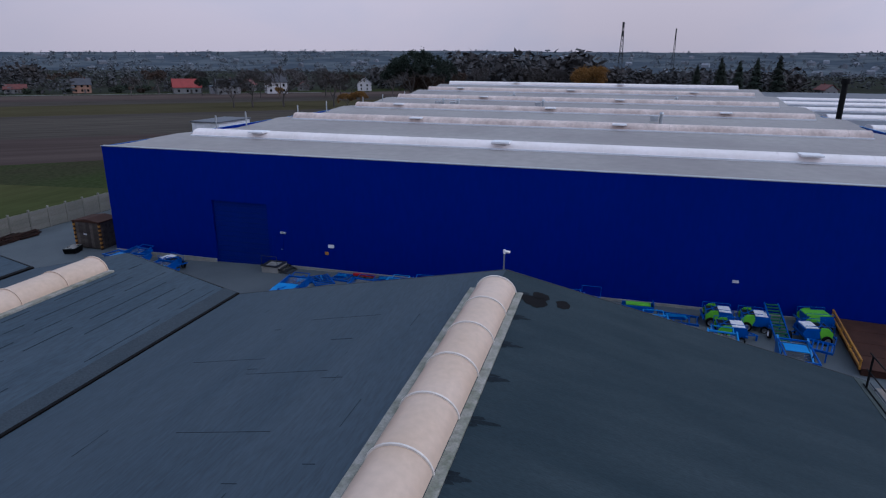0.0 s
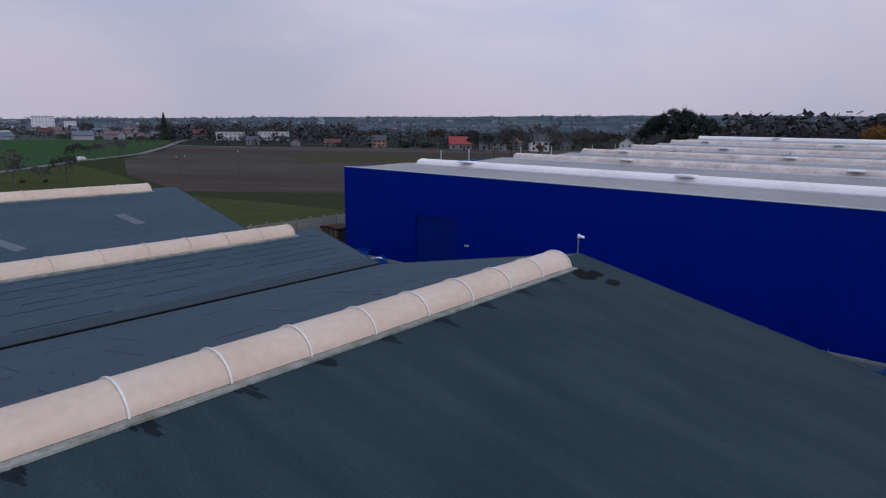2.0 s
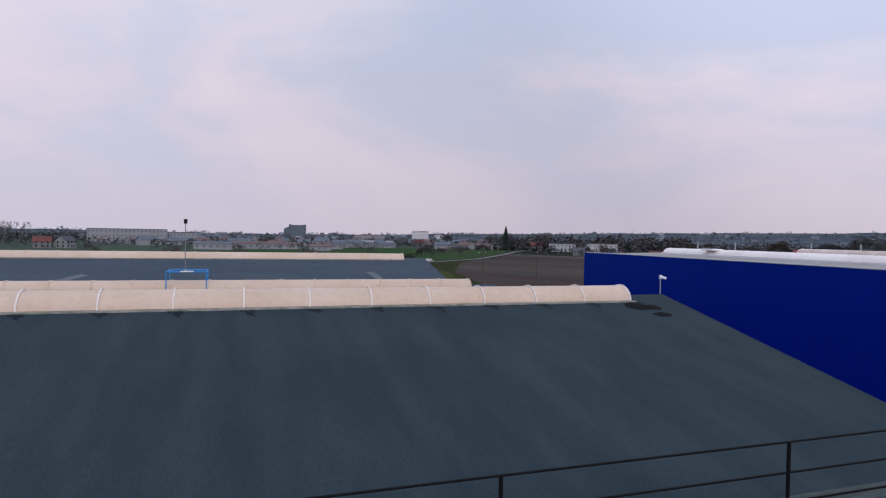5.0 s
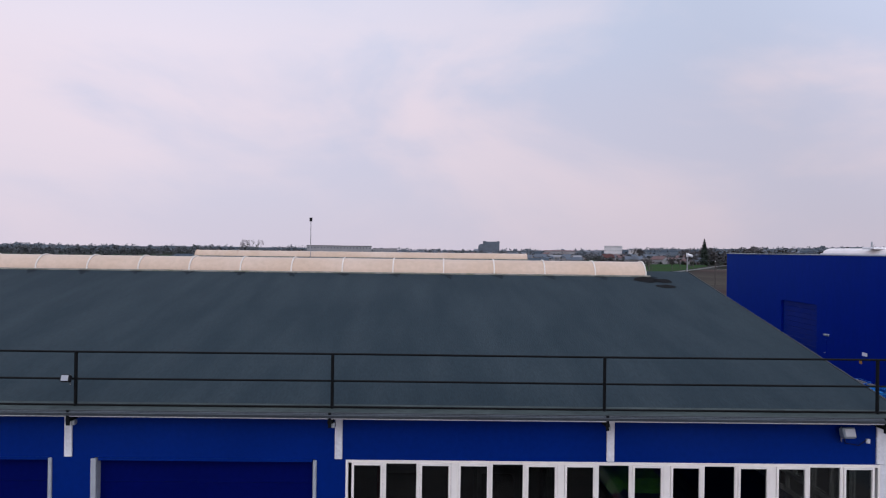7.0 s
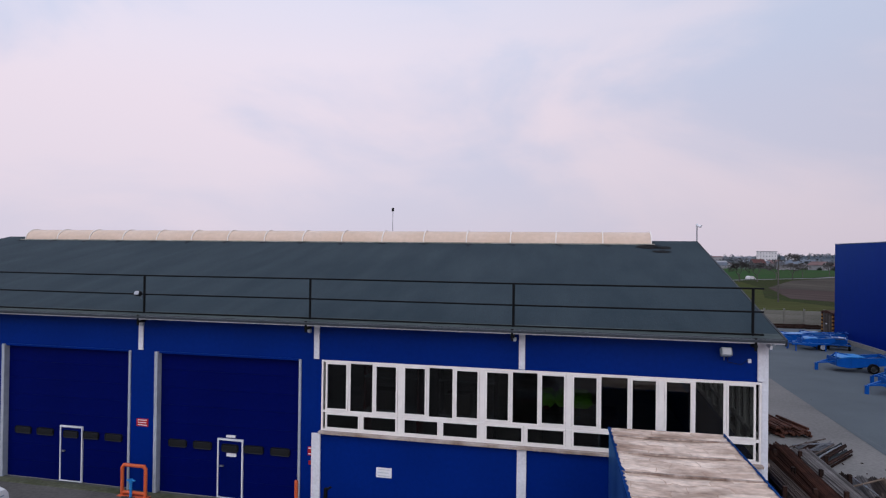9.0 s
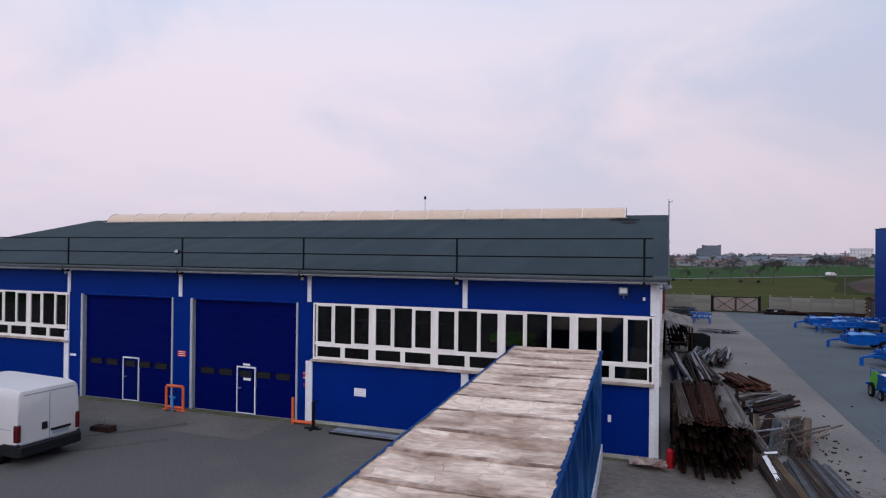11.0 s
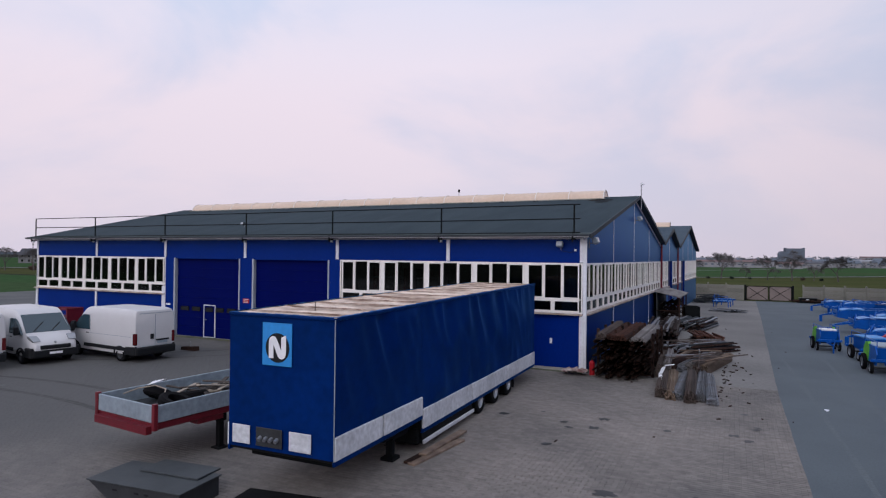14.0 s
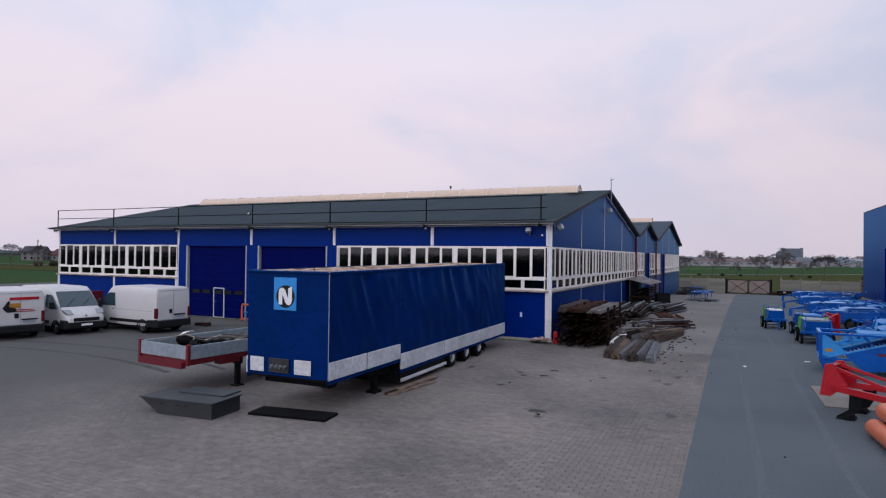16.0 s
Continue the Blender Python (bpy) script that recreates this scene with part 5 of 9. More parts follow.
part("side_curtain", wavy(Shape(), (TX1, TY0 + 3.65, 1.00), (0, TY1 - TY0 - 3.65, 0), (0, 0, TZ - 1.00 + 0.06), 120, 40, 0.050, 6.0, (0.6, 0.5), crease=1.15), TARP, trl, "blue creased tarpaulin side", 60)
part("side_curtain", wavy(Shape(), (TX0, TY1, 1.0), (0, TY0 - TY1, 0), (0, 0, TZ - 1.0), 40, 16, 0.03, 9.0, (0.7, 0.5)), TARP, trl, "blue tarpaulin side", 60)
part("front_curtain", wavy(Shape(), (TX0, TY0, 0.90), (TX1 - TX0, 0, 0), (0, 0, TZ - 0.90), 40, 40, 0.014, 12.0, (0.9, 0.5), crease=0.4), TARP, trl, "blue tarpaulin front", 60)
part("rear_doors", Shape().soft_box(TX0, TX1, TY1, TY1 + 0.06, 0.75, TZ, 0.01), TARP, trl)
part("roof_sheet", wavy(Shape(), (TX0 - 0.02, TY1, TZ + 0.03), (0, TY0 - TY1, 0), (TX1 - TX0 + 0.04, 0, 0), 96, 20, 0.018, 15.0, (1.6, 1.2), 0.05, 13), TARP_ROOF, trl, "dirty sun-bleached pale roof sheet", 70)
for y in np.linspace(TY0 + 0.55, TY1 - 0.6, 12):
    part("roof_bow", Shape().beam((TX0, y, TZ + 0.028), (TX1, y, TZ + 0.028), 0.055, 0.035), ROOF_SEAM, trl)
for x in (TX0, TX1):
    part("top_rail", Shape().cyl((x, TY0, TZ), (x, TY1, TZ), 0.03, 8), TARP, trl, "", 40)
for y in (TY0, TY1):
    part("top_rail", Shape().cyl((TX0, y, TZ), (TX1, y, TZ), 0.03, 8), TARP, trl, "", 40)
def hem(pts_a, pts_b, seed):
    """A ragged blue hem folded over the roof edge."""
    h = Shape()
    a, b = Vector(pts_a), Vector(pts_b)
    d = (b - a).normalized()
    inward = Vector((0, 0, 1)).cross(d)
    k = int((b - a).length / 0.09)
    for i in range(k + 1):
        p = a.lerp(b, i / k)
        w = 0.01 + 0.08 * abs(noise.noise(Vector((i * 0.31, seed, 0)))) + 0.04 * noise.noise(Vector((i * 0.9, seed, 3)))
        z = 0.012 * noise.noise(Vector((i * 0.5, seed, 7)))
        h.v += [tuple(p - inward * 0.035 + Vector((0, 0, 0.012 + 2 * z))), tuple(p - inward * 0.03 + Vector((0, 0, 0.045 + z))), tuple(p + inward * w + Vector((0, 0, 0.052 + z)))]
    for i in range(k):
        q = 3 * i
        h.f += [(q, q + 3, q + 4, q + 1), (q + 1, q + 4, q + 5, q + 2)]
    return h


for a, b, sd in (((TX1, TY0, TZ), (TX1, TY1, TZ), 2.0), ((TX0, TY1, TZ), (TX0, TY0, TZ), 5.0), ((TX0, TY0, TZ), (TX1, TY0, TZ), 8.0)):
    part("roof_hem", hem(a, b, sd), TARP, trl, "ragged blue hem over the roof edge", 60)
part("corner_seam", Shape().cyl((TX1 + 0.012, TY0 - 0.012, 0.9), (TX1 + 0.012, TY0 - 0.012, TZ), 0.011, 6), GREY_BOARD, trl, "pale corner lacing")
for y0, y1, z0, z1 in ((TY0, -13.89, 0.90, 1.33), (-13.81, -11.98, 0.90, 1.33), (-11.92, -8.80, 0.57, 1.03), (-8.72, -5.51, 0.57, 1.03), (-5.43, TY1, 0.57, 1.03)):
    part("side_board", Shape().soft_box(TX1 - 0.02, TX1 + 0.04, y0, y1, z0, z1, 0.01), ALU, trl, "dirty aluminium side board")
    part("side_board", Shape().soft_box(TX0 - 0.04, TX0 + 0.02, y0, y1, z0, z1, 0.01), ALU, trl, "dirty aluminium side board")
for x in (TX0, TX1):
    part("lower_rail", Shape().soft_box(x - 0.03, x + 0.025, TY0, -11.95, 0.80, 0.895, 0.01), TARP, trl, "blue steel lower rail")
    part("lower_rail", Shape().soft_box(x - 0.03, x + 0.025, -11.95, TY1, 0.47, 0.565, 0.01), TARP, trl, "blue steel lower rail")
    # mud flaps unseen, added to keep light out under the deck
    part("mud_flap", Shape().soft_box(x - 0.02 if x < -2 else x - 0.40, x + 0.40 if x < -2 else x - 0.02, -4.62, -4.60, 0.14, 0.56, 0.004), RUBBER, trl, "black rubber mud flap")
# far-side skirt is unseen, added to block light from the west
part("side_skirt", Shape().box(TX0 + 0.02, TX0 + 0.055, -11.9, -8.6, 0.16, 0.56), BLACK_STEEL, trl, "dark side skirt")
part("gooseneck", Shape().soft_box(TX0 + 0.02, TX1 - 0.02, TY0 + 0.02, -11.9, 0.84, 1.33, 0.02), BLACK_STEEL, trl, "dark steel front deck")
part("deck", Shape().soft_box(TX0 + 0.02, TX1 - 0.02, -11.95, TY1, 0.52, 1.0, 0.02), BLACK_STEEL, trl, "dark steel low deck")
# dark blocks added to deepen the shade below the front deck
part("cross_member", Shape().soft_box(TX0 + 0.3, TX1 - 0.2, -15.3, -14.9, 0.66, 0.84, 0.01).soft_box(TX0 + 0.3, TX1 - 0.2, -13.4, -12.2, 0.60, 0.84, 0.01), BLACK_STEEL, trl, "dark blocks under the front deck, added to deepen its shade")
part("side_skirt", Shape().box(TX1 - 0.055, TX1 - 0.02, -11.9, -8.6, 0.20, 0.56), BLACK_STEEL, trl, "dark side skirt")
part("guard_beam", Shape().soft_box(TX1 - 0.015, TX1 + 0.03, -11.88, -8.55, 0.19, 0.29, 0.01).box(TX1 - 0.12, TX1 - 0.06, -11.0, -10.94, 0.3, 0.6).box(TX1 - 0.12, TX1 - 0.06, -9.4, -9.34, 0.3, 0.6), ALU, trl, "pale side guard beam")
part("spare_carrier", Shape().soft_box(TX0 + 0.5, TX1 - 0.08, -12.0, -10.9, 0.18, 0.56, 0.03), BLACK_STEEL, trl, "dark underfloor spare carrier")
part("tool_box", Shape().soft_box(TX1 - 0.75, TX1 - 0.15, -10.7, -9.5, 0.24, 0.54, 0.02), BLACK_STEEL, trl, "dark underfloor tool box")
part("chassis_rail", Shape().soft_box(TX0 + 0.75, TX0 + 0.9, -12.1, TY1, 0.3, 0.53, 0.01), BLACK_STEEL, trl)
part("chassis_rail", Shape().soft_box(TX1 - 0.9, TX1 - 0.75, -9.4, TY1, 0.3, 0.53, 0.01), BLACK_STEEL, trl)
part("king_pin_plate", Shape().soft_box(TX0 + 0.5, TX1 - 0.5, -15.2, -13.4, 0.70, 0.85, 0.02), BLACK_STEEL, trl)
for x in (TX0 + 0.45, TX1 - 0.45):
    lg = part("landing_leg", Shape().soft_box(x - 0.08, x + 0.08, -12.75, -12.59, 0.08, 0.9, 0.01), BLACK_STEEL, trl)
    part("foot", Shape().soft_box(x - 0.16, x + 0.16, -12.85, -12.49, 0.0, 0.08, 0.01), BLACK_STEEL, lg)
    part("beam_block", Shape().box(x - 0.25, x + 0.25, -13.0, -12.3, 0.55, 0.75), BLACK_STEEL, lg)
for y in (-7.92, -6.55, -5.22):
    for x in (TX0 + 0.2, TX1 - 0.17):
        wheel(trl, 0, 0, 0.40, 0.32, STEEL).matrix_local = Matrix.Translation((x, y, 0.40)) @ Matrix.Rotation(radians(90), 4, "Z")
    part("axle", Shape().cyl((TX0 + 0.2, y, 0.40), (TX1 - 0.2, y, 0.40), 0.07, 10), BLACK_STEEL, trl)
for x0, x1, mt, lb in ((-3.38, -2.95, ALU, "scuffed white plate"), (-2.80, -2.18, DARK_METAL, "dark coupling plate"), (-2.02, -1.52, ALU, "scuffed white plate")):
    pl = part("front_plate", Shape().soft_box(x0, x1, TY0 - 0.05, TY0 - 0.03, 0.98, 1.34, 0.008), mt, trl, lb)
    if mt is DARK_METAL:
        for k in range(4):
            part("coupling", Shape().cyl((x0 + 0.12 + k * 0.13, TY0 - 0.04, 1.15), (x0 + 0.12 + k * 0.13, TY0 - 0.12, 1.12), 0.04, 8), STEEL, pl)
    elif x0 > -2.5:
        part("text_bar", Shape().box(x0 + 0.05, x1 - 0.05, TY0 - 0.055, TY0 - 0.0505, 1.02, 1.10), ALU, pl)
logo = part("emblem_panel", Shape().box(-2.68, -1.99, TY0 - 0.030, TY0 - 0.018, 2.54, 3.35), LIGHT_BLUE, trl, "light blue square emblem panel")
cx, cz, rr = -2.32, 2.88, 0.28
part("disc", Shape().cyl((cx, TY0 - 0.031, cz), (cx, TY0 - 0.034, cz), rr, 36), BLACK_PLASTIC, logo, "black disc")
zig = Shape().prism([(cx + a, cz + b) for a, b in ((-0.20, -0.20), (-0.20, 0.11), (-0.18, 0.18), (-0.12, 0.22), (-0.06, 0.21), (-0.01, 0.16), (0.09, -0.05), (0.09, 0.20), (0.20, 0.25), (0.20, -0.10), (0.18, -0.17), (0.12, -0.21), (0.06, -0.20), (0.01, -0.15), (-0.09, 0.06), (-0.09, -0.20))], "y", TY0 - 0.040, TY0 - 0.035)
part("white_band", zig, WHITE_PLASTIC, logo, "white folded band")
part("roof_rod", Shape().cyl((-2.37, -14.4, TZ), (-2.37, -14.4, TZ + 0.20), 0.009, 6), BLACK_STEEL, trl)
PLANK_TAN = mat("tan_plank", (0.19, 0.135, 0.10), 0.8, vary=0.35, scale=2.5, fine=20, bump=0.2, tint=(0.08, 0.055, 0.042), rand=0.3)
# the tarpaulin frame sags a little towards the front
for ob in trl.children:
    if ob.name.split(".")[0] in ("side_curtain", "front_curtain", "rear_doors", "roof_sheet", "roof_bow", "top_rail", "roof_hem", "corner_seam", "roof_rod"):
        for v in ob.data.vertices:
            if v.co.z > 1.3:
                v.co.z -= 0.12 * (v.co.z - 1.3) / (TZ - 1.3) * (TY1 - v.co.y) / (TY1 - TY0)
plank = Shape().soft_box(-0.1, 0.1, -1.1, 1.1, 0.0, 0.06, 0.01)
for i, (x, y, a) in enumerate(((-1.0, -11.7, -4), (-0.82, -11.75, -7), (-0.92, -11.2, -2))):
    single("loose_plank", plank, PLANK_TAN if i else RUST, "weathered plank lying beside the trailer", "plank", "planks by the trailer", m=pose(x, y, 0.0 + 0.06 * (i == 2), 0, 0, a))

# ---- the small dropside trailer with scrap ----
cart = thing("dropside_trailer", "small grey dropside trailer with red frame, full of scrap wood", "trailer", pose(-6.5, -13.4, 0, 0, 0, -6))
W, L, zb = 1.08, 2.15, 1.02
part("chassis", Shape().soft_box(-W, W, -L, L, 0.86, 1.02, 0.02).box(-W + 0.1, W - 0.1, -L - 0.14, -L, 0.78, 0.95), DARK_RED, cart, "dark red steel frame")
part("bed", Shape().box(-W + 0.03, W - 0.03, -L + 0.03, L - 0.03, 1.02, 1.06), DARK_METAL, cart)
for x in (-W, W):
    part("dropside", Shape().soft_box(x - 0.025, x + 0.025, -L + 0.05, L - 0.05, zb, zb + 0.37, 0.008), GREY_BOARD, cart, "grey metal dropside")
for y in (-L, L):
    part("dropside", Shape().soft_box(-W + 0.05, W - 0.05, y - 0.025, y + 0.025, zb, zb + 0.37, 0.008), GREY_BOARD, cart, "grey metal tailboard")
for x in (-W, W):
    for y in (-L, L):
        part("stake", Shape().soft_box(x - 0.05, x + 0.05, y - 0.05, y + 0.05, 0.86, zb + 0.41 + (0.1 if y > 0 else 0), 0.01), DARK_RED, cart, "dark red corner stake")
for y in (1.95,):
    for x in (-0.85, 0.85):
        wheel(cart, 0, 0, 0.36, 0.24, DARK_RED).matrix_local = Matrix.Translation((x, y, 0.36)) @ Matrix.Rotation(radians(90), 4, "Z")
    part("axle", Shape().cyl((-0.85, y, 0.36), (0.85, y, 0.36), 0.05, 8).box(-0.5, -0.4, y - 0.05, y + 0.05, 0.36, 0.9).box(0.4, 0.5, y - 0.05, y + 0.05, 0.36, 0.9), BLACK_STEEL, cart)
part("support_leg", Shape().soft_box(0.82, 0.96, -0.39, -0.25, 0.04, 0.90, 0.012).soft_box(0.74, 1.04, -0.47, -0.17, 0.0, 0.04, 0.01).soft_box(0.78, 1.0, -0.43, -0.21, 0.66, 0.90, 0.012), BLACK_STEEL, cart, "dark winding support leg")
part("tool_bracket", Shape().soft_box(0.75, 1.05, -1.05, -0.35, 0.74, 0.90, 0.01), DARK_RED, cart)
cart_m = pose(-6.5, -13.4, 0, 0, 0, -6)
for x, y, z, rx, ry in ((-0.45, -1.0, 1.24, 62, 12), (0.1, -0.55, 1.18, 80, -10), (0.45, -1.2, 1.20, 90, 20)):
    t = thing("discarded_tyre", "worn black tyre thrown on the scrap trailer", "tyre", cart_m @ pose(x, y, z, rx, ry, 25), "tyres on the scrap trailer")
    part("tyre", lathe(Shape(), [(0.22, -0.1), (0.34, -0.11), (0.40, -0.06), (0.40, 0.06), (0.34, 0.11), (0.22, 0.1), (0.22, -0.1)], 24), RUBBER, t, "", 35)
rl = random.Random(21)
for i in range(16):
    x, y, a = rl.uniform(-0.25, 0.25), rl.uniform(-0.6, 1.2), rl.uniform(-70, 70)
    single("scrap_board", Shape().soft_box(-0.05, 0.05, -0.5 - 0.4 * rl.random(), 0.6, 0, 0.03, 0.006), PALE_WOOD if i % 3 == 0 else OLD_WOOD, "broken board on the scrap trailer", "board", "boards on the scrap trailer",
           m=cart_m @ pose(x, y, 1.10 + 0.016 * i, rl.uniform(-14, 14), 0, a))
wrap = wavy(Shape(), (-0.60, -1.30, 1.47), (0.30, 0.08, 0.10), (-0.05, 0.30, 0.05), 16, 12, 0.10, 31.0, (5, 4))
single("plastic_wrap", wrap, WHITE_PLASTIC, "crumpled white plastic wrap over a tyre", "plastic wrap", m=cart_m, smooth=70)
rope = Shape().path([(-0.75, -1.75, 1.35), (-0.5, -1.55, 1.47), (-0.2, -1.3, 1.53), (0.05, -1.2, 1.46), (0.2, -1.35, 1.35)], 0.014, 6)
single("rope", rope, PALE_WOOD, "pale rope draped over the scrap", "rope", m=cart_m, smooth=60)

# ---- on the paving before it ----
TROUGH_TOP = mat("worn_trough_top", (0.036, 0.042, 0.045), 0.6, vary=0.35, scale=1.5, fine=14, bump=0.1, tint=(0.020, 0.024, 0.027))
tr = thing("steel_trough", "dark grey welded steel trough with sloping end", "trough", pose(-4.48, -16.60, 0, 0, 0, 6) @ Matrix.Diagonal((0.93, 1.0, 0.84, 1)))
part("body", Shape().prism([(-1.15, 0.44), (-0.55, 0.02), (1.15, 0.0), (1.15, 0.44)], "y", -0.52, 0.52), DARK_METAL, tr, "grey steel trough side")
part("cover", Shape().soft_box(-1.18, 1.2, -0.55, 0.55, 0.44, 0.475, 0.008).soft_box(-0.5, 1.0, 0.1, 0.75, 0.475, 0.52, 0.008), TROUGH_TOP, tr, "dark flat steel cover")
for x in (-0.45, 0.1, 0.35):
    part("slot", Shape().box(x - 0.05, x + 0.05, -0.53, -0.515, 0.30, 0.335), BLACK_PLASTIC, tr)
mt = thing("rubber_mat", "thick black rubber mat pile on the paving", "mat", pose(-2.0, -15.72, 0, 0, 0, 9))
for k in range(2):
    part("mat", wavy(Shape(), (-1.05 + 0.02 * k, -0.36, 0.03 + 0.035 * k), (2.1 - 0.05 * k, 0, 0), (0, 0.7, 0), 14, 6, 0.012, 3.0 + k, (2, 2)).box(-1.04, 1.04, -0.35, 0.35, 0.0, 0.024 + 0.033 * k), RUBBER, mt, "", 60)


# ---- vans ----
def van(name, m, label, graphics=False):
    v = thing(name, label, "van", m, "white vans in the yard")
    st = [(-2.76, 0.50, 2.36, 0.97), (-2.72, 0.44, 2.48, 1.0), (-2.4, 0.40, 2.54, 1.02), (0.30, 0.40, 2.55, 1.02), (0.75, 0.40, 2.53, 1.02), (1.02, 0.40, 2.44, 1.01), (1.18, 0.40, 2.33, 1.0), (1.60, 0.40, 1.90, 0.99),
          (1.99, 0.40, 1.50, 0.98), (2.32, 0.40, 1.31, 0.96), (2.62, 0.42, 1.12, 0.91), (2.76, 0.46, 0.90, 0.82)]
    sh, k = Shape(), 14
    for x, zb, zt, w in st:
        h = zt - zb
        prof = [(0.97, 0.0), (1.0, 0.12), (1.0, 0.45), (0.99, 0.64), (0.965, 0.84), (0.93, 0.95), (0.86, 1.0)]
        ring = [(x, w * a, zb + h * b) for a, b in prof] + [(x, -w * a, zb + h * b) for a, b in reversed(prof)]
        sh.v += ring
    for s in range(len(st) - 1):
        for i in range(k):
            a, b = s * k + i, s * k + (i + 1) % k
            sh.f.append((a, b, b + k, a + k))
    sh.f += [tuple(range(k)), tuple(range((len(st) - 1) * k, len(st) * k))]
    body = part("body", sh, WHITE_PAINT, v, "white painted panel body", 35)
    part("windscreen", Shape().add([(1.20, -0.83, 2.30), (1.20, 0.83, 2.30), (2.00, 0.90, 1.485), (2.00, -0.90, 1.485), (1.17, -0.83, 2.27), (1.17, 0.83, 2.27), (1.97, 0.90, 1.455), (1.97, -0.90, 1.455)],
         [(0, 1, 2, 3), (4, 7, 6, 5), (0, 4, 5, 1), (1, 5, 6, 2), (2, 6, 7, 3), (3, 7, 4, 0)]), CAR_GLASS, v, "dark sloping windscreen").location = (0.018, 0, 0.012)
    for s in (-1, 1):
        win = Shape()
        po = [(0.55, 1.40), (1.84, 1.40), (1.74, 1.58), (1.30, 2.02), (1.08, 2.14), (0.62, 2.14)]
        win.add([(a, s * (1.036 - 0.045 * (b - 1.4)), b) for a, b in po] + [(a, s * 0.94, b) for a, b in po], [(0, 1, 2, 3, 4, 5), (11, 10, 9, 8, 7, 6)] + [(i, (i + 1) % 6, 6 + (i + 1) % 6, 6 + i) for i in range(6)])
        part("side_window", win, CAR_GLASS, v)
        part("mirror", Shape().soft_box(1.55, 1.72, s * 1.16 - 0.09, s * 1.16 + 0.09, 1.38, 1.78, 0.03).box(1.58, 1.66, min(s * 0.95, s * 1.1), max(s * 0.95, s * 1.1), 1.42, 1.5), BLACK_PLASTIC, v, "black mirror")
        part("side_moulding", Shape().soft_box(-2.3, -1.05 if s else 0, s * 1.02 - 0.02, s * 1.02 + 0.02, 0.55, 0.72, 0.01).soft_box(-0.2 - 0.85, 1.0, s * 1.02 - 0.02, s * 1.02 + 0.02, 0.55, 0.72, 0.01), BLACK_PLASTIC, v)
        part("panel_joint", Shape().box(-2.5, 0.5, s * 1.018 - 0.006, s * 1.018 + 0.006, 1.23, 1.25).box(0.52, 0.535, s * 1.018 - 0.006, s * 1.018 + 0.006, 0.6, 2.1), GREY_BOARD, body, "fine grey panel joint")
        part("door_handle", Shape().soft_box(0.64, 0.82, s * 1.02 - 0.02, s * 1.02 + 0.025, 1.22, 1.27, 0.008), BLACK_PLASTIC, v)
        part("tail_light", Shape().soft_box(-2.79, -2.62, s * 0.94 - 0.07, s * 0.94 + 0.085, 0.85, 1.42, 0.03), TAIL_RED, v, "red tail light")
        part("headlight", Shape().add([(2.30, s * 0.60, 1.20), (2.62, s * 0.56, 0.98), (2.66, s * 0.86, 0.98), (2.30, s * 0.955, 1.22), (2.2, s * 0.6, 1.12), (2.5, s * 0.56, 0.90), (2.52, s * 0.86, 0.90), (2.2, s * 0.94, 1.12)],
             [(0, 1, 2, 3), (4, 7, 6, 5), (0, 4, 5, 1), (1, 5, 6, 2), (2, 6, 7, 3), (3, 7, 4, 0)]), HEADLAMP, v, "clear headlight").location = (0.03, 0, 0.155)
        for x in (-1.72, 1.75):
            wheel(v, x, s * 0.88, 0.345, 0.24, DARK_METAL if not graphics else WHITE_TRIM)
            part("wheel_arch", Shape().prism([(x + 0.44 * math.cos(a), 0.345 + 0.44 * math.sin(a)) for a in np.linspace(0, math.pi, 13)] + [(x + 0.37 * math.cos(a), 0.345 + 0.37 * math.sin(a)) for a in np.linspace(math.pi, 0, 13)], "y", s * 0.98, s * 1.03), BLACK_PLASTIC, v)
    part("bumper", Shape().soft_box(2.30, 2.80, -0.92, 0.92, 0.34, 0.72, 0.06), BLACK_PLASTIC, v, "black front bumper")
    for s in (-1, 1):
        part("bumper_corner", Shape().soft_box(2.12, 2.74, s * 0.92 - 0.09, s * 0.92 + 0.09, 0.34, 0.82, 0.05), BLACK_PLASTIC, v, "black bumper corner")
        part("rear_corner", Shape().soft_box(-2.80, -2.12, s * 0.96 - 0.07, s * 0.96 + 0.075, 0.36, 0.80, 0.04), BLACK_PLASTIC, v, "black rear corner")
    part("grille", Shape().soft_box(2.60, 2.81, -0.62, 0.62, 0.74, 0.93, 0.03), BLACK_PLASTIC, v, "black grille")
    part("badge", Shape().cyl((2.66, 0, 1.06), (2.72, 0, 1.03), 0.045, 14), STEEL, v, "round steel badge")
    part("wiper", Shape().beam((2.02, -0.62, 1.52), (1.62, -0.1, 1.93), 0.02, 0.02).beam((2.02, 0.10, 1.52), (1.66, 0.6, 1.89), 0.02, 0.02), BLACK_PLASTIC, v)
    part("plate", Shape().box(2.80, 2.812, -0.26, 0.26, 0.50, 0.61), WHITE_PLASTIC, v, "plain pale plate")
    part("bumper", Shape().soft_box(-2.90, -2.45, -1.0, 1.0, 0.36, 0.74, 0.05), BLACK_PLASTIC, v, "black rear bumper")
    part("rear_joint", Shape().box(-2.772, -2.755, -0.010, 0.010, 0.62, 2.30).box(-2.772, -2.755, -0.86, 0.86, 0.76, 0.78).box(-2.766, -2.72, -0.80, 0.80, 2.34, 2.37), GREY_BOARD, body, "fine grey door joint")
    part("door_handle", Shape().soft_box(-2.80, -2.74, 0.08, 0.24, 1.10, 1.34, 0.01), BLACK_PLASTIC, v)
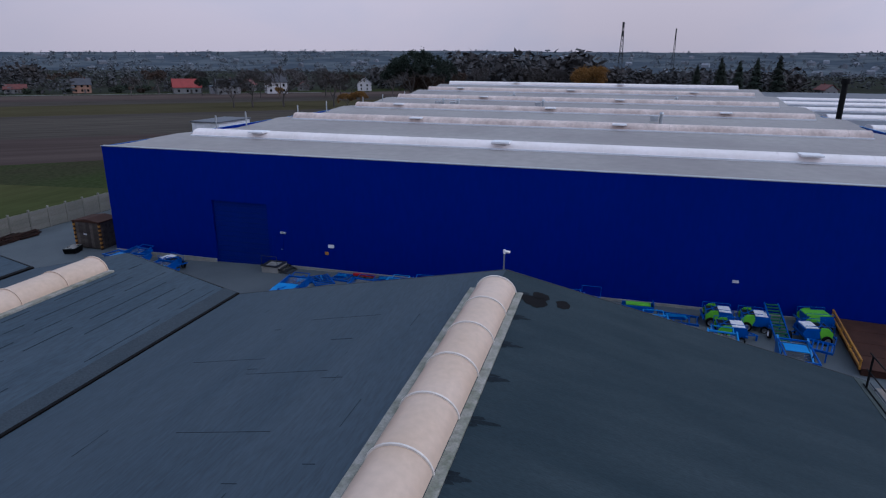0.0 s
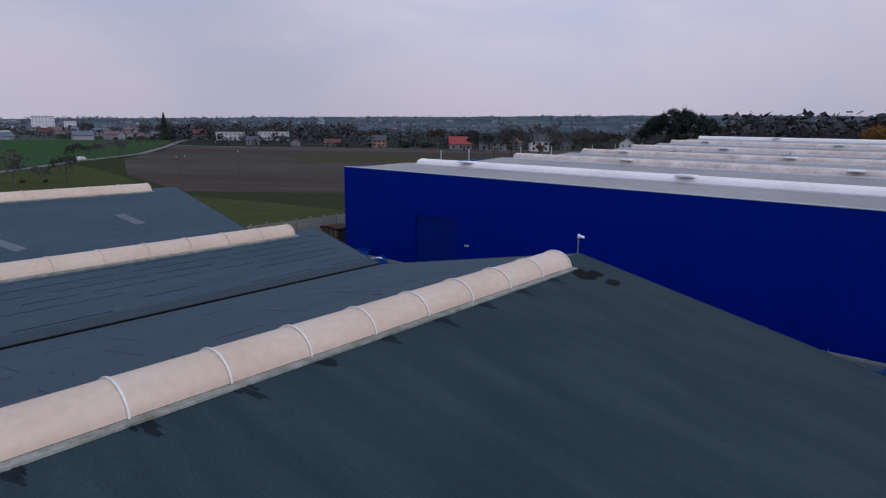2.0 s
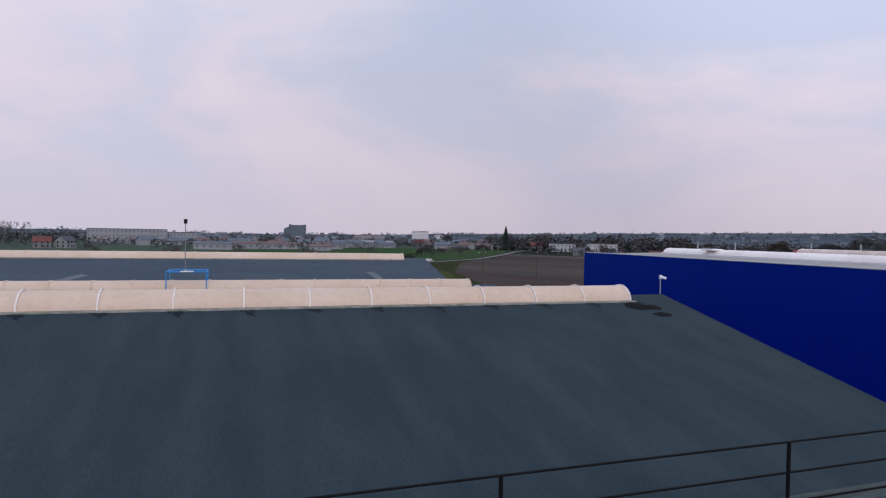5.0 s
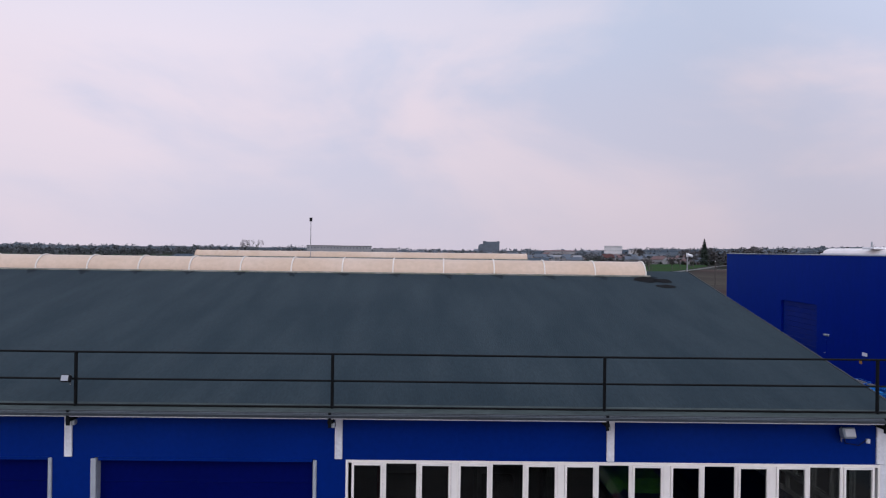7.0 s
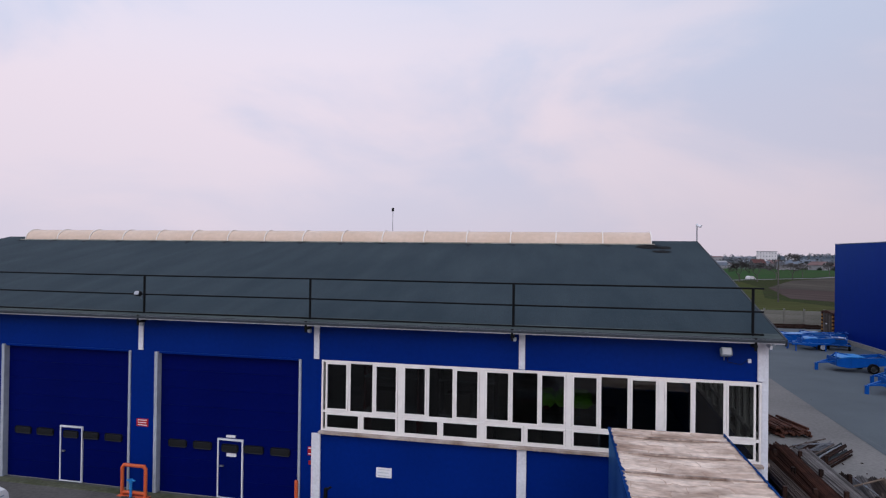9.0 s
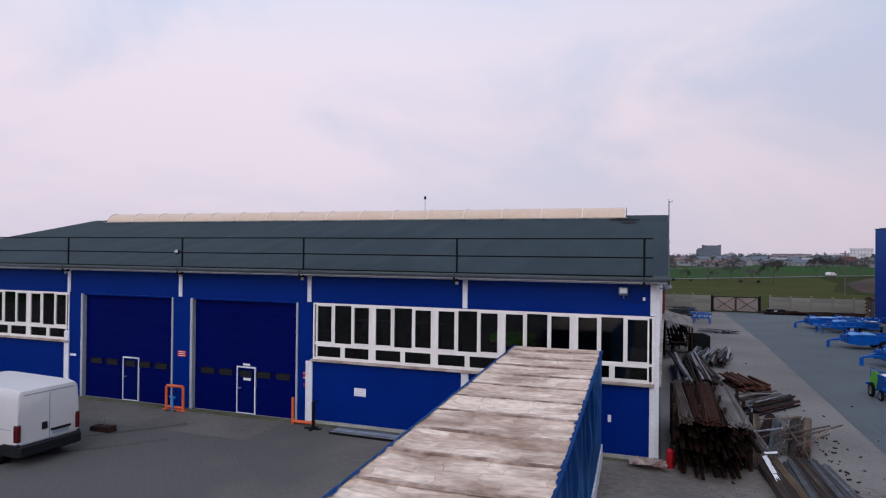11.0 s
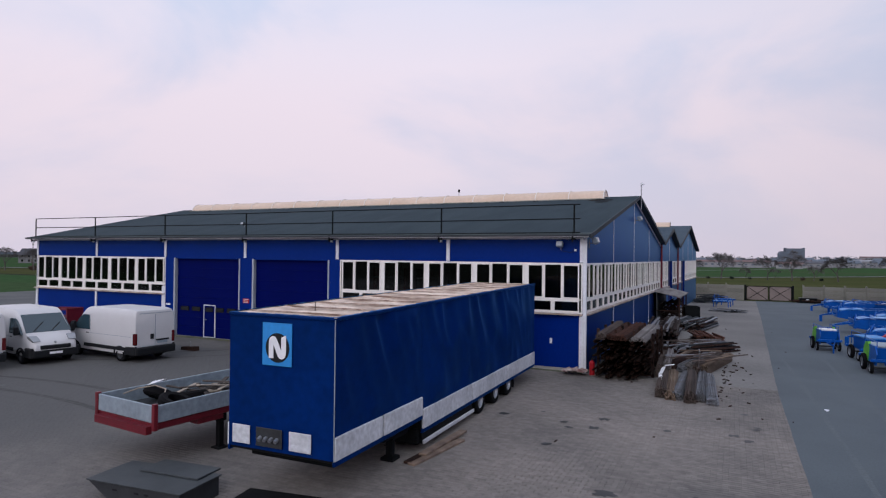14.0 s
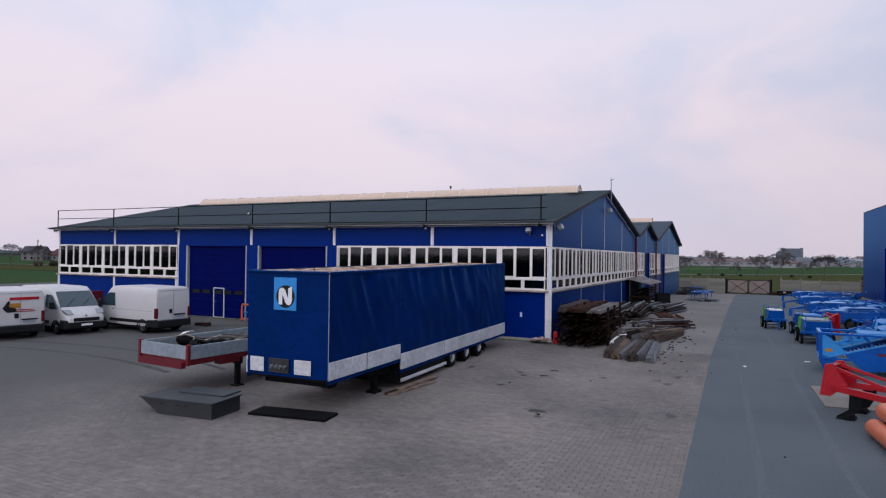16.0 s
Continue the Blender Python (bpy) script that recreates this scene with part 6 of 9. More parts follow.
    part("plate_bar", Shape().soft_box(-2.80, -2.74, -0.70, -0.04, 0.985, 1.06, 0.01), BLACK_PLASTIC, v, "black handle bar over the plate")
    part("plate", Shape().box(-2.782, -2.755, -0.62, -0.10, 0.85, 0.97), GREY_BOARD, v, "plain pale plate")
    part("underbody", Shape().box(-2.4, 2.3, -0.8, 0.8, 0.24, 0.5), BLACK_PLASTIC, v)
    if graphics:
        for y0, y1, z0, z1, mtl in ((-0.75, 0.45, 2.02, 2.16, RED), (-0.55, 0.30, 1.50, 1.54, RED), (0.0, 0.45, 1.62, 1.86, YELLOW), (-0.6, 0.30, 1.42, 1.45, RED)):
            part("lettering_bar", Shape().box(-2.782, -2.758, -y1 if y0 > 0 else y0, -y0 if y0 > 0 else y1, z0, z1), mtl, body, "bar of coloured lettering")
        part("machine_picture", Shape().prism([(0.15, 1.42), (0.55, 1.40), (0.72, 1.62), (0.5, 1.98), (0.42, 1.95), (0.48, 1.7), (0.2, 1.6)], "x", -2.782, -2.758), BLACK_PLASTIC, body, "dark machine silhouette")
    return v


van("panel_van", pose(-19.75, -6.1, 0, 0, 0, 176) @ Matrix.Diagonal((0.96, 0.95, 0.88, 1)), "white panel van parked before the hall, rear doors shut")
van("panel_van", pose(-22.66, -8.25, 0, 0, 0, -10) @ Matrix.Diagonal((0.96, 0.94, 0.86, 1)), "white panel van with black bumper, parked nose out")
van("panel_van", pose(-23.35, -10.75, 0, 0, 0, 168) @ Matrix.Diagonal((0.96, 0.95, 0.87, 1)), "white panel van with red lettering on its rear doors", True)
ldr = thing("red_loader", "red machine frame standing behind the vans", "loader", pose(-30.6, -1.6, 0))
part("boom", Shape().beam((-1.1, -0.45, 1.25), (1.0, -0.45, 1.32), 0.10, 0.12).beam((-1.1, 0.45, 1.25), (1.0, 0.45, 1.32), 0.10, 0.12).box(-1.15, -1.05, -0.5, 0.5, 0.8, 1.3).box(0.92, 1.02, -0.5, 0.5, 0.6, 1.36), DARK_RED, ldr)
part("body", Shape().soft_box(-1.2, 0.9, -0.5, 0.5, 0.35, 0.85, 0.06), DARK_RED, ldr)
for x in (-0.8, 0.2):
    wheel(ldr, x, -0.6, 0.35, 0.25)

# ---- timber and steel stacks by the gable ----
rl = random.Random(33)
rack = thing("steel_rack", "steel cantilever rack loaded with rusty profiles", "rack", pose(0, 0, 0))
for y in (0.2, 1.8, 3.4):
    for x in (0.55, 1.25, 1.95, 2.65):
        part("upright", Shape().soft_box(x - 0.05, x + 0.05, y - 0.05, y + 0.05, 0, 1.80 - 0.08 * (x > 2), 0.008), RUST, rack)
    for z in (0.12, 0.62, 1.12, 1.5):
        part("arm", Shape().box(0.5, 2.7, y - 0.05, y + 0.05, z - 0.06, z), RUST, rack)


def stock(name, label, n, x0, x1, y, z0, z1, material, tilt=1.2, spread=0.6):
    """Many long profiles lying in a rack, too tangled to count."""
    sh = Shape()
    for i in range(n):
        w, h, l = rl.uniform(0.05, 0.13), rl.uniform(0.04, 0.08), rl.uniform(4.2, 5.2)
        sh.soft_box(-w / 2, w / 2, -l / 2, l / 2, 0, h, 0.008, pose(rl.uniform(x0, x1), y + rl.uniform(-spread, spread), rl.uniform(z0, z1), rl.uniform(-0.6, 0.6), rl.uniform(-14, 14), rl.uniform(-tilt, tilt)))
    me = bpy.data.meshes.new(name)
    me.from_pydata(sh.v, [], sh.f)
    me.materials.append(material)
    return tagged(new(name, me), label, "profile stock", kind="stuff")


# near-black rust: the shade inside the rack and lean-to is in the colour
STOCK_DARK = mat("shaded_stock", (0.007, 0.005, 0.004), 0.95, vary=0.4, scale=3, fine=25, bump=0.2, tint=(0.020, 0.009, 0.006), spec=0.04)
for z in (0.14, 0.64, 1.14):
    stock("profile_stock", "dark rusty steel profiles packed in the rack", 50, 0.58, 2.62, 1.75, z - 0.06 * (z < 0.2), z + 0.38, STOCK_DARK, 2.2, 0.75)
RUST_RED = mat("fresh_rust", (0.075, 0.030, 0.020), 0.85, vary=0.4, scale=2, fine=18, bump=0.25, tint=(0.035, 0.016, 0.012), rand=0.35, spec=0.15)
GREY_OLD = mat("old_galvanised", (0.165, 0.18, 0.205), 0.6, metal=0.3, vary=0.35, scale=2, fine=18, bump=0.15, tint=(0.11, 0.10, 0.10), rand=0.4)
BAR_BROWN = mat("brown_grey_bars", (0.080, 0.062, 0.054), 0.8, vary=0.4, scale=2.5, fine=20, bump=0.25, tint=(0.040, 0.028, 0.024), spec=0.2, rand=0.5, stretch=(1, 0.2, 1))
BAR_TAN = mat("tan_bars", (0.150, 0.112, 0.082), 0.8, vary=0.35, scale=2.5, fine=20, bump=0.25, tint=(0.075, 0.050, 0.036), spec=0.2, rand=0.5, stretch=(1, 0.2, 1))
BAR_PALE = mat("pale_grey_timber", (0.235, 0.22, 0.215), 0.85, vary=0.35, scale=2.5, fine=20, bump=0.25, tint=(0.12, 0.105, 0.10), spec=0.15, rand=0.4, stretch=(1, 0.2, 1))


def packs(x0, x1, y0, y1, z0, h, lean, kinds, label, group, fan=2.0, name="steel_profile", cat="profile"):
    """Bars strapped into packs that lie side by side along y, each pack of one kind of bar."""
    wide = (x1 - x0) / len(kinds)
    for i, material in enumerate(kinds):
        a = lean + rl.uniform(-fan, fan)
        cy, ln, hp = (y0 + y1) / 2 + rl.uniform(-0.18, 0.18), (y1 - y0) * rl.uniform(0.92, 1.03), h * rl.uniform(0.8, 1.1)
        bw = rl.choice((0.036, 0.042, 0.055))
        bh = rl.uniform(0.045, 0.065)
        shapes = []
        for q in range(3):
            l = ln * (1 - 0.05 * q)
            shapes.append(Shape().prism([(-bw / 2, 0), (bw / 2, 0), (bw / 2, bh * 0.45), (bw * 0.12, bh * (0.6 + 0.15 * q)), (0, bh), (-bw * 0.2, bh * 0.7), (-bw / 2, bh * 0.5)], "y", -l / 2, l / 2).mesh(name, material))
        base = Matrix.Translation((x0 + wide * (i + 0.5), cy, z0)) @ Matrix.Rotation(radians(a), 4, "Z")
        layers = max(2, int(hp / bh))
        core = Shape()
        for k in range(layers):
            half = wide * 0.49 * (1.0 if k < layers - 2 else 0.86 if k < layers - 1 else 0.62)
            u = -half
            while u < half:
                m = base @ pose(u + bw / 2, rl.uniform(-0.10, 0.10), bh * 0.96 * k + rl.uniform(0, 0.012), rl.uniform(-0.25, 0.25), rl.uniform(-9, 9), rl.uniform(-0.5, 0.5))
                if k < layers - 1:
                    core.prism([(-bw / 2, 0), (bw / 2, 0), (bw / 2, bh * 0.45), (0, bh), (-bw / 2, bh * 0.5)], "y", -ln / 2, ln / 2, m)
                else:
                    tagged(piece(name, rl.choice(shapes), None, m), label, cat, group)
                u += bw * 1.04
        single("profile_heap", core, material, label + ", packed underneath", "profile heap", kind="stuff")


packs(0.62, 1.28, -0.9, 4.4, 1.50, 0.26, 1.5, [BAR_BROWN, RUST_RED], "red-brown rusty profile on top of the rack", "profiles on the rack", 1.2)
packs(1.32, 1.86, -0.8, 4.6, 1.50, 0.30, -1.0, [RUST_RED], "rust-red flat bar on top of the rack", "rust-red bars on the rack", 0.6)
packs(1.92, 2.52, -1.0, 4.2, 1.50, 0.24, 0.5, [BAR_PALE], "pale grey weathered timber on top of the rack", "timbers on the rack", 0.6, "timber", "timber")


def bundle(x0, x1, y0, y1, layers, h, lean, label, meshes_kind, group, joined=False):
    """A heap of old profiles lying side by side along y."""
    if joined:
        for j, mt in enumerate(meshes_kind):
            sh = Shape()
            for k in range(int(layers * (x1 - x0) * 9 / len(meshes_kind))):
                ww, hh, l = rl.uniform(0.06, 0.15), rl.uniform(0.05, 0.10), (y1 - y0) * rl.uniform(0.85, 1.05)
                sh.soft_box(-ww / 2, ww / 2, -l / 2, l / 2, 0, hh, 0.008, pose(rl.uniform(x0, x1), (y0 + y1) / 2 + rl.uniform(-0.15, 0.15), rl.uniform(0, h), rl.uniform(-0.8, 0.8), rl.uniform(-8, 8), lean + rl.uniform(-3, 3)))
            single("profile_heap", sh, mt, label, "profile heap", kind="stuff")
        return
    for k in range(layers):
        x = x0 + 0.1 * k
        while x < x1 - 0.06 * k:
            ww = rl.uniform(0.06, 0.15)
            l = (y1 - y0) * rl.uniform(0.85, 1.05)
            hh = rl.uniform(0.06, 0.13)
            me = Shape().prism([(-ww / 2, 0), (ww / 2, 0), (ww / 2 - 0.01, hh * 0.4), (ww * 0.15, hh * 0.5), (0, hh), (-ww * 0.2, hh * 0.55), (-ww / 2 + 0.01, hh * 0.4)], "y", -l / 2, l / 2).mesh("steel_profile", rl.choice(meshes_kind))
            ob = piece("steel_profile", me, None, pose(x + ww / 2, (y0 + y1) / 2 + rl.uniform(-0.15, 0.15), ground_z(y0) + h * k / layers + rl.uniform(0, 0.02), rl.uniform(-0.8, 0.8), rl.uniform(-8, 8), lean + rl.uniform(-1.4, 1.4)))
            tagged(ob, label, "profile", group)
            x += ww * 0.98


packs(2.98, 4.92, -3.45, 1.05, ground_z(0), 0.36, 1.6, [BAR_BROWN, BAR_TAN, GREY_OLD, BAR_BROWN, GREY_OLD, GREY_OLD], "weathered grey and brown profile in the front heap", "profiles in the front heap", 2.2)
packs(3.15, 5.0, 1.75, 6.2, ground_z(3), 0.44, -7.0, [BAR_TAN, RUST, GREY_OLD, BAR_PALE, BAR_BROWN, BAR_TAN], "weathered profile in the second heap", "profiles in the second heap", 6.0)
packs(2.62, 3.15, 0.6, 4.8, ground_z(3), 0.62, 2.0, [BAR_BROWN, BAR_PALE], "weathered timber profile standing beside the rack", "profiles beside the rack", 1.0)
bundle(3.0, 4.8, 6.8, 10.0, 3, 0.5, -38, "dark profile in the rear heap", [GREY_OLD, RUST, BITUMEN_OLD], "profiles in the rear heap")
bundle(3.4, 4.9, 11.5, 14.0, 3, 0.4, 14, "rusty bar in the far heap", [RUST_RED], "bars in the far heap", True)
bundle(1.0, 2.6, 9.5, 17.0, 4, 0.9, 2, "rusty profile along the gable wall", [RUST, OLD_WOOD, GREY_OLD], "profiles along the wall", True)
bundle(2.0, 4.2, 17.5, 22.0, 3, 0.6, -10, "dark profile near the lean-to", [GREY_OLD, BITUMEN_OLD, RUST], "profiles by the lean-to", True)
bundle(4.0, 6.0, 35.0, 36.5, 2, 0.3, 60, "dark beam lying by the rear hall", [BITUMEN_OLD, GREY_OLD], "beams by the rear hall")
loose = [Shape().prism([(-0.03, 0), (0.03, 0), (0.03, 0.02), (0, 0.045), (-0.03, 0.025)], "y", -l / 2, l / 2).mesh("loose_bar", m) for l, m in ((2.2, BAR_TAN), (3.0, BAR_BROWN), (2.6, BAR_BROWN), (1.6, GREY_OLD))]
for i in range(17):
    x, y, a = (rl.uniform(3.3, 5.0), rl.uniform(2.2, 5.6), rl.uniform(-48, 12)) if i < 11 else (rl.uniform(2.9, 4.4), rl.uniform(6.4, 9.5), rl.uniform(-75, -30))
    tagged(piece("loose_bar", rl.choice(loose), None, pose(x, y, 0.47 + 0.012 * i if i < 11 else 0.52, rl.uniform(-3, 3), rl.uniform(-15, 15), a)), "loose weathered bar lying across the heaps", "bar", "loose bars on the heaps")
foil = wavy(Shape(), (2.98, 0.4, 0.42), (0.13, 0.06, 0.02), (0.02, -1.5, -0.02), 4, 20, 0.05, 51.0, (5, 3))
wavy(foil, (3.0, -1.1, 0.40), (0.12, 0.02, 0.0), (0.22, -1.5, -0.26), 4, 20, 0.05, 53.0, (5, 3))
wavy(foil, (3.05, 0.5, 0.46), (0.35, 0.0, 0.05), (0.02, 0.14, 0.02), 8, 4, 0.04, 55.0, (5, 3))
single("plastic_foil", foil, WHITE_PLASTIC, "twisted white plastic foil over the heap", "foil", smooth=60)
for x, y, h in ((2.7, 23.0, 1.2),):
    bx = thing("steel_bin", "dark rusty steel bin among the heaps", "bin", pose(x, y, 0, 0, 0, 12), "rusty bins")
    part("bin_wall", Shape().ring((-0.5, 0.5, -0.7, 0.7), (-0.47, 0.47, -0.67, 0.67), "z", 0.08, h), BLACK_STEEL, bx)
    part("bin_floor", Shape().box(-0.5, 0.5, -0.7, 0.7, 0.05, 0.1), RUST_SHEET, bx)
    for u in (-0.4, 0.4):
        part("skid", Shape().box(u - 0.05, u + 0.05, -0.7, 0.7, 0, 0.05), RUST_SHEET, bx)

lean = thing("lean_to", "small lean-to with pale board roof over dark steel stock", "lean-to")
sh = Shape().add([(0.5, 19.8, 2.42), (0.6, 26.4, 2.42), (2.3, 26.4, 2.02), (2.2, 19.8, 2.02), (0.5, 19.8, 2.34), (0.6, 26.4, 2.34), (2.3, 26.4, 1.94), (2.2, 19.8, 1.94)],
                 [(0, 1, 2, 3), (4, 7, 6, 5), (0, 4, 5, 1), (1, 5, 6, 2), (2, 6, 7, 3), (3, 7, 4, 0)])
part("roof", sh, BAR_PALE, lean, "dull weathered board roof")
for y in (19.9, 23.1, 26.3):
    part("post", Shape().soft_box(2.08, 2.18, y - 0.05, y + 0.05, 0, 1.96, 0.01), RUST, lean)
    part("shelf_arm", Shape().box(0.6, 2.1, y - 0.04, y + 0.04, 1.0, 1.08).box(0.6, 2.1, y - 0.04, y + 0.04, 0.4, 0.48), RUST, lean)
part("back_panel", Shape().box(0.62, 0.68, 19.9, 26.2, 0, 2.3), BITUMEN_OLD, lean)
for z in (0.48, 1.08):
    stock("profile_stock", "dark profiles packed in the lean-to", 30, 0.8, 2.0, 23.0, z, z + 0.5, STOCK_DARK, 1.5, 0.5)

rags = Shape()
for i, (x, y, s) in enumerate(((-0.45, -0.5, 0.27), (-0.05, -0.55, 0.30), (0.15, -0.75, 0.2), (-0.25, -0.75, 0.24))):
    wavy(rags, (x - s, y - s, 0.10 + 0.03 * i), (2 * s, 0.05, 0.03), (-0.04, 1.6 * s, 0.06), 8, 8, 0.15, 3.0 * i, (6, 6))
single("rag_pile", rags, mat("dirty_rags", (0.40, 0.33, 0.30), 0.9, vary=0.5, scale=4, fine=16, bump=0.2, tint=(0.10, 0.03, 0.03)), "crumpled dirty rags at the hall corner", "rag pile", smooth=60)

# faint tyre tracks on the yard before the vans
TRACK = mat("tyre_track", (0.062, 0.060, 0.059), 0.9, vary=0.4, scale=0.6, fine=6, bump=0.1, tint=(0.080, 0.077, 0.075), spec=0.1)
for cx, cy, r, a0, a1 in ((-15, -32, 19.5, 72, 128), (-15, -32, 21.1, 70, 126), (-30, 8, 17, -75, -35), (-30, 8, 18.6, -74, -38)):
    sh = Shape()
    for i in range(41):
        a = radians(a0 + (a1 - a0) * i / 40)
        w = 0.11 + 0.05 * noise.noise(Vector((i * 0.7, r, 0)))
        sh.v += [(cx + (r - w) * math.cos(a), cy + (r - w) * math.sin(a), 0.0075), (cx + (r + w) * math.cos(a), cy + (r + w) * math.sin(a), 0.0075)]
    sh.f = [(2 * i, 2 * i + 1, 2 * i + 3, 2 * i + 2) for i in range(40)]
    single("tyre_track", sh, TRACK, "faint dark tyre track on the yard", "tyre track", "tyre tracks on the yard")

WORN = mat("worn_asphalt", (0.104, 0.118, 0.127), 0.85, vary=0.25, scale=0.5, fine=14, bump=0.1, tint=(0.093, 0.108, 0.118), spec=0.15)
for x0, bend, w0 in ((8.2, 1.0, 0.09), (9.7, 0.7, 0.11)):
    sh = Shape()
    for i in range(61):
        u = i / 60
        y = -24 + 40 * u
        w = w0 * (0.55 + 0.9 * abs(noise.noise(Vector((i * 0.23, x0, 0))))) * min(1, 8 * u, 8 * (1 - u)) + 0.004
        x = x0 - bend * u * u + 0.06 * noise.noise(Vector((i * 0.15, x0, 4)))
        sh.v += [(x - w, y, 0.0095), (x + w, y, 0.0095)]
    sh.f = [(2 * i, 2 * i + 1, 2 * i + 3, 2 * i + 2) for i in range(60)]
    single("wheel_streak", sh, WORN, "faint pale wheel streak worn into the asphalt", "wheel streak", "wheel streaks on the asphalt")

# debris and stains on the yard
rl = random.Random(8)
deb = Shape()
for _ in range(60):
    if rl.random() < 0.5:
        x, y = rl.gauss(5.3, 0.5), rl.uniform(-3.5, 9)
    else:
        x, y = rl.uniform(-9, 9), rl.uniform(-16, 20)
    s, a = rl.uniform(0.015, 0.065), rl.uniform(0, 3.14)
    deb.beam((x - s * math.cos(a), y - s * math.sin(a), 0.012), (x + s * math.cos(a), y + s * math.sin(a), 0.02), s * rl.uniform(0.4, 1.3), 0.03)
for _ in range(26):
    x, y = 4.95 + abs(rl.gauss(0, 0.35)), rl.uniform(-3.6, 6.0)
    s, a = rl.uniform(0.012, 0.065), rl.uniform(0, 3.14)
    deb.beam((x - s * math.cos(a), y - s * math.sin(a), 0.012), (x + s * math.cos(a), y + s * math.sin(a), 0.03), s * rl.uniform(0.4, 1.0), 0.03)
single("debris", deb, RUST, "scattered rust flakes and chips on the paving", "debris", kind="stuff")
OIL = mat("oil_stain", (0.035, 0.034, 0.034), 0.6, vary=0.3, scale=3, fine=14, bump=0.05)
for i in range(26):
    if i < 18:
        x, y = rl.uniform(-2.0, 6.5), rl.uniform(-14, -1)
    else:
        x, y = rl.uniform(-20, -6), rl.uniform(-14, -3)
    r = rl.uniform(0.04, 0.16)
    pts = []
    for k in range(14):
        a = 2 * math.pi * k / 14
        q = r * (1 + 1.1 * noise.noise(Vector((math.cos(a) * 2 + i * 3.1, math.sin(a) * 2, i))))
        pts.append((x + 1.1 * q * math.cos(a), y + q * math.sin(a), 0.0105 + 0.00005 * i))
    single("oil_stain", Shape().add(pts, [tuple(range(14))]), OIL, "dark oil stain on the yard", "stain", "oil stains on the yard")
single("bird_lime", Shape().add([(8.1 + 0.06 * math.cos(a) * (1 + 0.3 * math.sin(3 * a)), -2.6 + 0.16 * math.sin(a), 0.0105) for a in np.linspace(0, 6.1, 14)], [tuple(range(14))]), WHITE_TRIM, "white splash on the asphalt", "splash")
single("litter", Shape().soft_box(-0.1, 0.1, -0.06, 0.06, 0, 0.03, 0.01), WHITE_PLASTIC, "white scrap of litter on the asphalt", "litter", m=pose(10.3, -0.3, 0, 0, 0, 25))

# ---- machines along the factory wall ----
coat(MACHINE_BLUE, (0.55, 0.8, 1.0), 1.4, 0.3)


def digger(m, label, length=4.2, light=False):
    """A root-crop digger: long trough between sloping side plates, on two wheels, with drawbar."""
    d = thing("root_digger", label, "farm machine", m, "blue farm machines in rows")
    blue = LIGHT_BLUE if light else MACHINE_BLUE
    L = length
    po = [(0.0, 0.42), (0.0, 0.85), (0.35, 0.94), (L * 0.6, 0.98), (L, 1.08), (L + 0.12, 0.86), (L - 0.35, 0.55), (0.7, 0.30)]
    for s in (-0.78, 0.78):
        sp = part("side_plate", Shape().prism(po, "y", s - 0.025, s + 0.025), blue, d, "blue painted side plate")
        part("flange", Shape().beam((0.35, s, 0.95), (L * 0.6, s, 1.0), 0.09, 0.03).beam((L * 0.6, s, 1.0), (L, s, 1.10), 0.09, 0.03), blue, sp)
        for x in (0.25 * L, 0.5 * L, 0.72 * L):
            part("stiffener", Shape().box(x - 0.03, x + 0.03, s - 0.045, s + 0.045, 0.48, 0.92), blue, sp)
    bar = Shape().cyl((0, -0.75, 0), (0, 0.75, 0), 0.016, 6).mesh("web_bar", STEEL)
    for i in range(18):
        u = i / 17
        piece("web_bar", bar, d, Matrix.Translation((0.35 + u * (L - 0.6), 0, 0.55 + 0.36 * u)))
    for x, z in ((0.15, 0.75), (L * 0.5, 0.94), (L - 0.15, 1.02)):
        part("cross_tube", Shape().soft_box(x - 0.05, x + 0.05, -0.78, 0.78, z - 0.05, z + 0.05, 0.01), blue, d)
    part("drawbar", Shape().beam((0.1, -0.5, 0.7), (-0.9, 0, 0.5), 0.08, 0.1).beam((0.1, 0.5, 0.7), (-0.9, 0, 0.5), 0.08, 0.1).soft_box(-1.05, -0.85, -0.06, 0.06, 0.0, 0.5, 0.01), blue, d)
    part("hitch_tower", Shape().beam((0.1, -0.4, 0.85), (0.25, 0, 1.22), 0.07, 0.07).beam((0.1, 0.4, 0.85), (0.25, 0, 1.22), 0.07, 0.07).beam((0.25, 0, 1.22), (1.5, 0, 0.98), 0.06, 0.06), blue, d)
    part("rear_frame", Shape().beam((L - 0.2, -0.6, 1.02), (L + 0.4, -0.6, 1.14), 0.05, 0.05).beam((L - 0.2, 0.6, 1.02), (L + 0.4, 0.6, 1.14), 0.05, 0.05).beam((L + 0.4, -0.6, 1.14), (L + 0.4, 0.6, 1.14), 0.05, 0.05), blue, d)
    part("hood", Shape().prism([(0.25, 0.96), (0.7, 1.05), (L * 0.5, 1.07), (L * 0.5, 1.03), (0.7, 1.01), (0.25, 0.92)], "y", -0.74, 0.74), blue if length > 3.9 else LIGHT_BLUE, d, "blue sheet hood")
    part("front_panel", Shape().soft_box(-0.02, 0.03, -0.74, 0.74, 0.42, 0.95, 0.01), blue, d)
    for s in (-0.98, 0.98):
        wheel(d, L * 0.62, s, 0.34, 0.22, WHITE_PLASTIC if "white hubs" in label else DARK_METAL)
